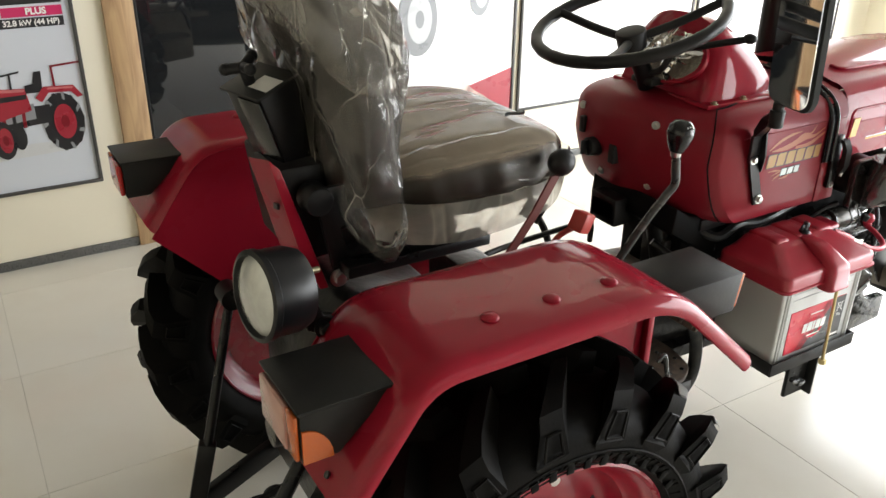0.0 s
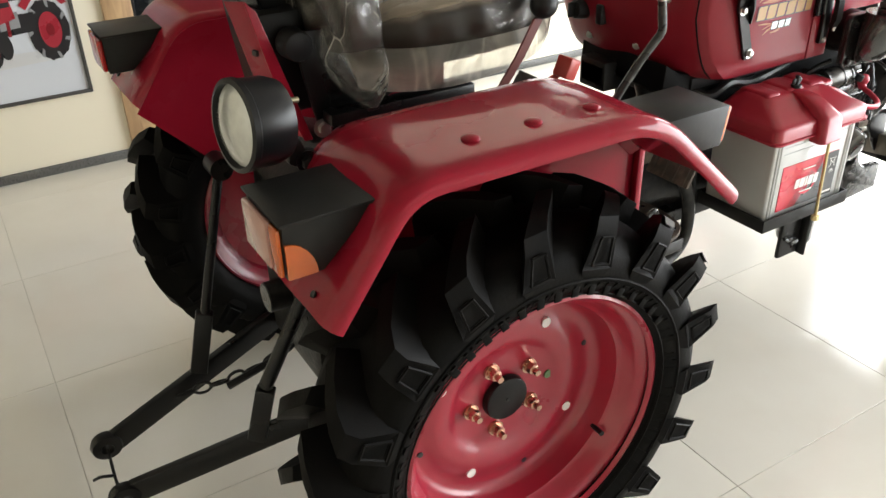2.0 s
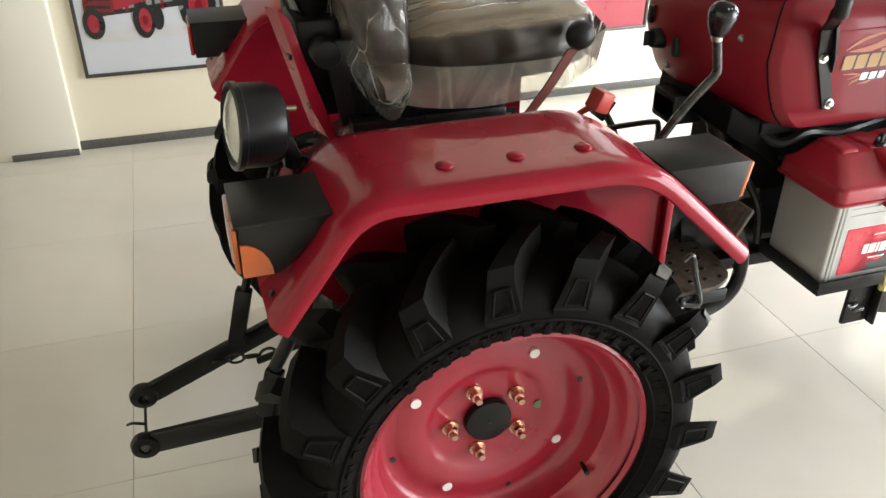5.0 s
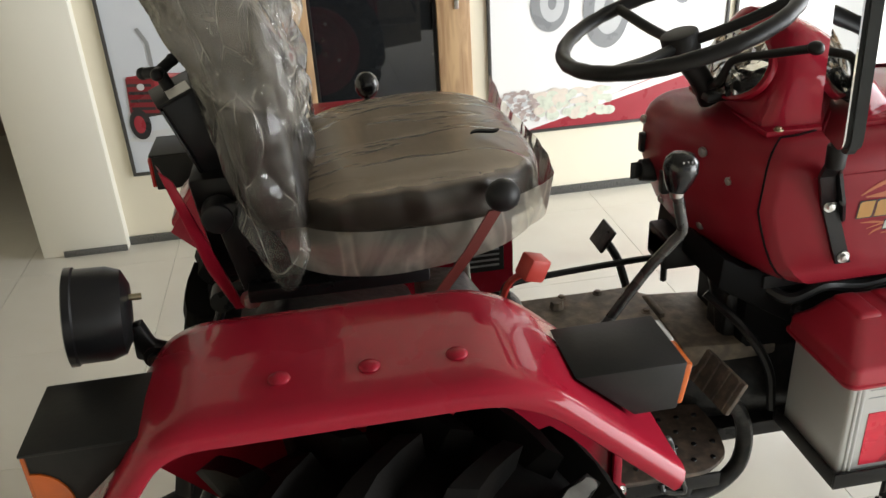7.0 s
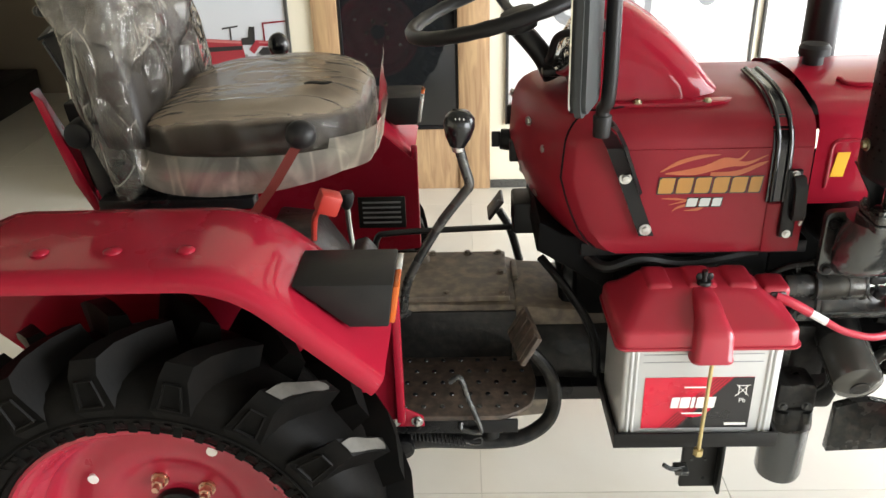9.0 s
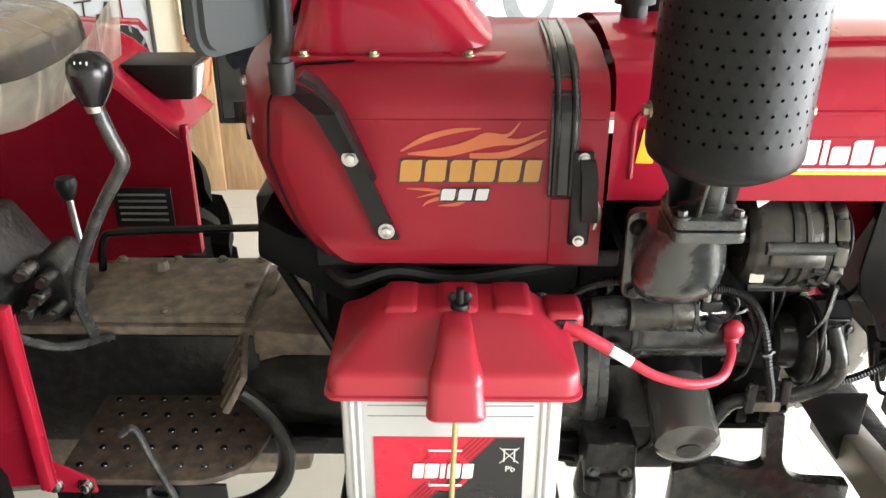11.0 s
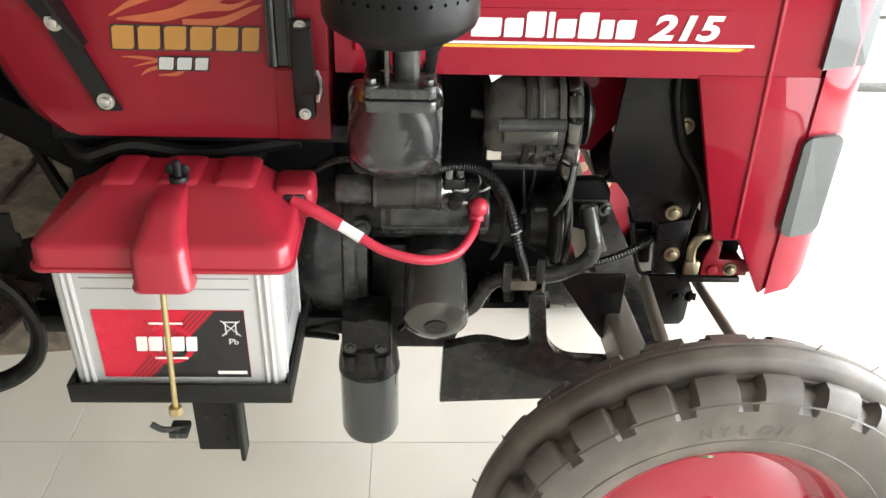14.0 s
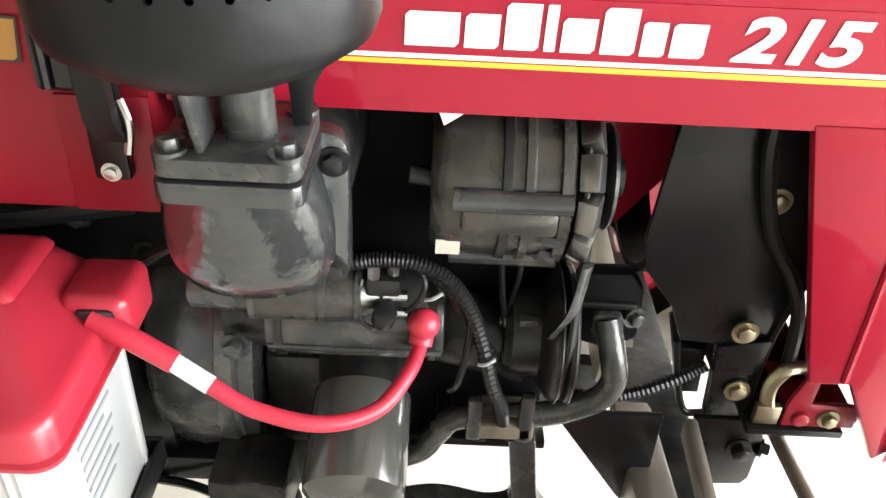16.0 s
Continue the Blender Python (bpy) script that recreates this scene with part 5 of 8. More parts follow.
def facets(p, seed, dirs):
    """Sum of triangle waves in several directions, bent by slow noise: flat facets between sharp creases."""
    w = noise.noise_vector(p * 2.6 + Vector((seed, 1.7 * seed, 0))) * 0.10
    q = p + w
    f = 0.0
    for i, (d, freq, amp) in enumerate(dirs):
        u = Vector(d).dot(q) * freq + 0.37 * i + 0.61 * seed
        f += amp * (4 * abs(u - math.floor(u) - 0.5) - 1)
    return f


TOP_FOLDS = (((0.35, 0.94, 0.1), 7.0, 0.5), ((0.75, 0.6, 0.3), 5.0, 0.35), ((0.96, -0.25, 0.1), 9.0, 0.22), ((-0.3, 0.9, 0.3), 15.0, 0.14))
SIDE_FOLDS = (((0.95, 0.1, 0.3), 15.0, 0.45), ((0.8, 0.2, -0.55), 9.0, 0.4), ((0.5, 0.3, 0.8), 11.0, 0.25), ((0.9, 0.4, 0.1), 27.0, 0.15))
BACK_FOLDS = (((0.55, 0.55, 0.45), 8.0, 0.50), ((0.2, 0.75, -0.6), 6.5, 0.45), ((-0.6, 0.6, 0.35), 11.0, 0.30), ((0.3, -0.5, 0.8), 13.0, 0.22), ((0.7, 0.7, -0.1), 21.0, 0.13))


def cushion(off=0.0, bottom=0.89, wr=0.0, seed=0, nx=34, na=44):
    """Seat cushion, rounded in plan and section; off swells it, wr wrinkles it."""
    rings = []
    for i in range(nx + 1):
        t = i / nx
        x = 1.325 - off + (0.378 + 2 * off) * t
        e = (1 - abs(2 * t - 1) ** 3.2) ** 0.42
        w = (0.198 + 0.012 * math.sin(math.pi * t)) * (0.25 + 0.75 * e) + off
        zt = 0.998 + 0.022 * t + 0.012 * math.sin(math.pi * t) + off * e - 0.05 * (1 - e)
        zb = bottom + 0.035 * max(0, t - 0.75) * 4 * 0.4 - off * 0.4
        ring = []
        for k in range(na):
            a = 2 * math.pi * k / na
            c, s = math.cos(a), math.sin(a)
            sq = lambda v, p: math.copysign(abs(v) ** p, v)
            y = w * sq(c, 0.45)
            z = (zt + zb) / 2 + (zt - zb) / 2 * sq(s, 0.5)
            if s > 0.5:
                z -= 0.010 * (1 - (y / max(w, 0.01)) ** 2) * math.sin(math.pi * t)
            p = Vector((x, SEATY + y, z))
            if wr:
                top = min(1.0, max(0.0, (s - 0.2) / 0.5))
                f = top * facets(p, seed, TOP_FOLDS) * 0.55 + (1 - top) * facets(p, seed + 3, SIDE_FOLDS)
                d = Vector((0, c, s)).normalized()
                p += d * wr * f
            ring.append(p)
        rings.append(ring)
    return loft(rings)


def back_rings(off=0.0, zb=0.93, wr=0.0, seed=0, nz=36, na=44, hang=False, vee=0.0):
    rings = []
    for i in range(nz + 1):
        t = i / nz
        z = zb + (1.285 + off - zb) * t
        e = (1 - max(0, (t - 0.62) / 0.38) ** 2.6) ** 0.5
        lo = min(1, t / 0.08 + 0.4)
        w = 0.190 * (0.12 + 0.88 * e) * (0.93 + 0.07 * lo) + off
        xc = 1.322 - 0.11 * (z - 0.98) - 0.8 * max(0, z - 1.16) ** 1.6
        th = 0.054 * (0.35 + 0.65 * e) + off
        ring = []
        for k in range(na):
            a = 2 * math.pi * k / na
            c, s = math.cos(a), math.sin(a)
            sq = lambda v, p: math.copysign(abs(v) ** p, v)
            y = w * sq(c, 0.5)
            x = xc + th * sq(s, 0.5) + 0.012 * (y / 0.19) ** 2
            p = Vector((x, SEATY + y, z + vee * (1 - t) * (1 - abs(((a / math.pi - 0.78 + 1) % 2) - 1) * 2.2)))
            if wr:
                f = facets(p, seed, BACK_FOLDS)
                d = Vector((s, c, 0)).normalized()
                p += d * wr * f
                if hang and t < 0.62:
                    # the bag hangs to a point beside the cushion
                    g = (1 - t / 0.62) ** 1.25
                    tip = Vector((1.327, 1.668, 0.872))
                    near = (0.5 - 0.5 * c) ** 0.7
                    p = p.lerp(tip + (p - tip) * 0.10, g * near)
                    p.z += 0.03 * g * (1 - near) * noise.noise(p * 14)
            ring.append(p)
        rings.append(ring)
    return rings


def loft_open(rings):
    """A bag: open below, gathered shut at the top."""
    bm = loft(rings, cap=False)
    top = [v for v in bm.verts if v.is_boundary and v.co.z > 1.2]
    mid = sum((v.co for v in top), Vector()) / max(1, len(top))
    bm.verts.ensure_lookup_table()
    cap = bm.verts.new(mid + Vector((0, 0, 0.004)))
    for e in [e for e in bm.edges if e.is_boundary and e.verts[0].co.z > 1.2 and cap not in e.verts]:
        bm.faces.new((e.verts[0], e.verts[1], cap))
    return bm


def back(off=0.0, zb=0.93, wr=0.0, seed=0, nz=36, na=44, hang=False):
    rings = back_rings(off, zb, wr, seed, nz, na, hang)
    return loft_open(rings) if hang else loft(rings)


def crumple(bm, amount, seed):
    """Shakes the points of a film a little and splits its faces, so that it breaks into small creased planes."""
    random.seed(seed)
    for v in bm.verts:
        v.co += Vector((random.uniform(-1, 1), random.uniform(-1, 1), random.uniform(-1, 1))) * amount
    bmesh.ops.triangulate(bm, faces=bm.faces)
    return bm


seat = part("seat_cushion", cushion(0.0, 0.925, 0.004, 3, 60, 80), VINYL, tractor, "brown vinyl seat cushion")
part("seat_back", back(-0.004, 0.95), VINYL, tractor, "brown vinyl seat backrest")
part("seat_pan", prism([(1.38, 0.868), (1.60, 0.868), (1.61, 0.924), (1.38, 0.924)], "y", 1.81, 1.97, 0.005), BLACK, tractor, "black seat mounting pan")
film = root("plastic_cover", (1.5, SEATY, 0.88), "crumpled clear plastic bags covering the tractor seat", "plastic cover")
part("cushion_bag", crumple(cushion(0.006, 0.905, 0.0032, 3, 110, 150), 0.0002, 11), FILM_DUSTY_LIT, film, "clear crumpled plastic over the cushion", angle=14)
part("back_bag", crumple(back(0.012, 0.90, 0.019, 5, 84, 130, hang=True), 0.0002, 12), FILM, film, "loose clear plastic bag over the backrest", angle=12)
part("back_fold", crumple(loft_open(back_rings(0.020, 1.165, 0.020, 9, 40, 120, False, -0.085)), 0.0002, 13), FILM_MILKY, film, "second loose milky layer over the top of the backrest", angle=12)


def hem():
    """Milky doubled edge of the bag, hanging round the cushion below its side."""
    plan = []
    for k in range(121):
        t = 0.02 + 0.96 * k / 120
        e = (1 - abs(2 * t - 1) ** 3.2) ** 0.42
        plan.append((1.325 + 0.378 * t, (0.198 + 0.012 * math.sin(math.pi * t)) * (0.25 + 0.75 * e)))
    loop = [(x, SEATY - w) for x, w in plan] + [(x, SEATY + w) for x, w in reversed(plan)]
    mid = Vector((1.51, SEATY))
    rings = []
    for i in range(9):
        lo = i / 8
        ring = []
        for x, y in loop:
            d = (Vector((x, y)) - mid).normalized()
            zt, zb = 0.948, 0.883 + 0.030 * max(0, (x - 1.45) / 0.25) ** 1.6
            p = Vector((x, y, zt + (zb - zt) * lo))
            f = noise.noise(Vector((x * 11, y * 11, 0.4))) + 0.5 * noise.noise(Vector((x * 31, y * 31, lo)))
            o = 0.003 + 0.010 * math.sin(math.pi * (0.15 + 0.55 * lo)) + 0.007 * lo * f
            ring.append(Vector((p.x + d.x * o, p.y + d.y * o, p.z + 0.004 * lo * f)))
        rings.append(ring)
    return loft(rings, cap=False)


part("bag_hem", hem(), FILM_HEM, film, "milky doubled plastic hem")


def bag_front():
    """Loose milky front of the bag, standing off the cushion and ending in a stiff far corner."""
    rings = []
    for v in range(15):
        b = v / 14
        ring = []
        for k in range(91):
            u = k / 90
            y = 1.700 + 0.425 * u
            x = 1.700 + 0.022 * math.sin(math.pi * min(1.0, u * 1.25)) + 0.012 * b - 0.055 * max(0, 1 - u / 0.16) ** 2
            z = 0.904 + 0.010 * u + (0.060 + 0.045 * u ** 3) * b
            p = Vector((x, y, z))
            f = facets(p, 7, (((0.1, 0.95, 0.25), 16.0, 0.5), ((0.1, 0.7, -0.7), 9.0, 0.4), ((0, 0.4, 0.9), 12.0, 0.2)))
            ring.append(p + Vector((0.0022 * f, 0, 0.0008 * f)))
        rings.append(ring)
    return loft(rings, cap=False, closed=False)


part("bag_front", bag_front(), FILM_HEM, film, "loose milky front edge of the bag", angle=14)

tear = [(1.630 + 0.022 * math.cos(a), 1.796 + 0.006 * math.sin(a) + 0.004 * math.cos(3 * a)) for a in [2 * math.pi * k / 18 for k in range(18)]]
part("tear", prism(tear, "z", 1.026, 1.0285), VOID, film, "dark torn slit in the plastic", smooth=False)

# seat frame and linkage box behind the seat
part("seat_side_plate", prism([(1.268, 0.82), (1.33, 0.845), (1.40, 0.868), (1.335, 0.90), (1.285, 0.985), (1.238, 0.985), (1.248, 0.92)], "y", 1.735, 1.745, 0.003), BLACK, tractor, "black seat side plate")
part("seat_side_plate", prism([(1.268, 0.82), (1.33, 0.845), (1.40, 0.868), (1.335, 0.90), (1.285, 0.985), (1.238, 0.985), (1.248, 0.92)], "y", 2.02, 2.03, 0.003), BLACK, tractor, "black seat side plate")
part("seat_column", prism([(1.206, 1.005), (1.288, 1.005), (1.328, 0.852), (1.228, 0.848), (1.214, 0.94)], "y", 1.785, 1.95, 0.006), BLACK_PLASTIC, tractor, "black seat support column")
part("seat_rail", box(1.27, 1.525, 1.70, 1.735, 0.846, 0.866, 0.004), BLACK, tractor, "black slotted seat rail")
part("seat_rail", box(1.27, 1.525, 2.03, 2.065, 0.846, 0.866, 0.004), BLACK, tractor, "black slotted seat rail")
part("pivot_boss", cyl((1.245, 1.730, 0.965), (1.245, 1.77, 0.965), 0.022, 0.024, 24, bevel=0.005), BLACK_PLASTIC, tractor, "round black pivot boss")
part("seat_bolt", bolt((1.270, 1.735, 0.836), (0, -1, 0), 0.010, 0.010), STEEL, tractor, "steel pivot bolt")
tb = Matrix.Translation((1.235, 1.861, 1.048)) @ Matrix.Rotation(radians(15), 4, "Z") @ Matrix.Rotation(radians(-20), 4, "Y")
tbox = part("linkage_box", placed(box(-0.034, 0.034, -0.045, 0.045, -0.085, 0.075, 0.004), tb), BLACK, tractor, "black box with knob behind the seat")
part("steel_side", placed(box(-0.0385, -0.0345, -0.044, 0.010, -0.085, 0.07, 0.001), tb), BLACK_GLOSS, tbox, "shiny black side plate")
part("box_lid", placed(box(-0.040, 0.038, -0.049, 0.049, 0.074, 0.079, 0.0015), tb), GREY_BOX, tbox, "dusty black lid")
part("lid_sticker", placed(box(-0.02, 0.012, -0.045, 0.0, 0.079, 0.0796), tb), LABEL_WHITE, tbox, "worn white sticker")
k = cyl((-0.012, 0.005, 0.078), (-0.012, 0.005, 0.108), 0.009, seg=14)
for a in range(3):
    q = radians(120 * a + 20)
    k = cyl((-0.012, 0.005, 0.105), (-0.012 + 0.026 * math.cos(q), 0.005 + 0.026 * math.sin(q), 0.109), 0.008, seg=12, bm=k, bevel=0.002)
    k = ball((-0.012 + 0.026 * math.cos(q), 0.005 + 0.026 * math.sin(q), 0.109), 0.009, bm=k, seg=12)
part("hand_knob", placed(k, tb), BLACK_PLASTIC, tbox, "black three-lobed hand knob")
# red stay behind the seat
rs = prism([(1.178, 1.035), (1.194, 1.020), (1.258, 0.815), (1.244, 0.815), (1.216, 0.88)], "y", 1.748, 1.753, 0.0015)
rst = part("red_stay", rs, RED, tractor, "red slanted sheet-metal stay")
rs2 = loft([[(1.180, 1.750, 1.035), (1.166, 1.800, 1.028), (1.169, 1.800, 1.025), (1.183, 1.750, 1.032)], [(1.250, 1.750, 0.816), (1.226, 1.835, 0.816), (1.230, 1.835, 0.816), (1.254, 1.750, 0.816)]])
part("stay_flange", rs2, RED, rst)
for x, z, y in ((1.1935, 0.955, 1.775), (1.2195, 0.870, 1.785)):
    part("stay_hole", placed(box(-0.002, 0.002, -0.005, 0.005, -0.004, 0.004), Matrix.Translation((x, y, z)) @ Matrix.Rotation(radians(16), 4, "Z")), P_BLACK, rst)

# work lamp on the fender
LM = Matrix.Translation((1.117, 1.566, 0.934)) @ Matrix.Rotation(radians(6), 4, "Y") @ Matrix.Rotation(radians(8), 4, "Z")
wl = part("work_lamp", placed(lathe([(0.0, 0.034), (0.034, 0.034), (0.050, 0.026), (0.0555, 0.010), (0.0555, -0.024), (0.058, -0.026), (0.058, -0.034), (0.052, -0.036), (0.050, -0.030)], (0, 0, 0), (1, 0, 0), 40), LM), BLACK, tractor, "round black work lamp on a bracket")
part("lamp_lens", placed(lathe([(0.0, -0.040), (0.025, -0.0385), (0.043, -0.034), (0.0505, -0.029)], (0, 0, 0), (1, 0, 0), 40), LM), CLEAR_LENS, wl, "round clear ribbed lamp lens")
part("lamp_stud", placed(cyl((0.03, -0.012, 0.025), (0.048, -0.012, 0.025), 0.004, seg=10), LM), ZINC, wl)
part("lamp_bracket", prism([(1.148, 0.915), (1.160, 0.918), (1.170, 0.888), (1.208, 0.872), (1.206, 0.852), (1.172, 0.858), (1.146, 0.872)], "y", 1.556, 1.574, 0.003), BLACK, wl, "black lamp bracket")
part("bracket_bolt", bolt((1.170, 1.556, 0.872), (0, -1, 0), 0.010, 0.012), BLACK_PLASTIC, wl)
part("bracket_bolt", bolt((1.192, 1.556, 0.864), (0, -1, 0), 0.008, 0.010), STEEL_DULL, wl)

# levers
lv = part("lift_lever", loft([[(x - 0.009, y, z), (x + 0.009, y, z), (x + 0.009, y + 0.004, z), (x - 0.009, y + 0.004, z)] for x, y, z in ((1.530, 1.650, 0.852), (1.575, 1.650, 0.91), (1.612, 1.652, 0.966))]), RUST_RED, tractor, "flat rust-red lift lever", smooth=False)
part("lever_knob", ball((1.622, 1.654, 0.986), 0.0235, 1, 0.85, 0.95, 24), BLACK_PLASTIC, lv, "round black lever knob")
part("selector_block", placed(box(-0.017, 0.017, -0.014, 0.014, -0.017, 0.017, 0.004), Matrix.Translation((1.657, 1.634, 0.884)) @ Matrix.Rotation(radians(24), 4, "Y") @ Matrix.Rotation(radians(20), 4, "Z")), ORANGE_RED, tractor, "small orange-red square knob")
part("selector_stem", tube([(1.650, 1.64, 0.875), (1.630, 1.66, 0.85), (1.62, 1.68, 0.80)], 0.005, 8), ORANGE_RED, tractor)
gl = part("gear_lever", tube([(1.858, 1.638, 0.968), (1.866, 1.641, 0.935), (1.873, 1.645, 0.905), (1.862, 1.65, 0.885), (1.83, 1.66, 0.838), (1.79, 1.675, 0.765), (1.765, 1.70, 0.70), (1.755, 1.74, 0.63)], 0.0078, 12), IRON, tractor, "bent grey steel gear lever")
part("lever_collar", cyl((1.8572, 1.6378, 0.962), (1.856, 1.637, 0.974), 0.0088, 0.0105, 16), STEEL, gl, "bright steel collar")
kn = lathe([(0.0, 0.056), (0.014, 0.053), (0.022, 0.044), (0.0235, 0.032), (0.019, 0.014), (0.012, 0.0), (0.0, 0.0)], (1.856, 1.637, 0.970), (0.10, -0.04, 1), 28)
part("gear_knob", kn, BLACK_GLOSS, gl, "glossy black gear knob with white markings")
for dx in (-0.006, 0.0, 0.006):
    part("shift_mark", box(1.8595 + dx, 1.8605 + dx, 1.616, 1.618, 1.010, 1.018), LABEL_WHITE, gl)
fk = part("far_lever", tube([(1.489, 2.170, 0.985), (1.478, 2.14, 0.93), (1.47, 2.10, 0.86)], 0.006, 8), BLACK, tractor, "black lever beyond the seat")
part("far_knob", ball((1.490, 2.176, 1.008), 0.022, 1, 1, 1.15, 20), BLACK_GLOSS, fk, "glossy black lever knob")
sk2 = part("range_lever", tube([(1.629, 2.00, 0.725), (1.632, 2.0, 0.66), (1.64, 1.99, 0.60)], 0.0055, 8), STEEL, tractor, "thin steel range lever")
part("range_knob", lathe([(0.0, 0.040), (0.014, 0.036), (0.017, 0.026), (0.012, 0.008), (0.007, 0.0)], (1.629, 2.0, 0.715), (0, 0, 1), 20), BLACK_PLASTIC, sk2, "small black knob")

# gearbox, footplates and pedals
gb = part("gearbox", prism([(1.45, 0.30), (2.02, 0.36), (2.02, 0.585), (1.95, 0.612), (1.45, 0.615)], "y", 1.785, 1.985, 0.008), DUSTY_IRON, tractor, "dusty brown-black gearbox housing")
part("gearbox_side", prism([(1.62, 0.42), (1.96, 0.42), (1.96, 0.600), (1.62, 0.600)], "y", 1.779, 1.786, 0.002), IRON_DARK, gb, "dark gearbox side")
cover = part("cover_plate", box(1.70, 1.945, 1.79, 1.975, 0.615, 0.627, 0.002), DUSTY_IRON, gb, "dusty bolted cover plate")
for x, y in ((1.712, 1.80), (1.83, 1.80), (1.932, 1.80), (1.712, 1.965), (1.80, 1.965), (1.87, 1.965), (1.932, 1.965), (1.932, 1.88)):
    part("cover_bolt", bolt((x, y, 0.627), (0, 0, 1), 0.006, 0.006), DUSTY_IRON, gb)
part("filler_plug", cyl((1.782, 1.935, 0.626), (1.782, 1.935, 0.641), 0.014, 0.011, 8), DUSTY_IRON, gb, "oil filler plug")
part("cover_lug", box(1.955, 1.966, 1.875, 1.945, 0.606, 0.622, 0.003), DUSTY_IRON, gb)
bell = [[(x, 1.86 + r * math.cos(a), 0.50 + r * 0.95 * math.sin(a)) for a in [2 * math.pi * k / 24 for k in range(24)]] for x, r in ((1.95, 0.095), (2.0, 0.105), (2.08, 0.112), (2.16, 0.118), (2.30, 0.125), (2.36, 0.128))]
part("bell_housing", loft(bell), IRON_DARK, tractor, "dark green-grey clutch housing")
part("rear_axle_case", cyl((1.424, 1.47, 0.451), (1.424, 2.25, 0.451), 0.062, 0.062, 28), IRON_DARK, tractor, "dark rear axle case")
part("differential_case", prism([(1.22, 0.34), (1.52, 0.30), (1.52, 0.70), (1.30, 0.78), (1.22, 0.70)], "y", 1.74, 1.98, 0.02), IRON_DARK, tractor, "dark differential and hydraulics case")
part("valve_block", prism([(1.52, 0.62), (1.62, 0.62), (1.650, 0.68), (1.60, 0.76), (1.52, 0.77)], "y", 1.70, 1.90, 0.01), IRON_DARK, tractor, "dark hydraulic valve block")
for x, y, z, r in ((1.60, 1.70, 0.725, 0.016), (1.625, 1.70, 0.69, 0.014), (1.575, 1.70, 0.745, 0.012), (1.64, 1.72, 0.67, 0.012)):
    part("hydraulic_plug", cyl((x, y + 0.01, z), (x + 0.006, y - 0.028, z + 0.01), r, r * 0.85, 12, bevel=0.002), IRON, tractor)
    part("plug_hex", cyl((x + 0.006, y - 0.028, z + 0.01), (x + 0.008, y - 0.040, z + 0.013), r * 0.6, seg=6), STEEL, tractor)
part("hydraulic_pipe", tube([(1.64, 1.71, 0.68), (1.67, 1.70, 0.65), (1.72, 1.72, 0.62), (1.76, 1.78, 0.60)], 0.006, 8), IRON, tractor)
part("hydraulic_pipe", tube([(1.61, 1.70, 0.74), (1.66, 1.67, 0.70), (1.68, 1.68, 0.62), (1.66, 1.72, 0.55)], 0.006, 8), IRON, tractor)

fp_pts = [(1.735, 1.600), (1.93, 1.600), (1.975, 1.63), (1.99, 1.70), (1.98, 1.79), (1.735, 1.79)]
fpo = part("footplate", prism(round_poly(fp_pts + fp_pts[:1], 0.02, 3)[:-1], "z", 0.492, 0.502, 0.003), RUSTY_STEP, tractor, "worn rusty footplate with punched holes")
fpm = part("footplate", mirrored(prism(round_poly(fp_pts + fp_pts[:1], 0.02, 3)[:-1], "z", 0.492, 0.502, 0.003)), RUSTY_STEP, tractor, "worn rusty footplate with punched holes")
for r in range(5):
    for c in range(7):
        x, y = 1.757 + 0.032 * c + (0.016 if r % 2 else 0), 1.628 + 0.035 * r
        if x < 1.965:
            part("punched_hole", cyl((x, y, 0.5015), (x, y, 0.5035), 0.0052, 0.0042, 10), BLACK_GLOSS, fpo)
part("footplate_edge", box(1.735, 1.95, 1.600, 1.606, 0.466, 0.493, 0.002), BLACK, fpo)
part("footplate_stub", cyl((1.905, 1.635, 0.492), (1.905, 1.635, 0.435), 0.014, 0.016, 12), IRON_DARK, fpo)
br = [(1.728, 0.545), (1.742, 0.535), (1.790, 0.508), (1.792, 0.488), (1.728, 0.488)]
rbk = part("fender_bracket", prism(br, "y", 1.592, 1.597, 0.0012), RED, tractor, "red bolted fender bracket")
for x, z in ((1.742, 0.500), (1.780, 0.500)):
    part("bracket_bolt", bolt((x, 1.592, z), (0, -1, 0), 0.007, 0.008), STEEL, rbk)
part("bracket_hole", cyl((1.742, 1.5925, 0.522), (1.742, 1.5905, 0.522), 0.0045, seg=10), P_BLACK, rbk)
pa = [(1.752, 1.62, 0.430), (1.80, 1.625, 0.432), (1.90, 1.635, 0.420), (1.96, 1.64, 0.425), (2.003, 1.648, 0.452), (2.017, 1.655, 0.495), (2.008, 1.655, 0.545), (1.985, 1.65, 0.585), (1.968, 1.645, 0.605)]
ped = part("clutch_pedal", tube(pa, 0.0135, 10, flat=0.7), IRON_DARK, tractor, "curved black clutch pedal arm")
part("pedal_pad", placed(box(-0.030, 0.030, -0.048, 0.048, -0.005, 0.005, 0.003), Matrix.Translation((1.962, 1.662, 0.622)) @ Matrix.Rotation(radians(-62), 4, "Y") @ Matrix.Rotation(radians(12), 4, "X")), RUSTY_STEP, ped, "worn ribbed pedal pad")
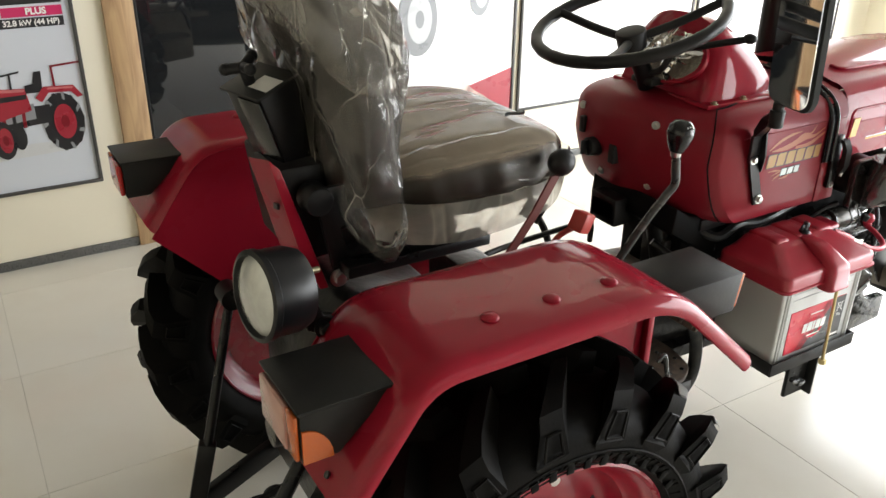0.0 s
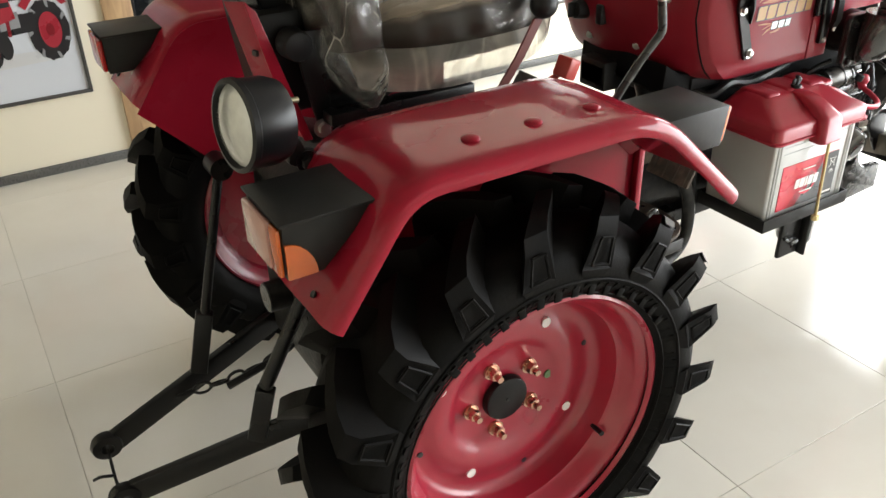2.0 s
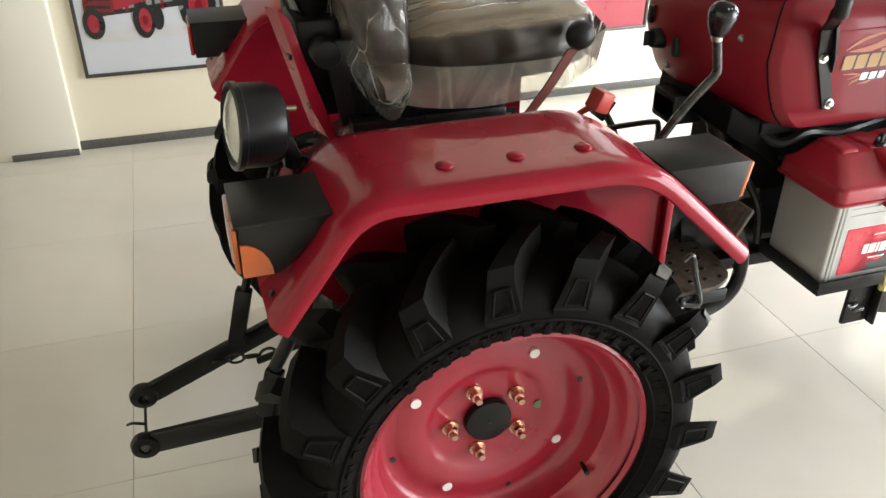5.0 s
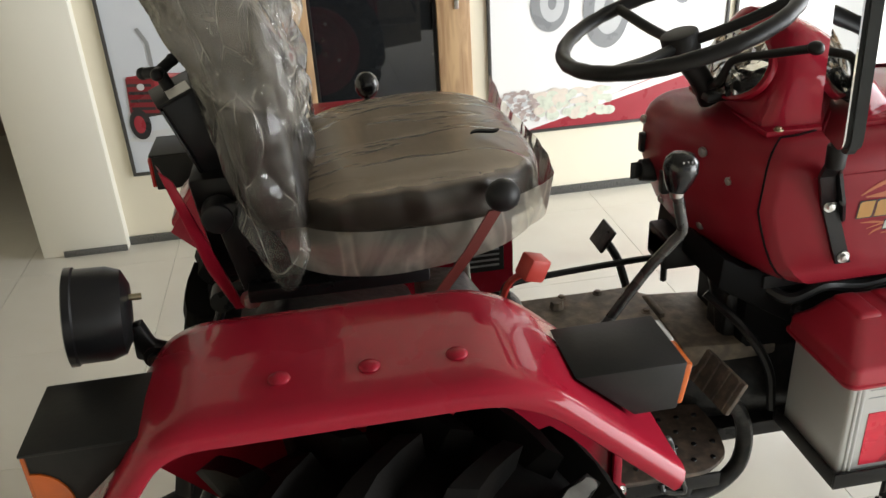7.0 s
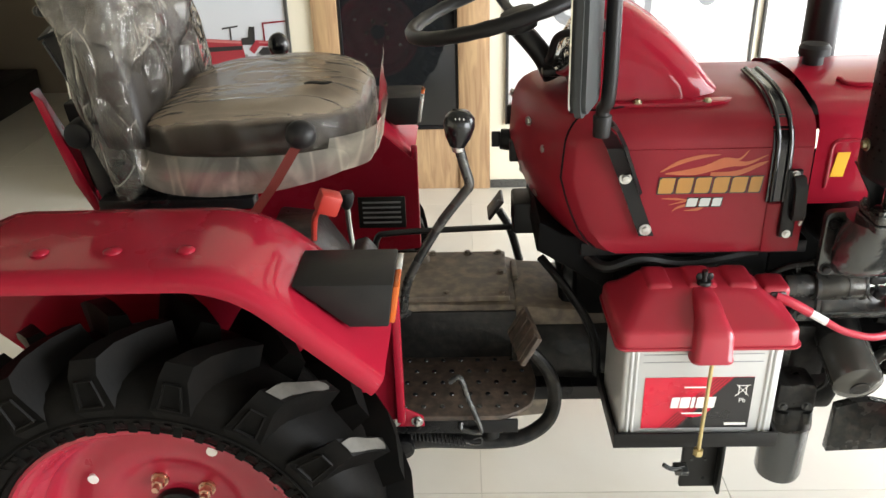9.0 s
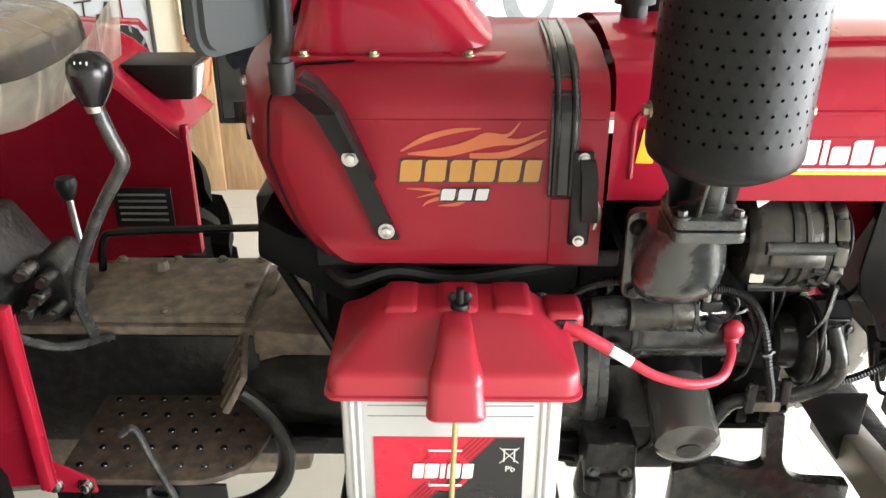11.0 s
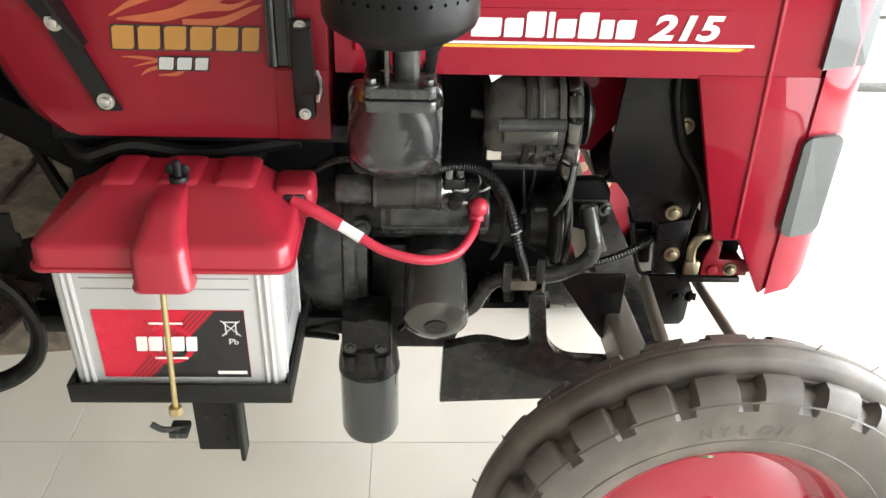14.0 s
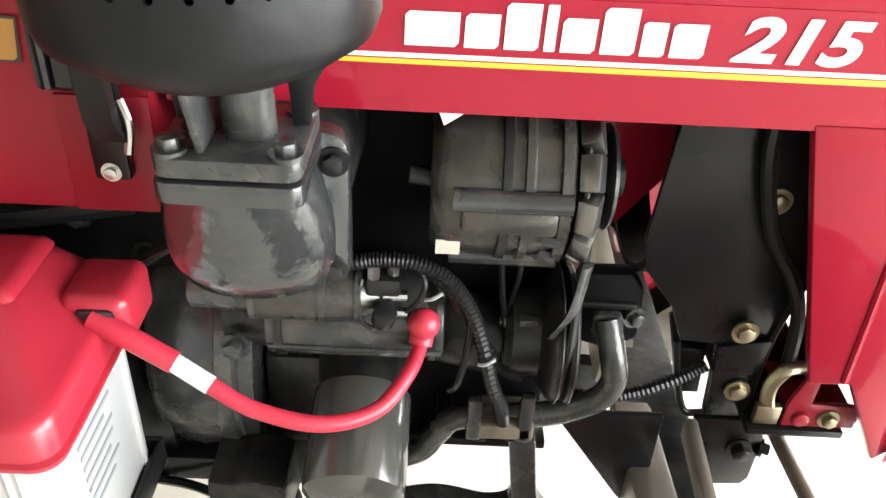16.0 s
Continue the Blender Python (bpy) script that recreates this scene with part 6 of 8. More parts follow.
for i in range(4):
    part("pad_rib", placed(box(-0.028, 0.028, -0.0035, 0.0035, 0.004, 0.008, 0.001), Matrix.Translation((1.962, 1.662, 0.622)) @ Matrix.Rotation(radians(-62), 4, "Y") @ Matrix.Rotation(radians(12), 4, "X") @ Matrix.Translation((0, -0.036 + 0.024 * i, 0))), RUSTY_STEP, ped)
part("pedal_pivot", cyl((1.752, 1.600, 0.430), (1.752, 1.68, 0.430), 0.020, 0.020, 20, bevel=0.003), BLACK, ped)
coil = []
for i in range(14 * 8 + 1):
    t = i / (14 * 8)
    a = 2 * math.pi * i / 8
    coil.append((1.765 + 0.095 * t, 1.606 + 0.0075 * math.cos(a), 0.460 - 0.018 * t + 0.0075 * math.sin(a)))
part("return_spring", tube(coil, 0.0016, 5, smooth=False), IRON_DARK, ped, "dark coil return spring")
part("spring_hook", tube([(1.86, 1.606, 0.442), (1.875, 1.606, 0.436), (1.888, 1.606, 0.440), (1.886, 1.606, 0.452), (1.874, 1.606, 0.448)], 0.002, 6), IRON, ped)
part("step_handle", tube([(1.835, 1.592, 0.578), (1.853, 1.592, 0.586), (1.866, 1.592, 0.545), (1.886, 1.592, 0.484), (1.880, 1.592, 0.474), (1.855, 1.596, 0.478), (1.852, 1.60, 0.49)], 0.0048, 8), IRON, tractor, "bent steel rod handle")
part("guard_rail", tube([(1.68, 1.955, 0.60), (1.69, 1.96, 0.665), (1.72, 1.965, 0.675), (1.85, 1.985, 0.672), (1.99, 2.00, 0.668), (2.015, 2.005, 0.655), (2.02, 2.01, 0.61)], 0.0065, 8), BLACK, tractor, "thin black guard rail")
bp = part("brake_pedal", tube([(1.985, 2.10, 0.54), (1.965, 2.11, 0.61), (1.94, 2.115, 0.655)], 0.009, 8), IRON_DARK, tractor, "black brake pedal")
part("pedal_pad", placed(box(-0.026, 0.026, -0.034, 0.034, -0.004, 0.004, 0.003), Matrix.Translation((1.932, 2.115, 0.668)) @ Matrix.Rotation(radians(-55), 4, "Y")), IRON_DARK, bp)
# the shade below the dash is put into this part's colour
part("dash_shelf", prism([(1.985, 0.745), (2.12, 0.66), (2.12, 0.762), (2.03, 0.775), (1.99, 0.80)], "y", 1.735, 1.985, 0.006), VOID, tractor, "linkage under the dash, shade put into its colour")
part("bell_top", prism([(1.955, 0.57), (2.13, 0.57), (2.13, 0.600), (1.955, 0.6145)], "y", 1.775, 1.965, 0.008), DUSTY_IRON, gb, "dusty bell housing top")
part("column_shaft", tube([(2.02, 1.84, 0.78), (2.05, 1.83, 0.68), (2.06, 1.82, 0.60)], 0.022, 12), IRON_DARK, tractor)
part("relay_box", box(1.955, 2.03, 1.87, 1.95, 0.712, 0.775, 0.006), BLACK_PLASTIC, tractor, "black electrical box under the dash")
part("relay_box_lid", box(1.955, 1.965, 1.875, 1.945, 0.722, 0.765, 0.003), BLACK_PLASTIC, tractor)
part("steering_box", box(2.04, 2.085, 1.80, 1.87, 0.58, 0.69, 0.008), IRON_DARK, tractor, "dark green steering box")
part("loom", tube([(2.06, 1.76, 0.74), (2.10, 1.72, 0.72), (2.16, 1.72, 0.735), (2.24, 1.73, 0.72), (2.36, 1.74, 0.735)], 0.010, 8), HOSE, tractor, "black cable loom")
part("loom", tube([(2.0, 1.80, 0.70), (2.05, 1.75, 0.65), (2.09, 1.73, 0.58), (2.10, 1.72, 0.50)], 0.008, 8), HOSE, tractor, "black cable loom")
part("frame_rail", box(1.96, 2.46, 1.725, 1.765, 0.44, 0.47, 0.004), BLACK, tractor, "black chassis rail")
part("tank_bearer", box(2.06, 2.44, 1.73, 1.99, 0.735, 0.760, 0.004), BLACK_PLASTIC, tractor, "black tank bearer")

# three-point linkage
def link(a, b, w, t, name, label):
    a, b = Vector(a), Vector(b)
    d = (b - a).normalized()
    m = Matrix.Translation((a + b) / 2) @ d.to_track_quat("X", "Z").to_matrix().to_4x4()
    L = (b - a).length / 2
    return part(name, placed(box(-L, L, -t, t, -w, w, 0.003), m), BLACK, tractor, label)


for y0, y1, z0, nm in ((1.795, 1.655, 0.232, 0), (1.926, 2.00, 0.246, 1)):
    end = Vector((0.862, y0, z0))
    lk = link((0.878, y0, z0 + 0.004), (1.30, y1, 0.375), 0.022, 0.008, "lower_link", "black steel lower link arm")
    part("link_eye", lathe([(0.012, -0.012), (0.026, -0.010), (0.029, 0.0), (0.026, 0.010), (0.012, 0.012), (0.010, 0.0)], end, (0.05, 1, 0.1), 28, closed=True), BLACK, lk, "link ball eye")
    if nm == 0:
        part("link_ball", ball(end, 0.0135), IRON, lk)
rodf = part("lift_rod", tube([(1.185, 2.050, 0.676), (1.085, 1.945, 0.44)], 0.009, 10, smooth=False), BLACK, tractor, "long black lift rod")
part("rod_fork", link((1.085, 1.945, 0.445), (1.055, 1.955, 0.315), 0.016, 0.011, "lift_fork", "black lift fork").data and cyl((1.183, 2.025, 0.678), (1.183, 2.07, 0.678), 0.022, seg=20), BLACK, rodf)
rodn = part("lift_rod", tube([(1.215, 1.68, 0.64), (1.110, 1.706, 0.425)], 0.0125, 12, smooth=False), BLACK, tractor, "stout black lift rod")
link((1.110, 1.706, 0.42), (1.085, 1.722, 0.31), 0.016, 0.011, "lift_fork", "black lift fork")
part("lift_arm", tube([(1.34, 2.0, 0.70), (1.26, 2.05, 0.70), (1.183, 2.05, 0.676)], 0.016, 10), BLACK, tractor, "black hydraulic lift arm")
part("lift_arm", tube([(1.34, 1.72, 0.70), (1.27, 1.69, 0.69), (1.215, 1.68, 0.655)], 0.016, 10), BLACK, tractor, "black hydraulic lift arm")
part("pto_guard", cyl((1.18, 1.86, 0.49), (1.26, 1.86, 0.49), 0.028, 0.03, 24), IRON_DARK, tractor, "grey capped power take-off shaft")
part("cap_face", cyl((1.178, 1.86, 0.49), (1.181, 1.86, 0.49), 0.027, seg=24), IRON, tractor)
ch = None
cpts = [Vector((1.02, 1.935, 0.290)), Vector((1.10, 1.91, 0.305)), Vector((1.19, 1.88, 0.34)), Vector((1.26, 1.85, 0.40))]
for i in range(9):
    t = i / 8 * 2.999
    k = int(t)
    p = cpts[k].lerp(cpts[k + 1], t - k)
    d = (cpts[k + 1] - cpts[k]).normalized()
    n = Vector((0, 0.5, 1)).normalized() if i % 2 else Vector((0, 1, -0.4)).normalized()
    loop = [p + d * 0.017 * math.cos(a) + n * 0.009 * math.sin(a) for a in [2 * math.pi * q / 12 for q in range(13)]]
    ch = tube(loop, 0.0032, 6, smooth=False)
    part("chain_link", ch, BLACK, tractor)
part("turnbuckle", tube([(1.09, 1.893, 0.304), (1.20, 1.876, 0.345)], 0.0075, 8, smooth=False), BLACK, tractor, "black check-chain turnbuckle")
part("tie_string", tube([(0.862, 1.926, 0.236), (0.858, 1.87, 0.205), (0.862, 1.805, 0.224)], 0.003, 6), HOSE, tractor, "black tie string")
part("tie_string", tube([(0.860, 1.88, 0.210), (0.836, 1.88, 0.219), (0.824, 1.89, 0.209)], 0.003, 6), HOSE, tractor)

# battery tray on the chassis
tray = part("battery_tray", box(2.102, 2.358, 1.537, 1.708, 0.485, 0.494, 0.002), GREY_BOX, tractor, "grey sheet-steel battery tray")
for a, b, c, d in ((2.099, 2.360, 1.534, 1.539), (2.099, 2.360, 1.707, 1.712), (2.099, 2.104, 1.539, 1.707), (2.355, 2.360, 1.539, 1.707)):
    part("tray_lip", box(a, b, c, d, 0.485, 0.513, 0.0015), GREY_BOX, tray)
part("tray_arm", box(2.20, 2.24, 1.66, 1.80, 0.455, 0.487, 0.004), BLACK, tray)
cb = part("cable_bracket", box(2.226, 2.290, 1.575, 1.585, 0.365, 0.487, 0.003), GREY_BOX, tray, "grey perforated bracket")
part("bracket_tab", box(2.284, 2.290, 1.555, 1.576, 0.365, 0.487, 0.002), GREY_BOX, cb)
for x, z in ((2.242, 0.465), (2.265, 0.465), (2.242, 0.425), (2.265, 0.425), (2.265, 0.385)):
    part("bracket_hole", cyl((x, 1.5755, z), (x, 1.5735, z), 0.0028, seg=8), P_BLACK, cb)
part("clamp_clip", box(2.205, 2.228, 1.535, 1.56, 0.425, 0.434, 0.002), IRON, tray)
part("clamp_clip", tube([(2.185, 1.54, 0.445), (2.20, 1.54, 0.436), (2.225, 1.55, 0.430)], 0.004, 8), IRON, tray)

# battery, lifted out of its tray as one thing
bat = root("battery", (2.23, 1.612, 0.494), "silver-cased vehicle battery with red vented cover and label", "battery")
bx0, bx1, by0, by1 = 2.108, 2.352, 1.546, 1.698
case = box(bx0, bx1, by0, by1, 0.496, 0.679, 0.006, 3)
part("case", case, SILVER, bat, "silver plastic battery case")
for x in (bx0 + 0.012, bx0 + 0.020, bx1 - 0.020, bx1 - 0.012):
    part("case_rib", cyl((x, by0 + 0.0005, 0.50), (x, by0 + 0.0005, 0.67), 0.0032, seg=8), SILVER, bat)
for y in (by0 + 0.014, by1 - 0.014):
    part("case_rib", cyl((bx1 - 0.0005, y, 0.50), (bx1 - 0.0005, y, 0.67), 0.0032, seg=8), SILVER, bat)
for z in (0.656, 0.642):
    part("moulded_line", box(bx0 + 0.03, bx1 - 0.03, by0 - 0.0008, by0 + 0.001, z, z + 0.0012), P_GREY, bat)
LX0, LX1, LZ0, LZ1, LY = 2.143, 2.313, 0.517, 0.614, by0 - 0.0012
lab = part("label", box(LX0, LX1, LY, by0 + 0.001, LZ0, LZ1), LABEL_RED, bat, "red and black printed battery label", smooth=False)
def lflat(name, pts, mt, k=1):
    b = bmesh.new()
    b.faces.new([b.verts.new((x, LY - 0.0003 * k, z)) for x, z in pts])
    return part(name, b, mt, lab, smooth=False)


lflat("black_corner", [(2.195, LZ0), (LX1, LZ0), (LX1, LZ1), (2.280, LZ1)], LABEL_BLACK)
for i in range(5):
    o = 0.006 * i
    lflat("slash", [(2.172 + o, LZ0), (2.1745 + o, LZ0), (2.2575 + o, LZ1), (2.255 + o, LZ1)], P_DARKRED, 2)
ringo = [(2.224 + 0.029 * math.cos(radians(a)), 0.567 + 0.029 * math.sin(radians(a))) for a in range(0, 361, 15)]
ringi = [(2.224 + 0.023 * math.cos(radians(a)), 0.567 + 0.023 * math.sin(radians(a))) for a in range(360, -1, -15)]
for i in range(24):
    lflat("label_ring", [ringo[i], ringo[i + 1], ringi[23 - i], ringi[24 - i]], LABEL_RED, 3)
for a, w, up in ((2.186, 0.0125, 1), (2.200, 0.0155, 0), (2.2175, 0.0055, -1), (2.2255, 0.0150, 1), (2.2425, 0.0125, 0)):
    lflat("brand_block", notched(a, a + w, 0.557, 0.578, 0.002, up), LABEL_WHITE, 5)
lflat("fine_print", [(2.205, 0.5950), (2.243, 0.5950), (2.243, 0.5980), (2.205, 0.5980)], LABEL_WHITE, 4)
lflat("fine_print", [(2.205, 0.545), (2.243, 0.545), (2.243, 0.548), (2.205, 0.548)], LABEL_WHITE, 4)
lflat("code_bar", [(2.275, 0.5225), (2.309, 0.5225), (2.309, 0.5275), (2.275, 0.5275)], LABEL_WHITE, 4)
for s in (1, -1):
    lflat("bin_cross", [(2.285, 0.5900 - s * 0.011), (2.2865, 0.5900 - s * 0.011), (2.308, 0.5900 + s * 0.011), (2.3065, 0.5900 + s * 0.011)], LABEL_WHITE, 4)
lflat("bin_icon", [(2.2885, 0.5982), (2.3045, 0.5982), (2.3045, 0.5996), (2.2885, 0.5996)], LABEL_WHITE, 4)
for p in ((2.290, 0.5810), (2.3015, 0.5810)):
    lflat("bin_icon", [(p[0], p[1]), (p[0] + 0.0013, p[1]), (p[0] + 0.0013, p[1] + 0.017), (p[0], p[1] + 0.017)], LABEL_WHITE, 4)
letters("Pb", 2.292, LY - 0.001, 0.5670, 0.0115, LABEL_WHITE, lab, 0.0)
# writing on the end of the case
letters("CAUTION", bx1 + 0.0006, by0 + 0.045, 0.655, 0.0155, P_BLACK, bat, 0.0004, 0.0, 90)
random.seed(7)
for k in range(9):
    z = 0.643 - 0.0105 * k
    part("fine_print", box(bx1 + 0.0003, bx1 + 0.0008, by0 + 0.048, by0 + 0.070 + random.uniform(0.02, 0.045), z, z + 0.0035), P_GREY, bat, smooth=False)
# red cover
def cap_ring(z, front, side, rear, r):
    x0, x1, y0, y1 = 2.092 + side, 2.373 - side, 1.533 + front, 1.710 - rear
    return [(x, y, z) for x, y in rrect((x0 + x1) / 2, (y0 + y1) / 2, x1 - x0, y1 - y0, r, 6)]


cap = loft([cap_ring(*q) for q in ((0.671, 0.0, 0.0, 0.0, 0.016), (0.6725, -0.001, -0.001, -0.001, 0.017), (0.6755, -0.001, -0.001, -0.001, 0.017), (0.677, 0.002, 0.002, 0.002, 0.018), (0.697, 0.003, 0.003, 0.003, 0.018), (0.7015, 0.005, 0.005, 0.005, 0.018), (0.704, 0.0095, 0.0095, 0.008, 0.018), (0.706, 0.016, 0.015, 0.010, 0.018),
                                   (0.7125, 0.034, 0.026, 0.012, 0.020), (0.7275, 0.066, 0.046, 0.016, 0.022), (0.7325, 0.077, 0.054, 0.020, 0.022), (0.7355, 0.088, 0.062, 0.026, 0.020), (0.7362, 0.095, 0.070, 0.034, 0.012))], cap=True)
bcov = part("cover", cap, RED_PLASTIC, bat, "red moulded plastic battery cover", angle=60)
tong = loft([[(x, y, z) for x, y in rrect(2.2355, yc, 0.062 - 2 * o, dy, 0.013, 6)] for yc, dy, z, o in ((1.533, 0.036, 0.6570, -0.0015), (1.533, 0.038, 0.6610, -0.0015), (1.534, 0.036, 0.6630, 0.0), (1.536, 0.036, 0.698, 0.001), (1.539, 0.036, 0.7055, 0.003), (1.546, 0.04, 0.7105, 0.006), (1.566, 0.05, 0.7205, 0.010), (1.588, 0.05, 0.7315, 0.013), (1.604, 0.05, 0.7355, 0.017))])
part("cover_tongue", tong, RED_PLASTIC, bcov, angle=60)
for x, w in ((2.172, 0.034), (2.238, 0.042), (2.300, 0.040)):
    pad = loft([[(px, py, z) for px, py in rrect(x, 1.652, w - 2 * o, 0.066 - 2 * o, 0.007, 4)] for z, o in ((0.732, -0.004), (0.7365, -0.002), (0.7392, 0.002), (0.7400, 0.006))])
    part("cover_rib", pad, RED_PLASTIC, bcov, angle=60)
tw = box(2.340, 2.386, 1.636, 1.690, 0.680, 0.7220, 0.009, 4)
part("terminal_hood", tw, RED_PLASTIC, bcov, "red terminal hood")
part("terminal_slot", box(2.352, 2.378, 1.6335, 1.6385, 0.692, 0.714, 0.004), P_BLACK, bcov)
part("hold_down_rod", cyl((2.2355, 1.522, 0.662), (2.229, 1.512, 0.495), 0.0032, seg=10), BRASS_ROD, bat, "yellow-plated hold-down rod")
part("rod_nut", cyl((2.229, 1.512, 0.500), (2.2285, 1.511, 0.490), 0.008, seg=6), BRASS_ROD, bat)
wn2 = cyl((2.240, 1.622, 0.738), (2.240, 1.622, 0.762), 0.0048, seg=12)
wn2 = cyl((2.240, 1.622, 0.738), (2.240, 1.622, 0.744), 0.0115, 0.0105, 18, wn2, 0.001)
for s in (-1, 1):
    wn2 = ball((2.240 + s * 0.008, 1.622, 0.751), 0.006, 1, 0.45, 1.2, 10, wn2)
part("wing_nut", wn2, BLACK_PLASTIC, bat, "black wing nut")
# cables
hp = [(2.362, 1.636, 0.706), (2.386, 1.630, 0.697), (2.417, 1.625, 0.680), (2.442, 1.618, 0.667), (2.472, 1.612, 0.652), (2.516, 1.612, 0.641), (2.553, 1.630, 0.638), (2.574, 1.663, 0.644), (2.582, 1.690, 0.650), (2.584, 1.698, 0.662)]
cab = root("battery_cable", (2.47, 1.62, 0.64), "thick red battery cable running to the starter motor", "cable")
part("cable", tube(hp, 0.0060, 12), RED_RUBBER, cab)
part("cable_sleeve", tube(hp[:3], 0.0080, 12, 4), RED_RUBBER, cab, "red rubber sleeve")
part("cable_tag", tube([hp[2], hp[3]], 0.0067, 12, smooth=False), LABEL_WHITE, cab, "white paper tag")
part("terminal_boot", ball((2.584, 1.693, 0.668), 0.0125, 1, 1, 1, 16, bm=tube([hp[-2], hp[-1], (2.583, 1.693, 0.668)], 0.0095, 10)), RED_RUBBER, cab, "red rubber terminal boot")

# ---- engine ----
# block coloured near-black for the shade behind the elbow
eng = part("engine_block", prism([(2.40, 0.455), (2.70, 0.465), (2.70, 0.80), (2.66, 0.84), (2.40, 0.84)], "y", 1.785, 1.965, 0.01), VOID, tractor, "engine block, shade put into its near-black colour")
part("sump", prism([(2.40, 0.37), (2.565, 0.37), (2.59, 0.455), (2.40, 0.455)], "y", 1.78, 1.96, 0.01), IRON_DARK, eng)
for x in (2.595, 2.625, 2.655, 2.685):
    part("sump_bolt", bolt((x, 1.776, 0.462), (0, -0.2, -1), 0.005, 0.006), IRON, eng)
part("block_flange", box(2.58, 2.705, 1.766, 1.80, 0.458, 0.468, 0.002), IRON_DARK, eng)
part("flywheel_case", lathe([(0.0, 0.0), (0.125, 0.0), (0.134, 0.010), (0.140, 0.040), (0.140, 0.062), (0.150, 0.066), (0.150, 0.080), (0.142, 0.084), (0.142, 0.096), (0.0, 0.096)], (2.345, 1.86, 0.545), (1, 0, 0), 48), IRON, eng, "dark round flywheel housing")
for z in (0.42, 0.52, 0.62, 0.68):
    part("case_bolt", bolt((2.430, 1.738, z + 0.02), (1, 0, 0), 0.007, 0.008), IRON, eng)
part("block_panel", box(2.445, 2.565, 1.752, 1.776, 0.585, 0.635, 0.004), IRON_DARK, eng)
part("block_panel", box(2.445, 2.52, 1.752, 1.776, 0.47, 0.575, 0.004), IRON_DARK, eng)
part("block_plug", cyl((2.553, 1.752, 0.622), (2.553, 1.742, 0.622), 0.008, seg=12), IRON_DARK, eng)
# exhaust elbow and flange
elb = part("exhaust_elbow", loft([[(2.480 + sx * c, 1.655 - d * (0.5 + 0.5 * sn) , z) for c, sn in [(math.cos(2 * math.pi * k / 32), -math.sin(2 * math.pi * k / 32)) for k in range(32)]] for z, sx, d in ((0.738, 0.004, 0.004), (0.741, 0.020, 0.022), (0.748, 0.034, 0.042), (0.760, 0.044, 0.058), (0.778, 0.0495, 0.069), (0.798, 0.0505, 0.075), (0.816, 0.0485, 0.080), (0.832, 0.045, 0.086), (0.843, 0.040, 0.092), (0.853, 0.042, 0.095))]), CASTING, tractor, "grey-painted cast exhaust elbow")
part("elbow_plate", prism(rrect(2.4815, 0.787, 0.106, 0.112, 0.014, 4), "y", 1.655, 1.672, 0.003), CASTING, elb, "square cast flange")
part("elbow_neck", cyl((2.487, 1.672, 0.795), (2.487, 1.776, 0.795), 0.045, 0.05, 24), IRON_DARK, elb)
for x, z in ((2.441, 0.744), (2.523, 0.743), (2.441, 0.824), (2.525, 0.824)):
    part("flange_bolt", bolt((x, 1.655, z), (0, -1, 0), 0.0068, 0.008), IRON_DARK, elb, "hex flange bolt")
part("top_flange", prism(rrect(2.488, 1.586, 0.074, 0.072, 0.008, 4), "z", 0.852, 0.8645, 0.002), CASTING, elb, "thick rectangular exhaust flange")
part("mating_flange", prism(rrect(2.488, 1.586, 0.073, 0.070, 0.008, 4), "z", 0.8660, 0.877, 0.002), IRON, elb, "upper exhaust flange")
for x, y in ((2.460, 1.560), (2.516, 1.560), (2.460, 1.611), (2.516, 1.611)):
    part("flange_bolt", bolt((x, y, 0.877), (0, 0, 1), 0.0058, 0.008), IRON, elb, "steel hex bolt")
part("pipe_stub", cyl((2.494, 1.585, 0.877), (2.494, 1.575, 0.93), 0.0135, 0.0145, 20, bm=lathe([(0.0142, 0.0), (0.0170, 0.004), (0.0142, 0.008)], (2.494, 1.580, 0.912), (0, 0, 1), 20)), IRON, elb)
# muffler heat shield with real perforations
MC, MR, MZ0, MZ1 = (2.489, 1.556), 0.0735, 0.948, 1.42
def shield():
    bm = bmesh.new()
    n, pitch = 34, 2 * math.pi * MR / 34
    rows = int((MZ1 - MZ0 - 0.02) / (pitch * 1.02))
    def at(a, z, r=MR):
        return (MC[0] + r * math.sin(a), MC[1] - r * math.cos(a), z)
    dz, da, hr = pitch * 1.02, 2 * math.pi / n, 0.0018
    for r in range(rows):
        sh = 0.5 * (r % 2)
        for k in range(n):
            ca, cz = (k + sh) * da, MZ0 + 0.02 + (r + 0.5) * dz
            sq = [bm.verts.new(at(ca + sx * da / 2, cz + sz * dz / 2)) for sx, sz in ((-1, -1), (0, -1), (1, -1), (1, 0), (1, 1), (0, 1), (-1, 1), (-1, 0))]
            ho = [bm.verts.new(at(ca + hr * math.cos(radians(t)) / MR, cz + hr * math.sin(radians(t)))) for t in (225, 270, 315, 0, 45, 90, 135, 180)]
            hi = [bm.verts.new(at(ca + hr * math.cos(radians(t)) / MR, cz + hr * math.sin(radians(t)), MR - 0.002)) for t in (225, 270, 315, 0, 45, 90, 135, 180)]
            for q in range(8):
                w = (q + 1) % 8
                bm.faces.new((sq[q], sq[w], ho[w], ho[q]))
                bm.faces.new((ho[q], ho[w], hi[w], hi[q]))
    return bm, MZ0 + 0.02 + rows * dz


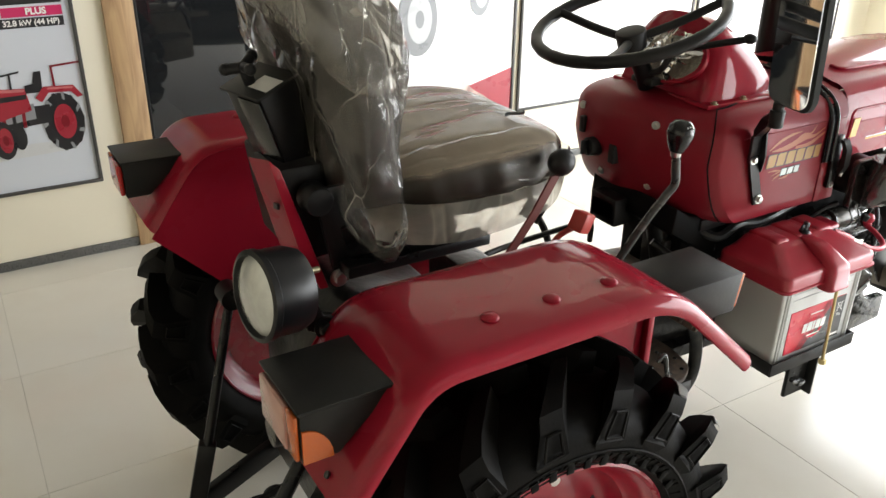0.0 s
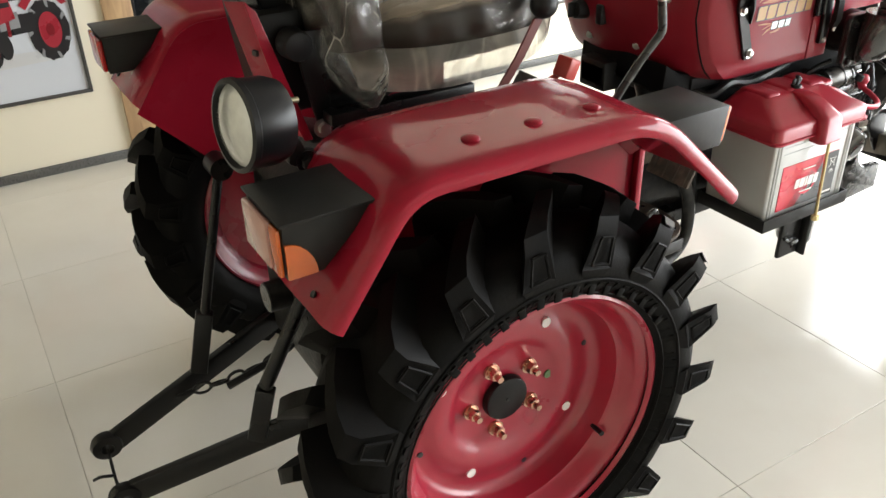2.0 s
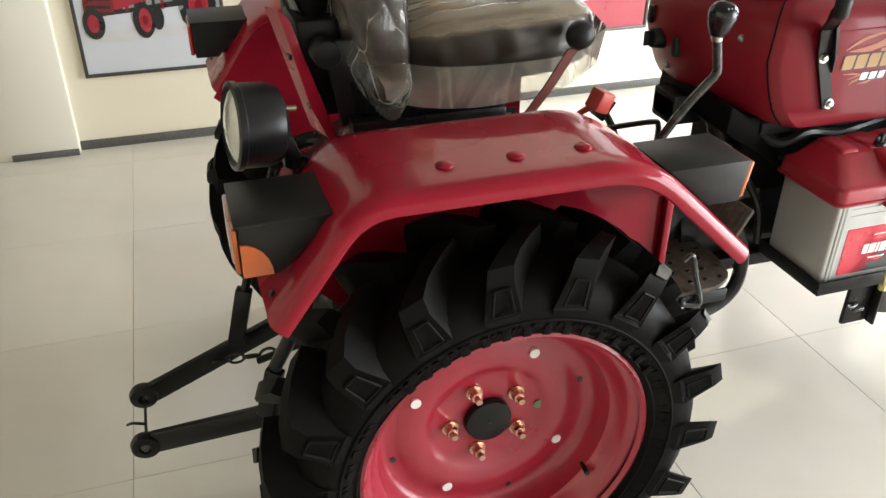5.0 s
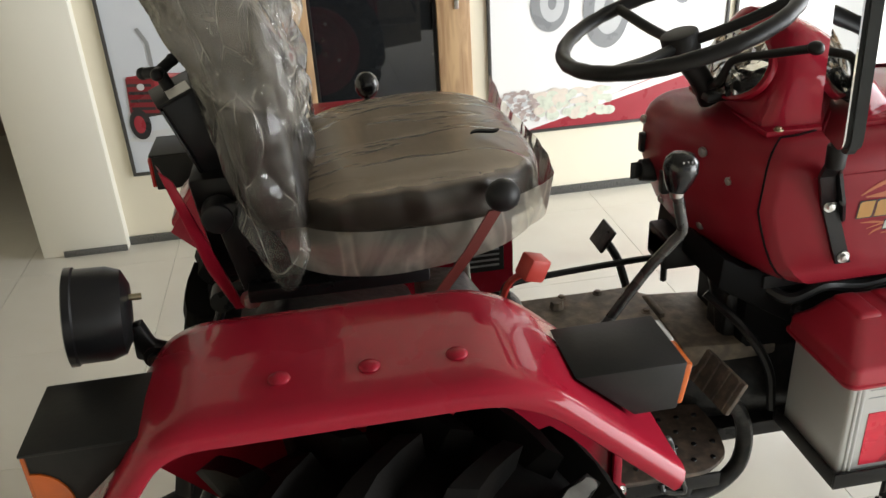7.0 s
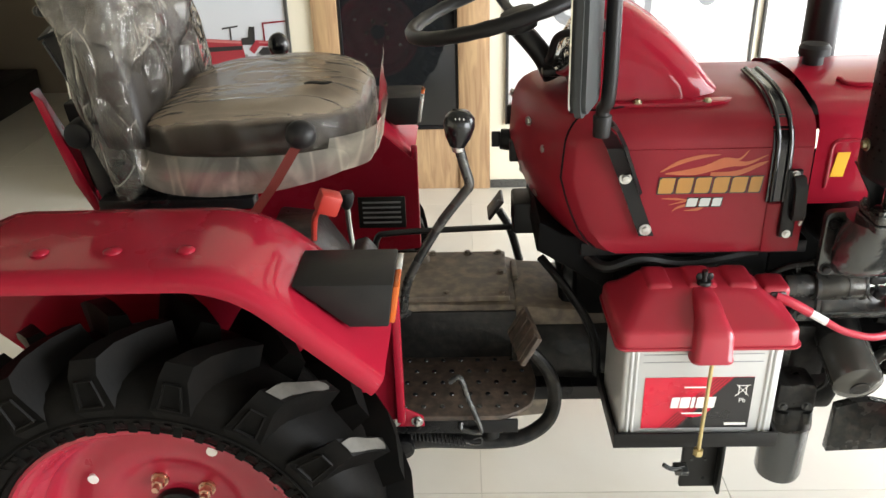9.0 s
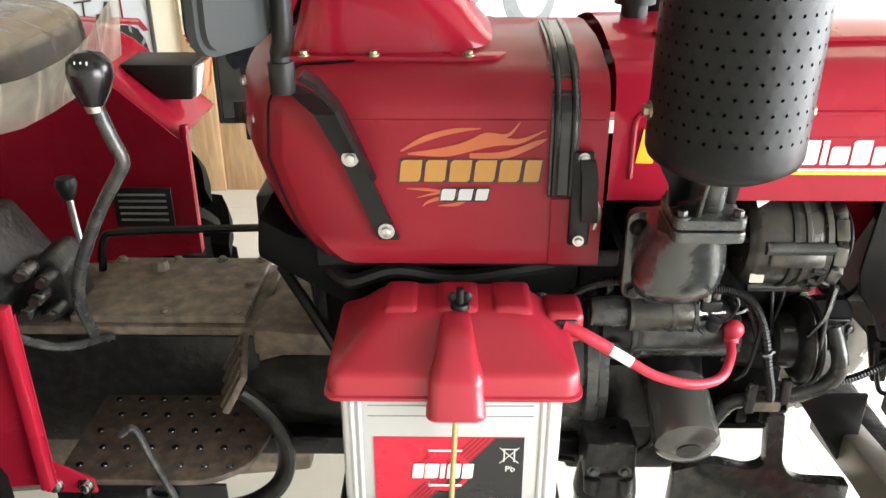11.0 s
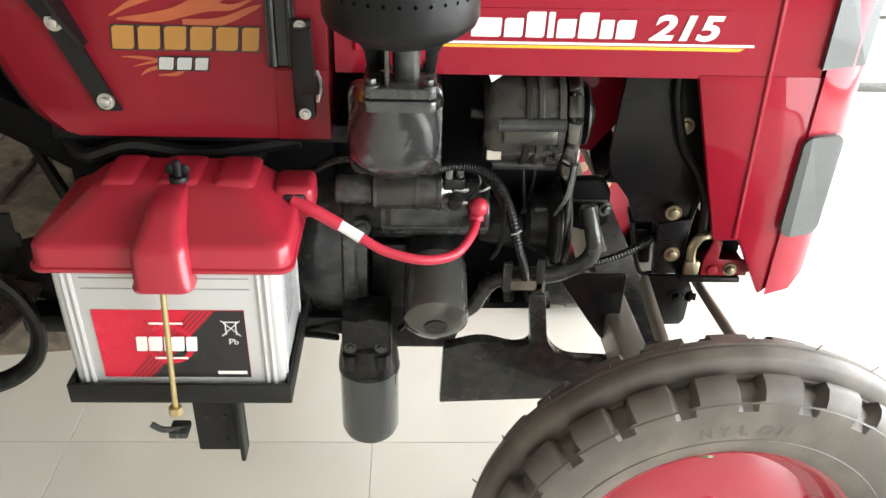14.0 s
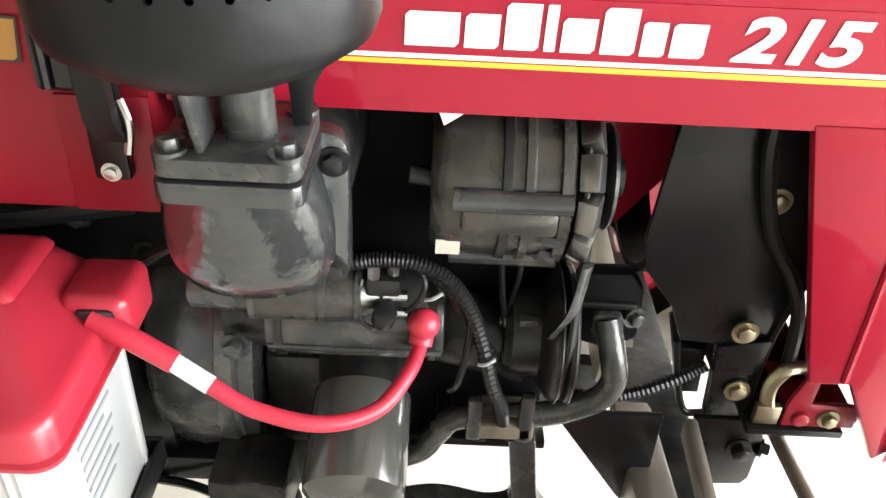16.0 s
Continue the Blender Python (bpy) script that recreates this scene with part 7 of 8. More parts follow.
sb, mtop = shield()
bmesh.ops.remove_doubles(sb, verts=sb.verts, dist=0.00005)
MUFF = mat("matt_black_shield", (0.006, 0.0064, 0.0066), 0.4, var=0.3, bump=0.3, fine=60, dust=(0.014, 0.014, 0.0135), dust_amt=0.3, spec=0.2)
muf = part("muffler", sb, MUFF, tractor, "black perforated cylindrical exhaust heat shield")
part("muffler_core", cyl((MC[0], MC[1], 0.95), (MC[0], MC[1], mtop + 0.05), 0.060, seg=32), VOID, muf)
part("muffler_bowl", lathe([(MR, 0.0205), (MR, 0.004), (MR - 0.003, -0.004), (MR - 0.014, -0.012), (0.045, -0.020), (0.022, -0.024), (0.0, -0.024)], (MC[0], MC[1], MZ0), (0, 0, 1), 48), MUFF, muf, "rounded black shield base")
for s in (-1, 1):
    leg = [(MC[0] + s * 0.066, 0.950), (MC[0] + s * 0.022, 0.932), (MC[0] + s * 0.025, 0.878), (MC[0] + s * 0.034, 0.878), (MC[0] + s * 0.037, 0.900)]
    part("shield_leg", prism(leg, "y", 1.592, 1.597, 0.001), MUFF, muf, "triangular shield bracket")
    part("shield_bolt", bolt((MC[0] + s * MR, MC[1], 0.988), (s, 0, 0), 0.006, 0.007), ZINC, muf, "zinc bolt")
part("shield_gusset", prism([(1.535, 0.932), (1.592, 0.932), (1.592, 0.878), (1.556, 0.878)], "x", 2.4735, 2.4775, 0.001), IRON, muf, "upright grey gusset")
part("shield_web", prism([(2.462, 0.932), (2.478, 0.932), (2.478, 0.878), (2.462, 0.878)], "y", 1.600, 1.604, 0.001), MUFF, muf)
# alternator
AC = (1.742, 0.775)
alt = part("alternator", lathe([(0.0, 0.0), (0.044, 0.0), (0.050, 0.006), (0.0525, 0.012), (0.0525, 0.062), (0.055, 0.063), (0.055, 0.068), (0.0525, 0.070), (0.0515, 0.086), (0.056, 0.087), (0.056, 0.094), (0.046, 0.098), (0.03, 0.10), (0.0, 0.10)], (2.585, AC[0], AC[1]), (1, 0, 0), 44), ALLOY, tractor, "dusty grey-black alternator")
for a in range(200, 400, 22):
    q = radians(a)
    part("cooling_slot", cyl((2.664, AC[0] + 0.0505 * math.cos(q), AC[1] + 0.0505 * math.sin(q)), (2.676, AC[0] + 0.0535 * math.cos(q), AC[1] + 0.0535 * math.sin(q)), 0.005, seg=8), P_BLACK, alt)
part("alternator_foot", box(2.606, 2.672, AC[0] - 0.058, AC[0] - 0.02, AC[1] - 0.012, AC[1] + 0.006, 0.004), ALLOY, alt)
part("alternator_band", lathe([(0.0530, 0.0), (0.0550, 0.001), (0.0550, 0.007), (0.0530, 0.008)], (2.632, AC[0], AC[1]), (1, 0, 0), 44), IRON_DARK, alt)
part("rear_terminal", cyl((2.588, AC[0] - 0.03, AC[1] + 0.01), (2.570, AC[0] - 0.03, AC[1] + 0.012), 0.006, seg=10), IRON_DARK, alt)
part("alternator_fan", lathe([(0.048, 0.0), (0.050, 0.002), (0.048, 0.004), (0.02, 0.004), (0.02, 0.0)], (2.688, AC[0], AC[1]), (1, 0, 0), 40), IRON, alt)
for k in range(12):
    a = 2 * math.pi * k / 12
    b = placed(box(-0.007, 0.007, -0.009, 0.009, -0.011, 0.011, 0.0015), Matrix.Translation((2.6935, AC[0] + 0.046 * math.cos(a), AC[1] + 0.046 * math.sin(a))) @ Matrix.Rotation(a, 4, "X") @ Matrix.Rotation(radians(25), 4, "Z"))
    part("fan_blade", b, STEEL_DULL, alt)
part("alternator_pulley", lathe([(0.0, 0.0), (0.032, 0.0), (0.034, 0.003), (0.024, 0.009), (0.034, 0.015), (0.032, 0.018), (0.012, 0.019), (0.012, 0.027), (0.0, 0.027)], (2.697, AC[0], AC[1]), (1, 0, 0), 32), IRON_DARK, alt)
for a in (60, 170, 250, 310):
    q = radians(a)
    part("alternator_lug", cyl((2.60, AC[0] + 0.054 * math.cos(q), AC[1] + 0.054 * math.sin(q)), (2.68, AC[0] + 0.054 * math.cos(q), AC[1] + 0.054 * math.sin(q)), 0.007, seg=10), IRON, alt)
part("paper_label", box(2.590, 2.607, AC[0] - 0.0468, AC[0] - 0.0455, 0.742, 0.752), PAPER_BEIGE, alt)
part("alternator_brace", tube([(2.70, 1.70, 0.735), (2.695, 1.70, 0.70), (2.685, 1.71, 0.67)], 0.007, 6, flat=0.4), IRON, alt)
alt_c = PLAN @ Vector((2.64, AC[0], AC[1]))
alt.matrix_basis = Matrix.Translation(alt_c) @ Matrix.Diagonal((1.0, 1.16, 1.16, 1)) @ Matrix.Translation(-alt_c)
# starter motor
stt = part("starter_motor", cyl((2.46, 1.735, 0.645), (2.60, 1.735, 0.645), 0.037, 0.037, 32, bevel=0.004), IRON, tractor, "dark starter motor with solenoid")
sol = part("solenoid", cyl((2.452, 1.712, 0.682), (2.535, 1.712, 0.682), 0.0245, 0.0245, 28, bevel=0.003), ALLOY, stt, "grey starter solenoid")
part("solenoid_nose", cyl((2.405, 1.714, 0.682), (2.452, 1.714, 0.682), 0.019, 0.021, 24, bevel=0.003), IRON, stt)
for x in (2.453, 2.505, 2.532):
    part("solenoid_band", cyl((x, 1.712, 0.682), (x + 0.005, 1.712, 0.682), 0.0258, seg=28), IRON, stt)
for x in (2.468, 2.588):
    part("starter_band", cyl((x, 1.735, 0.645), (x + 0.006, 1.735, 0.645), 0.0385, seg=32), IRON_DARK, stt)
part("through_bolt", cyl((2.463, 1.700, 0.634), (2.598, 1.700, 0.634), 0.003, seg=8), IRON, stt)
part("terminal_block", box(2.540, 2.566, 1.694, 1.722, 0.690, 0.706, 0.003), IRON_DARK, stt)
for p in ((2.546, 1.698, 0.706), (2.560, 1.704, 0.706)):
    part("terminal_nut", cyl(p, (p[0], p[1], p[2] + 0.012), 0.005, seg=6), STEEL_DULL, stt)
part("solenoid_cap", cyl((2.535, 1.712, 0.682), (2.550, 1.712, 0.682), 0.021, 0.016, 20), STEEL_DULL, stt)
for p in ((2.553, 1.698, 0.690), (2.553, 1.706, 0.668), (2.548, 1.720, 0.70)):
    part("terminal_stud", cyl(p, (p[0] + 0.018, p[1], p[2]), 0.004, seg=8), STEEL, stt)
part("rubber_cap", cyl((2.553, 1.688, 0.672), (2.556, 1.684, 0.686), 0.009, seg=14, bevel=0.002), HOSE, stt)
part("starter_drive", cyl((2.425, 1.74, 0.645), (2.46, 1.74, 0.645), 0.030, 0.036, 24), IRON_DARK, stt)
part("starter_bolt", bolt((2.437, 1.70, 0.632), (-0.2, -1, 0), 0.008, 0.010), IRON, stt)
# spin-on filter lying towards the side
can = part("oil_filter", lathe([(0.0, 0.0), (0.020, 0.0), (0.034, 0.003), (0.0415, 0.010), (0.0425, 0.018), (0.0425, 0.095), (0.0, 0.095)], (2.533, 1.640, 0.520), (0, 1, 0.36), 40), mat("filter_grey", (0.085, 0.084, 0.075), 0.2, metal=0.35, var=0.12, bump=0.04, dust=(0.10, 0.096, 0.088), dust_amt=0.3, coat=0.3), tractor, "glossy dark grey spin-on oil filter")
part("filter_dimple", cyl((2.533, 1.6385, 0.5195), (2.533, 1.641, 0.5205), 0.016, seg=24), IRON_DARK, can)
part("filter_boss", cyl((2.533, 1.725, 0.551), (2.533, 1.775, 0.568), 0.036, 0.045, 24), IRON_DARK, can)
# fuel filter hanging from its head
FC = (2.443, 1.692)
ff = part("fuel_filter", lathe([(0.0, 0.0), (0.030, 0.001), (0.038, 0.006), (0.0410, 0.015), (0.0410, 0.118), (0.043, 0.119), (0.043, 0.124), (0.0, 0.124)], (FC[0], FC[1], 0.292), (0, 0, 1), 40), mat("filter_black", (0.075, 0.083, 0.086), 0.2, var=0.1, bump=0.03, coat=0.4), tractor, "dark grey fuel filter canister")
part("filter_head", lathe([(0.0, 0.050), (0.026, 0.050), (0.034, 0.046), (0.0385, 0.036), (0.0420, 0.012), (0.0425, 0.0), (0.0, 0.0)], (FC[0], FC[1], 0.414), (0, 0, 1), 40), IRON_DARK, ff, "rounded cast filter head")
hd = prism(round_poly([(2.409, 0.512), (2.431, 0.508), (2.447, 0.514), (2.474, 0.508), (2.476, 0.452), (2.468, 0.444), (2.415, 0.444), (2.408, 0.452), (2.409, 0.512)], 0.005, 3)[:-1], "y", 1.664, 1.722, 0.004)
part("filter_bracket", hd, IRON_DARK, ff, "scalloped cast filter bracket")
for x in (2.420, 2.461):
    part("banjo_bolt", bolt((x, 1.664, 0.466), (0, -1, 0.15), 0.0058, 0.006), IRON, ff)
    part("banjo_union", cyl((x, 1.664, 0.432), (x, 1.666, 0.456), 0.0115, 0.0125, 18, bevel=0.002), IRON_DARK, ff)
for i in range(4):
    part("filter_mark", box(2.431 + 0.007 * i, 2.435 + 0.007 * i, FC[1] - 0.0440, FC[1] - 0.0425, 0.4190, 0.4225), IRON, ff)
part("fuel_pipe", tube([(2.485, 1.70, 0.47), (2.50, 1.69, 0.50), (2.495, 1.70, 0.54)], 0.004, 6), HOSE, ff)
part("fuel_pipe", tube([(2.40, 1.70, 0.455), (2.35, 1.72, 0.445), (2.2, 1.74, 0.44)], 0.0045, 6), HOSE, ff)
# water pump side: pulley, belt, bracket, coolant hose
pul = part("crank_pulley", lathe([(0.0, -0.006), (0.030, -0.006), (0.036, 0.0), (0.038, 0.022), (0.046, 0.026), (0.054, 0.031), (0.0570, 0.034), (0.0575, 0.037), (0.048, 0.041), (0.0575, 0.045), (0.0580, 0.048), (0.054, 0.051), (0.030, 0.052), (0.0, 0.052)], (2.656, 1.748, 0.620), (1, 0, 0), 48), IRON_DARK, tractor, "dark belt pulley with bright rims")
for x in (2.6925, 2.7035):
    part("pulley_edge", lathe([(0.0565, 0.0), (0.0592, 0.0006), (0.0592, 0.0016), (0.0565, 0.0022)], (x, 1.748, 0.620), (1, 0, 0), 48, closed=True), STEEL_DULL, pul, "worn bright rim")
part("drive_belt", tube([(2.6985, 1.702, 0.78), (2.6985, 1.700, 0.70), (2.6985, 1.697, 0.63), (2.6985, 1.711, 0.583), (2.6985, 1.748, 0.566), (2.6985, 1.79, 0.575), (2.6985, 1.79, 0.70)], 0.005, 8, flat=0.6), HOSE, pul, "black fan belt")
for k in range(4):
    a = radians(30 + 90 * k)
    part("pulley_bolt", bolt((2.650, 1.748 + 0.022 * math.cos(a), 0.620 + 0.022 * math.sin(a)), (-1, 0, 0), 0.005, 0.005), IRON, pul)
part("water_pump", cyl((2.60, 1.765, 0.612), (2.655, 1.750, 0.606), 0.034, 0.030, 20, bevel=0.003), IRON_DARK, tractor, "dark water pump body")
pb = part("pump_bracket", prism([(2.709, 0.672), (2.755, 0.674), (2.768, 0.655), (2.770, 0.605), (2.745, 0.590), (2.714, 0.600)], "y", 1.762, 1.782, 0.006), VOID, tractor, "black pump housing")
part("pump_bolt", bolt((2.762, 1.762, 0.630), (0.4, -1, 0), 0.007, 0.008), IRON, pb)
part("pump_rib", box(2.712, 2.762, 1.757, 1.764, 0.640, 0.646, 0.002), IRON_DARK, pb)
pipe = part("coolant_pipe", tube([(2.735, 1.745, 0.640), (2.742, 1.730, 0.612), (2.746, 1.728, 0.586), (2.735, 1.728, 0.564), (2.705, 1.73, 0.546), (2.670, 1.73, 0.539), (2.618, 1.733, 0.531), (2.600, 1.736, 0.508), (2.586, 1.74, 0.480), (2.560, 1.75, 0.455)], 0.0112, 14), IRON, tractor, "dark glossy grey coolant pipe")
part("pipe_flange", prism(rrect(2.736, 0.634, 0.026, 0.022, 0.006, 3), "y", 1.742, 1.750, 0.001), IRON, pipe)
part("hose_clamp", box(2.634, 2.682, 1.708, 1.748, 0.530, 0.546, 0.003), DUSTY_IRON, tractor, "rough dusty pipe clamp")
for x, z in ((2.630, 0.574), (2.674, 0.580)):
    part("clamp_ear", box(x - 0.006, x + 0.006, 1.708, 1.718, 0.528, z, 0.002), IRON, tractor)
for x in (2.606, 2.640, 2.672):
    part("sump_lug", box(x - 0.008, x + 0.008, 1.752, 1.79, 0.478, 0.512, 0.004), IRON_DARK, tractor)
for pts, r in (([(2.505, 1.715, 0.70), (2.531, 1.70, 0.717), (2.553, 1.698, 0.722), (2.577, 1.698, 0.720), (2.599, 1.70, 0.707), (2.616, 1.70, 0.684), (2.629, 1.70, 0.650), (2.640, 1.70, 0.605), (2.650, 1.705, 0.574), (2.655, 1.712, 0.548)], 0.0056),
               ([(2.590, 1.702, 0.712), (2.605, 1.70, 0.70), (2.619, 1.70, 0.677), (2.619, 1.70, 0.642), (2.614, 1.705, 0.600), (2.608, 1.72, 0.575)], 0.0030),
               ([(2.575, 1.708, 0.715), (2.604, 1.706, 0.690), (2.622, 1.708, 0.650), (2.640, 1.725, 0.614), (2.652, 1.726, 0.597), (2.666, 1.73, 0.584)], 0.0048),
               ([(2.44, 1.69, 0.738), (2.40, 1.70, 0.725), (2.36, 1.72, 0.69), (2.33, 1.74, 0.66)], 0.0050),
               ([(2.537, 1.698, 0.704), (2.534, 1.690, 0.688), (2.538, 1.688, 0.672), (2.545, 1.690, 0.664)], 0.0020),
               ([(2.580, 1.698, 0.716), (2.584, 1.692, 0.704), (2.578, 1.690, 0.690), (2.570, 1.692, 0.680)], 0.0020),
               ([(2.640, 1.74, 0.72), (2.645, 1.735, 0.67), (2.650, 1.735, 0.64)], 0.0028),
               ([(2.655, 1.745, 0.73), (2.658, 1.74, 0.69), (2.652, 1.74, 0.65)], 0.0022),
               ([(2.700, 1.748, 0.553), (2.744, 1.742, 0.555), (2.775, 1.742, 0.563), (2.806, 1.745, 0.577), (2.83, 1.75, 0.59)], 0.0052)):
    base = smooth_path(pts, 16)
    rad = [r * (1.0 + (0.16 if (i % 2) else -0.05)) for i in range(len(base))] if r > 0.0045 else None
    part("wire_conduit", tube(base, r, 8, radii=rad, smooth=False), HOSE, tractor, "black corrugated wiring conduit")
for x, z in ((2.590, 0.690), (2.634, 0.628)):
    part("cable_tie", tube([(x - 0.006, 1.694, z), (x, 1.692, z + 0.003), (x + 0.007, 1.695, z + 0.006)], 0.0016, 6), P_GREY, tractor)
part("connector", box(2.660, 2.676, 1.722, 1.736, 0.640, 0.652, 0.002), IRON, tractor, "small dark grey connector")
part("hood_tag", prism([(2.588, 0.838), (2.606, 0.838), (2.592, 0.828)], "y", 1.704, 1.7055), LABEL_WHITE, tractor, "folded white paper tag")
# hydraulic plugs beside the gearbox
hb = part("control_valve", prism([(1.648, 0.62), (1.702, 0.62), (1.699, 0.69), (1.682, 0.712), (1.658, 0.705)], "y", 1.80, 1.88, 0.006), IRON_DARK, tractor, "grey hydraulic control valve")
for k, (x, z) in enumerate(((1.664, 0.732), (1.690, 0.722), (1.676, 0.695), (1.692, 0.672), (1.657, 0.672))):
    part("valve_plug", cyl((x, 1.79, z - 0.03), (x + 0.004, 1.752, z - 0.024), 0.012 - 0.0016 * (k % 3), 0.0095, 12, bevel=0.002), IRON_DARK if k % 2 else IRON, hb)
    part("plug_hex", cyl((x + 0.004, 1.752, z - 0.024), (x + 0.005, 1.744, z - 0.023), 0.007, seg=6), STEEL_DULL, hb)
# added red stand-in for the far bonnet side, and radiator shroud
part("far_hood_stand_in", prism([(2.672, 0.846), (2.80, 0.846), (2.80, 0.79), (2.778, 0.735), (2.745, 0.69), (2.70, 0.70), (2.672, 0.74)], "y", 1.815, 1.823, 0.002), RED, tractor, "added red sheet standing in for the far bonnet inside")
# added block that fills the gap below the tank with painted shade
part("clutch_shade_filler", prism([(2.06, 0.585), (2.40, 0.585), (2.40, 0.742), (2.12, 0.742), (2.06, 0.70)], "y", 1.775, 1.955, 0.012), VOID, tractor, "added dark filler over the clutch, standing in for shade")
for k in range(6):
    part("linkage_nut", bolt((2.10 + 0.05 * k, 1.775, 0.70 - 0.035 * (k % 2)), (0, -1, 0), 0.008, 0.012), IRON, tractor)
shr = part("radiator_side", prism([(2.762, 0.842), (2.895, 0.842), (2.889, 0.70), (2.876, 0.63), (2.873, 0.538), (2.837, 0.538), (2.831, 0.618), (2.800, 0.620), (2.786, 0.655), (2.760, 0.688), (2.753, 0.72)], "y", 1.745, 1.752, 0.002), BLACK, tractor, "black bolted radiator side plate")
part("plate_pocket", prism([(2.796, 0.625), (2.834, 0.625), (2.840, 0.536), (2.820, 0.536)], "y", 1.772, 1.780, 0.002), BLACK, shr)
part("pocket_rim", tube([(2.797, 1.745, 0.620), (2.806, 1.748, 0.580), (2.820, 1.748, 0.538), (2.838, 1.745, 0.538)], 0.0035, 6), BLACK, shr)
part("pocket_rib", box(2.806, 2.824, 1.757, 1.772, 0.597, 0.601, 0.001), BLACK, shr)
part("shroud_ring", lathe([(0.112, 0.0), (0.105, 0.0), (0.105, 0.035), (0.112, 0.035)], (2.765, 1.86, 0.745), (1, 0, 0), 48, closed=True), VOID, shr, "black fan shroud ring")
part("radiator", box(2.838, 2.868, 1.756, 1.97, 0.575, 0.845, 0.004), BLACK_PLASTIC, tractor, "dark radiator")
part("plate_edge", tube([(2.873, 1.745, 0.540), (2.876, 1.745, 0.63), (2.889, 1.745, 0.70), (2.894, 1.745, 0.84)], 0.0035, 6), BLACK, shr)
part("plate_step", prism([(2.831, 0.618), (2.875, 0.628), (2.872, 0.539), (2.837, 0.539)], "y", 1.740, 1.7455, 0.002), BLACK, shr)
for x, z in ((2.843, 0.761), (2.848, 0.639), (2.857, 0.574)):
    part("plate_bolt", bolt((x, 1.742 if z > 0.7 else 1.737, z), (0, -1, 0), 0.0075, 0.006), ZINC, shr, "yellow zinc bolt with washer")
part("plate_cable", tube([(2.822, 1.735, 0.845), (2.824, 1.733, 0.80), (2.842, 1.733, 0.74), (2.868, 1.732, 0.70), (2.885, 1.735, 0.66), (2.894, 1.74, 0.605)], 0.006, 8), HOSE, tractor, "black cable")
tow = part("front_bracket", prism([(2.897, 0.549), (2.960, 0.549), (2.960, 0.574), (2.917, 0.575), (2.918, 0.602), (2.907, 0.608), (2.897, 0.574)], "y", 1.722, 1.727, 0.001), RED_SATIN, tractor, "red front bracket")
part("bracket_flange", box(2.905, 2.965, 1.727, 1.80, 0.551, 0.555, 0.001), RED_SATIN, tow)
# near-black sheet that paints in the shaded recess behind the bracket
part("bracket_recess_shade", prism([(2.908, 0.556), (2.965, 0.556), (2.965, 0.625), (2.912, 0.625)], "y", 1.775, 1.781, 0.001), VOID, tow)
part("front_cross_plate", box(2.868, 2.952, 1.718, 1.99, 0.5395, 0.5475, 0.002), BLACK, tow, "black front cross plate")
part("bracket_bolt", bolt((2.935, 1.722, 0.560), (0, -1, 0), 0.0065, 0.007), ZINC, tow)
part("bracket_boss", cyl((2.911, 1.723, 0.559), (2.911, 1.718, 0.559), 0.0085, 0.007, 16, bevel=0.001), RED_SATIN, tow)
part("tow_hook", tube([(2.905, 1.735, 0.606), (2.891, 1.732, 0.605), (2.881, 1.730, 0.590), (2.881, 1.728, 0.572), (2.887, 1.727, 0.560)], 0.0065, 10, flat=0.7), ZINC, tow, "yellow-plated hook")
part("hook_plate", box(2.872, 2.894, 1.722, 1.730, 0.549, 0.570, 0.002), ZINC, tow)
low = part("lower_bracket", prism([(2.828, 0.537), (2.885, 0.537), (2.896, 0.516), (2.895, 0.462), (2.889, 0.453), (2.858, 0.452), (2.843, 0.497), (2.846, 0.507), (2.836, 0.512)], "y", 1.738, 1.745, 0.001), BLACK, tractor, "black lower axle bracket")
part("bracket_bolt", bolt((2.876, 1.738, 0.503), (0, -1, 0), 0.008, 0.012), IRON_DARK, low)
part("bracket_bolt", bolt((2.897, 1.740, 0.502), (1, -0.4, 0), 0.006, 0.008), IRON_DARK, low)

# front axle and wheels
FX, FZ, FR = 2.852, 0.363, 0.283
axl = part("front_axle", prism([(2.795, 0.40), (2.855, 0.40), (2.86, 0.46), (2.79, 0.46)], "y", 1.60, 2.12, 0.006), IRON_DARK, tractor, "dark front axle beam")
def sloped(a, b, wx, wz):
    a, b = Vector(a), Vector(b)
    m = Matrix.Translation((a + b) / 2) @ (b - a).to_track_quat("Z", "X").to_matrix().to_4x4()
    L = (b - a).length / 2
    return placed(box(-wx, wx, -wz, wz, -L, L, 0.004), m)


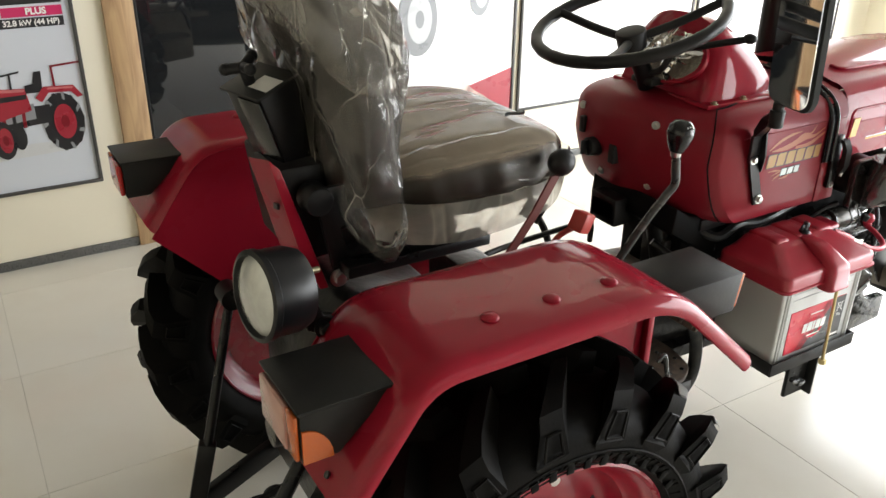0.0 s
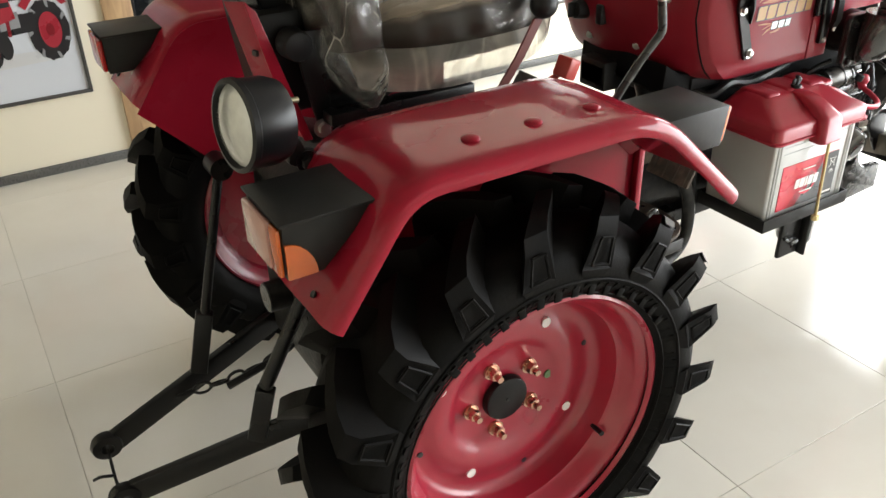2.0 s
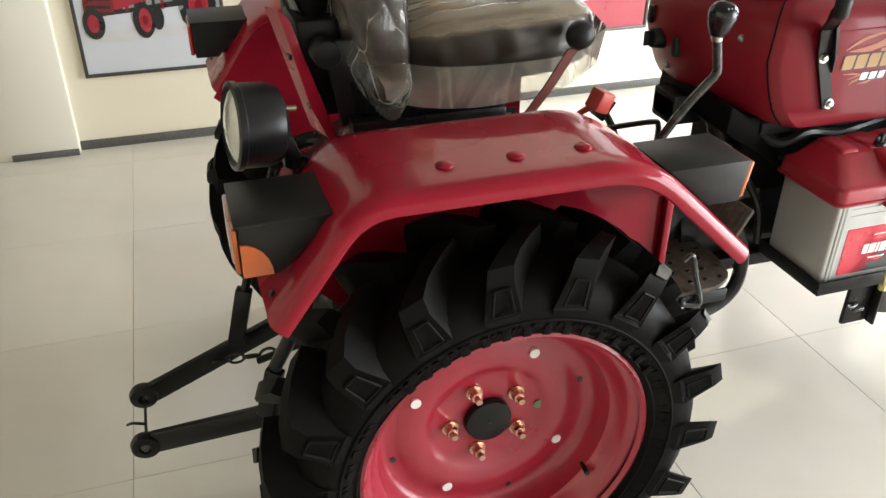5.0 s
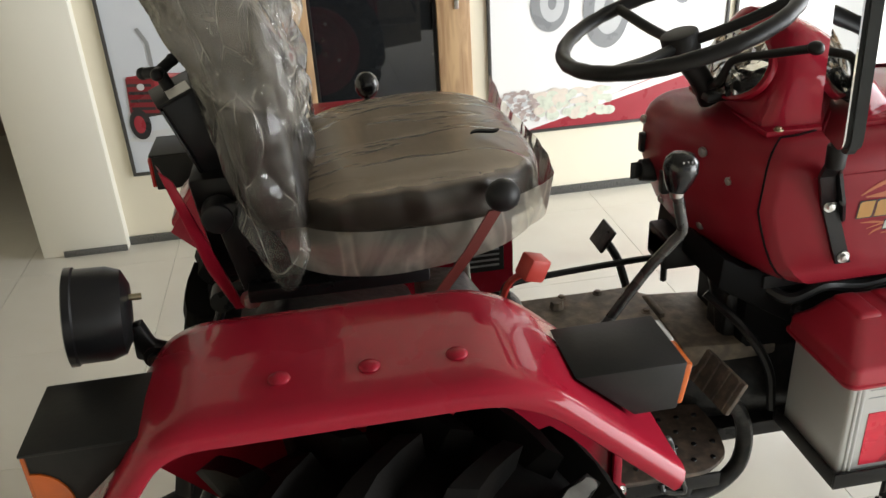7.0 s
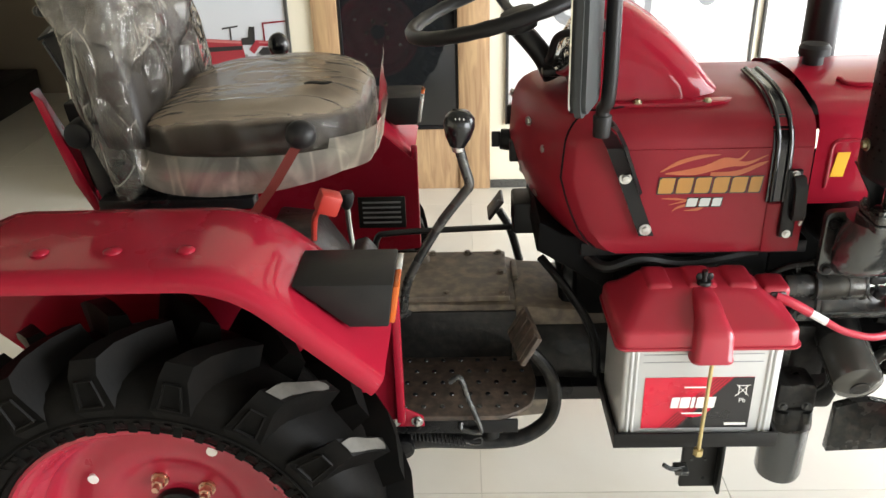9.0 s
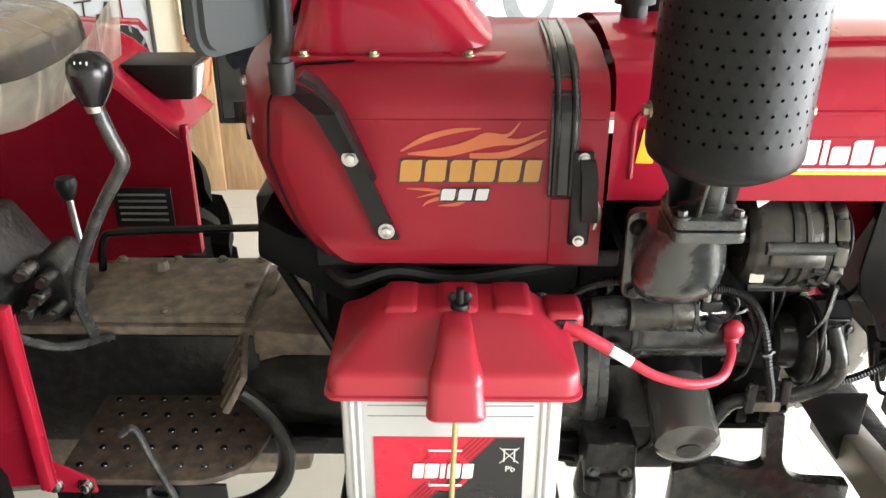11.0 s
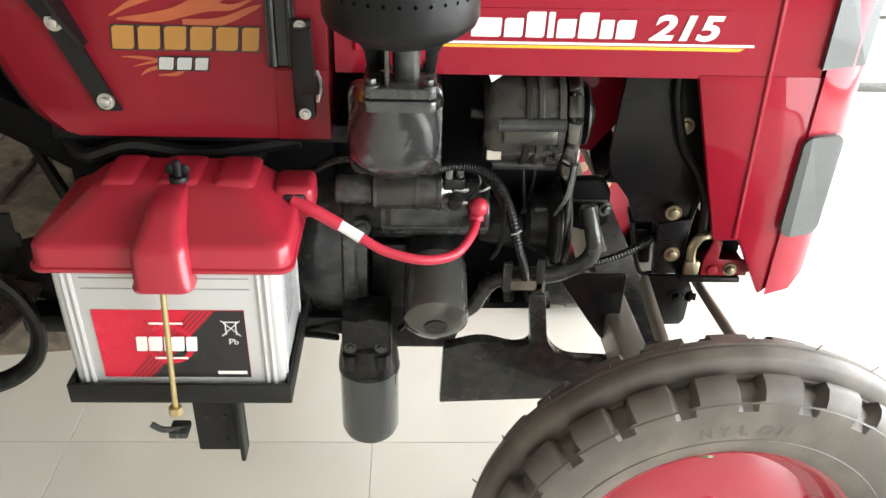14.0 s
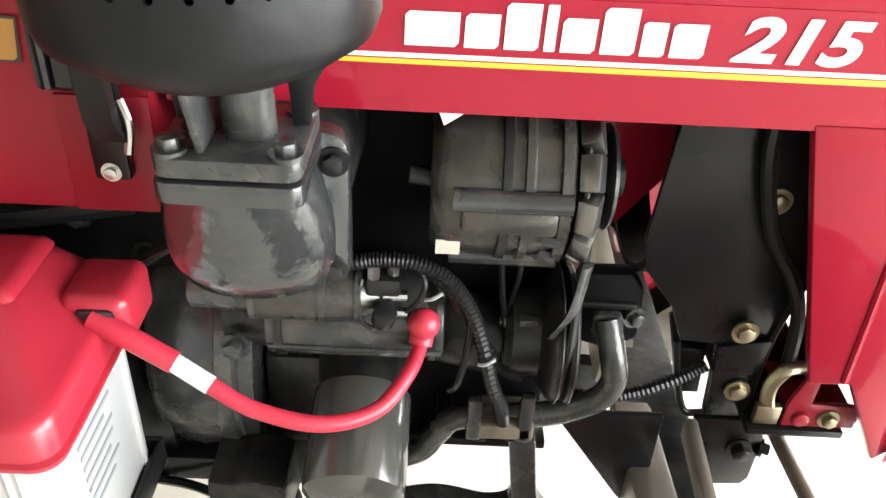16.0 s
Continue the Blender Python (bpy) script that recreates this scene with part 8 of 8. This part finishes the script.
for s in (0, 1):
    f2 = mirrored if s else (lambda b: b)
    part("axle_arm", f2(sloped((2.802, 1.84, 0.432), (2.794, 1.565, 0.470), 0.027, 0.020)), AXLE, axl, "grey-brown box-section steel axle arm")
    part("steering_arm", f2(sloped((2.824, 1.735, 0.530), (2.814, 1.575, 0.533), 0.012, 0.006)), AXLE, axl, "flat grey-brown steering lever")
    part("king_pin", f2(cyl((2.798, 1.56, 0.32), (2.798, 1.56, 0.548), 0.0165, seg=20, bevel=0.002)), AXLE, axl)
    part("pin_cap", f2(bolt((2.798, 1.56, 0.548), (0, 0, 1), 0.011, 0.008)), STEEL_DULL, axl)
    part("stub_axle", f2(cyl((FX, 1.45, FZ), (FX, 1.60, FZ), 0.022, seg=20)), IRON_DARK, axl)
    part("rod_end", f2(cyl((2.892, 1.56, 0.559), (2.889, 1.535, 0.565), 0.0105, seg=6)), IRON_DARK, axl)
    part("tie_rod", f2(tube([(2.912, 1.80, 0.505), (2.908, 1.75, 0.516), (2.891, 1.55, 0.561)], 0.0070, 12)), AXLE, axl, "slim tie rod")
wgt = round_poly([(2.545, 0.312), (2.80, 0.325), (2.80, 0.392), (2.725, 0.396), (2.698, 0.425), (2.688, 0.512), (2.664, 0.512), (2.674, 0.424), (2.652, 0.417), (2.60, 0.431), (2.548, 0.415)], [0.004, 0.004, 0.03, 0.02, 0.004, 0.004, 0.015, 0.02, 0.02], 4)
part("axle_support", prism(wgt, "y", 1.725, 1.745, 0.002), IRON, tractor, "rough cast front support")
part("support_far", prism(wgt, "y", 1.965, 1.985, 0.002), IRON_DARK, tractor, "rough cast front support")
part("side_gusset", prism([(2.70, 0.54), (2.80, 0.54), (2.80, 0.42), (2.775, 0.43)], "y", 1.735, 1.742, 0.002), BLACK, tractor)


def front_wheel(s):
    f2 = mirrored if s else (lambda b: b)
    c = (FX, 1.452, FZ)
    prof = [(0.162, -0.036), (0.172, -0.042), (0.188, -0.0495), (0.212, -0.053), (0.238, -0.0535), (0.250, -0.051), (0.259, -0.046), (0.265, -0.0385), (0.2665, -0.029), (0.2655, -0.0265), (0.258, -0.0245), (0.258, -0.0195), (0.274, -0.017), (0.278, -0.0145), (0.2805, -0.008), (0.2812, -0.003), (0.2785, -0.0015), (0.2785, 0.0)]
    prof = prof + [(r, -o) for r, o in reversed(prof[:-1])]
    w = part("front_wheel", f2(lathe([(0.164, -0.038), (0.168, -0.040), (0.169, -0.035), (0.162, -0.033), (0.154, -0.028), (0.148, -0.012), (0.132, -0.004), (0.110, -0.014), (0.06, -0.014), (0.0, -0.014)], c, (0, 1, 0), 56)), RED_RIM, tractor, "red painted front wheel rim")
    tb = lathe(prof, c, (0, 1, 0), 288)
    for v in tb.verts:
        # pockets cut into both outer ribs, 24 a side
        dx, dz, dy = v.co.x - c[0], v.co.z - c[2], v.co.y - c[1]
        r = math.hypot(dx, dz)
        ph = (math.atan2(dx, dz) / (2 * math.pi) * 24 + 0.3 + (0.5 if dy > 0 else 0.0)) % 1.0
        if 0.2470 < r < 0.2675 and abs(dy) > 0.026 and ph < 0.20 + 9.0 * (r - 0.247):
            q = (0.2450 + (r - 0.250) * 0.45) / r
            v.co.x, v.co.z, v.co.y = c[0] + dx * q, c[2] + dz * q, c[1] + dy * 0.88
    tyre = part("tyre", f2(tb), RUBBER_SHINY, w, "dusty ribbed front tyre")
    for r, o in ((0.2475, -0.0518), (0.196, -0.0508)):
        part("flank_ring", f2(lathe([(r - 0.0012, o + 0.0006), (r, o - 0.0008), (r + 0.0012, o + 0.0006)], c, (0, 1, 0), 96)), RUBBER_SHINY, w)
    for k in range(24):
        a = 2 * math.pi * k / 24
        hair = tube([(c[0] + 0.2812 * math.sin(a), c[1] + 0.003, c[2] + 0.2812 * math.cos(a)), (c[0] + 0.289 * math.sin(a + 0.012), c[1] + 0.004, c[2] + 0.289 * math.cos(a + 0.012))], 0.0008, 4, smooth=False)
        part("rubber_whisker", f2(hair), RUBBER_SHINY, w)
    if not s:
        for k, ch in enumerate("NYLON"):
            a = radians(-13 + 5.6 * k)
            o = letters(ch, 0, 0, 0, 0.018, RUBBER_SHINY, w, 0.0006)
            o.matrix_basis = PLAN @ Matrix.Translation((c[0] + 0.2065 * math.sin(a), c[1] - 0.0542, c[2] + 0.2065 * math.cos(a))) @ Matrix.Rotation(a, 4, "Y") @ pose(-0.007, 0, 0, 90 - 4, 0, 0)
    part("hub", f2(cyl((FX, 1.438, FZ), (FX, 1.412, FZ), 0.034, 0.03, 24, bevel=0.003)), BLACK, w)
    part("wheel_sticker", f2(cyl((FX - 0.03, 1.4265, FZ + 0.148), (FX - 0.03, 1.4245, FZ + 0.146), 0.010, seg=14)), P_GREEN, w, "round green paper sticker")
    for k in range(5):
        a = radians(72 * k)
        part("wheel_nut", f2(bolt((FX + 0.055 * math.sin(a), 1.438, FZ + 0.055 * math.cos(a)), (0, -1, 0), 0.008, 0.012)), COPPER, w)
    return w


fw = front_wheel(0)
front_wheel(1)
# far-side intake stack on the bonnet
stk = part("intake_pipe", cyl((2.515, 2.00, 0.90), (2.515, 2.00, 1.21), 0.030, seg=28), BLACK, tractor, "black air intake stack with steel band")
part("stack_band", cyl((2.515, 2.0, 1.138), (2.515, 2.0, 1.155), 0.0318, seg=28), STEEL, stk)
part("stack_bowl", lathe([(0.03, 0.0), (0.055, 0.012), (0.075, 0.016), (0.078, 0.024), (0.06, 0.05), (0.05, 0.11), (0.0, 0.12)], (2.515, 2.0, 1.20), (0, 0, 1), 32), BLACK_GLOSS, stk, "black pre-cleaner bowl")
cap2 = part("filler_cap", cyl((2.462, 1.885, 1.005), (2.462, 1.885, 1.038), 0.017, seg=20, bm=lathe([(0.0, 0.012), (0.021, 0.010), (0.026, 0.004), (0.026, -0.008), (0.0, -0.008)], (2.462, 1.885, 1.042), (0, 0, 1), 24)), BLACK_PLASTIC, tractor, "black radiator filler cap")
# plate on the far fender
pl = part("data_plate", box(1.63, 1.735, 2.1535, 2.1565, 0.60, 0.675, 0.001), GREY_BOX, f_far, "dark riveted data plate")
for k in range(5):
    part("plate_line", box(1.64, 1.725, 2.1525, 2.1537, 0.612 + 0.012 * k, 0.616 + 0.012 * k), P_GREY, pl)
# raised marks on the rear tyre flank
for k, a in enumerate(range(-40, 60, 7)):
    q = radians(a)
    r = 0.244
    b = box(-0.006, 0.006, -0.001, 0.002, -0.0085, 0.0085, 0.0008)
    part("moulded_mark", placed(b, Matrix.Translation((RW[0] + r * math.sin(q), WY + WS - 0.0862, RW[1] + r * math.cos(q))) @ Matrix.Rotation(q, 4, "Y")), RUBBER, near_wheel)

# ---- floor tiles ----
fl_base = thing("floor", box(XL, XR, YN, YB, FLOOR - 0.03, FLOOR - 0.0035), GROUT, "cream glazed tiles with thin joints", "floor", kind="structure", smooth=False)
T0 = 0.540
tb_ = box(0.0006, T0 - 0.0006, 0.0006, T0 - 0.0006, -0.012, 0.0, 0.0005, 1)
bmesh.ops.transform(tb_, matrix=Matrix.Diagonal((SCALE, SCALE, SCALE, 1)), verts=tb_.verts)
tile_me = bpy.data.meshes.new("tile")
tb_.to_mesh(tile_me)
tb_.free()
tile_me.materials.append(TILE)
rest = bmesh.new()
i0, i1 = math.floor((XL - 1.893) / T0), math.ceil((XR - 1.893) / T0)
j0, j1 = math.floor((YN - 1.873) / T0), math.ceil((YB - 1.873) / T0)
count = 0
for i in range(i0, i1):
    for j in range(j0, j1):
        x, y = 1.893 + i * T0, 1.873 + j * T0
        if -1.6 < x < 6.2 and -1.0 < y < 6.4 and count < 230:
            count += 1
            o = new("tile", tile_me)
            o.parent = fl_base
            o.matrix_basis = PLAN @ Matrix.Translation((x, y, FLOOR)) @ Matrix.Diagonal((1 / SCALE, 1 / SCALE, 1 / SCALE, 1))
        else:
            v = [rest.verts.new((x + a * T0, y + b * T0, FLOOR)) for a, b in ((0.0015, 0.0015), (0.9985, 0.0015), (0.9985, 0.9985), (0.0015, 0.9985))]
            rest.faces.new(v)
tagged(part("tile_field", rest, TILE, fl_base, "more tiles of the same floor", smooth=False), kind="stuff")
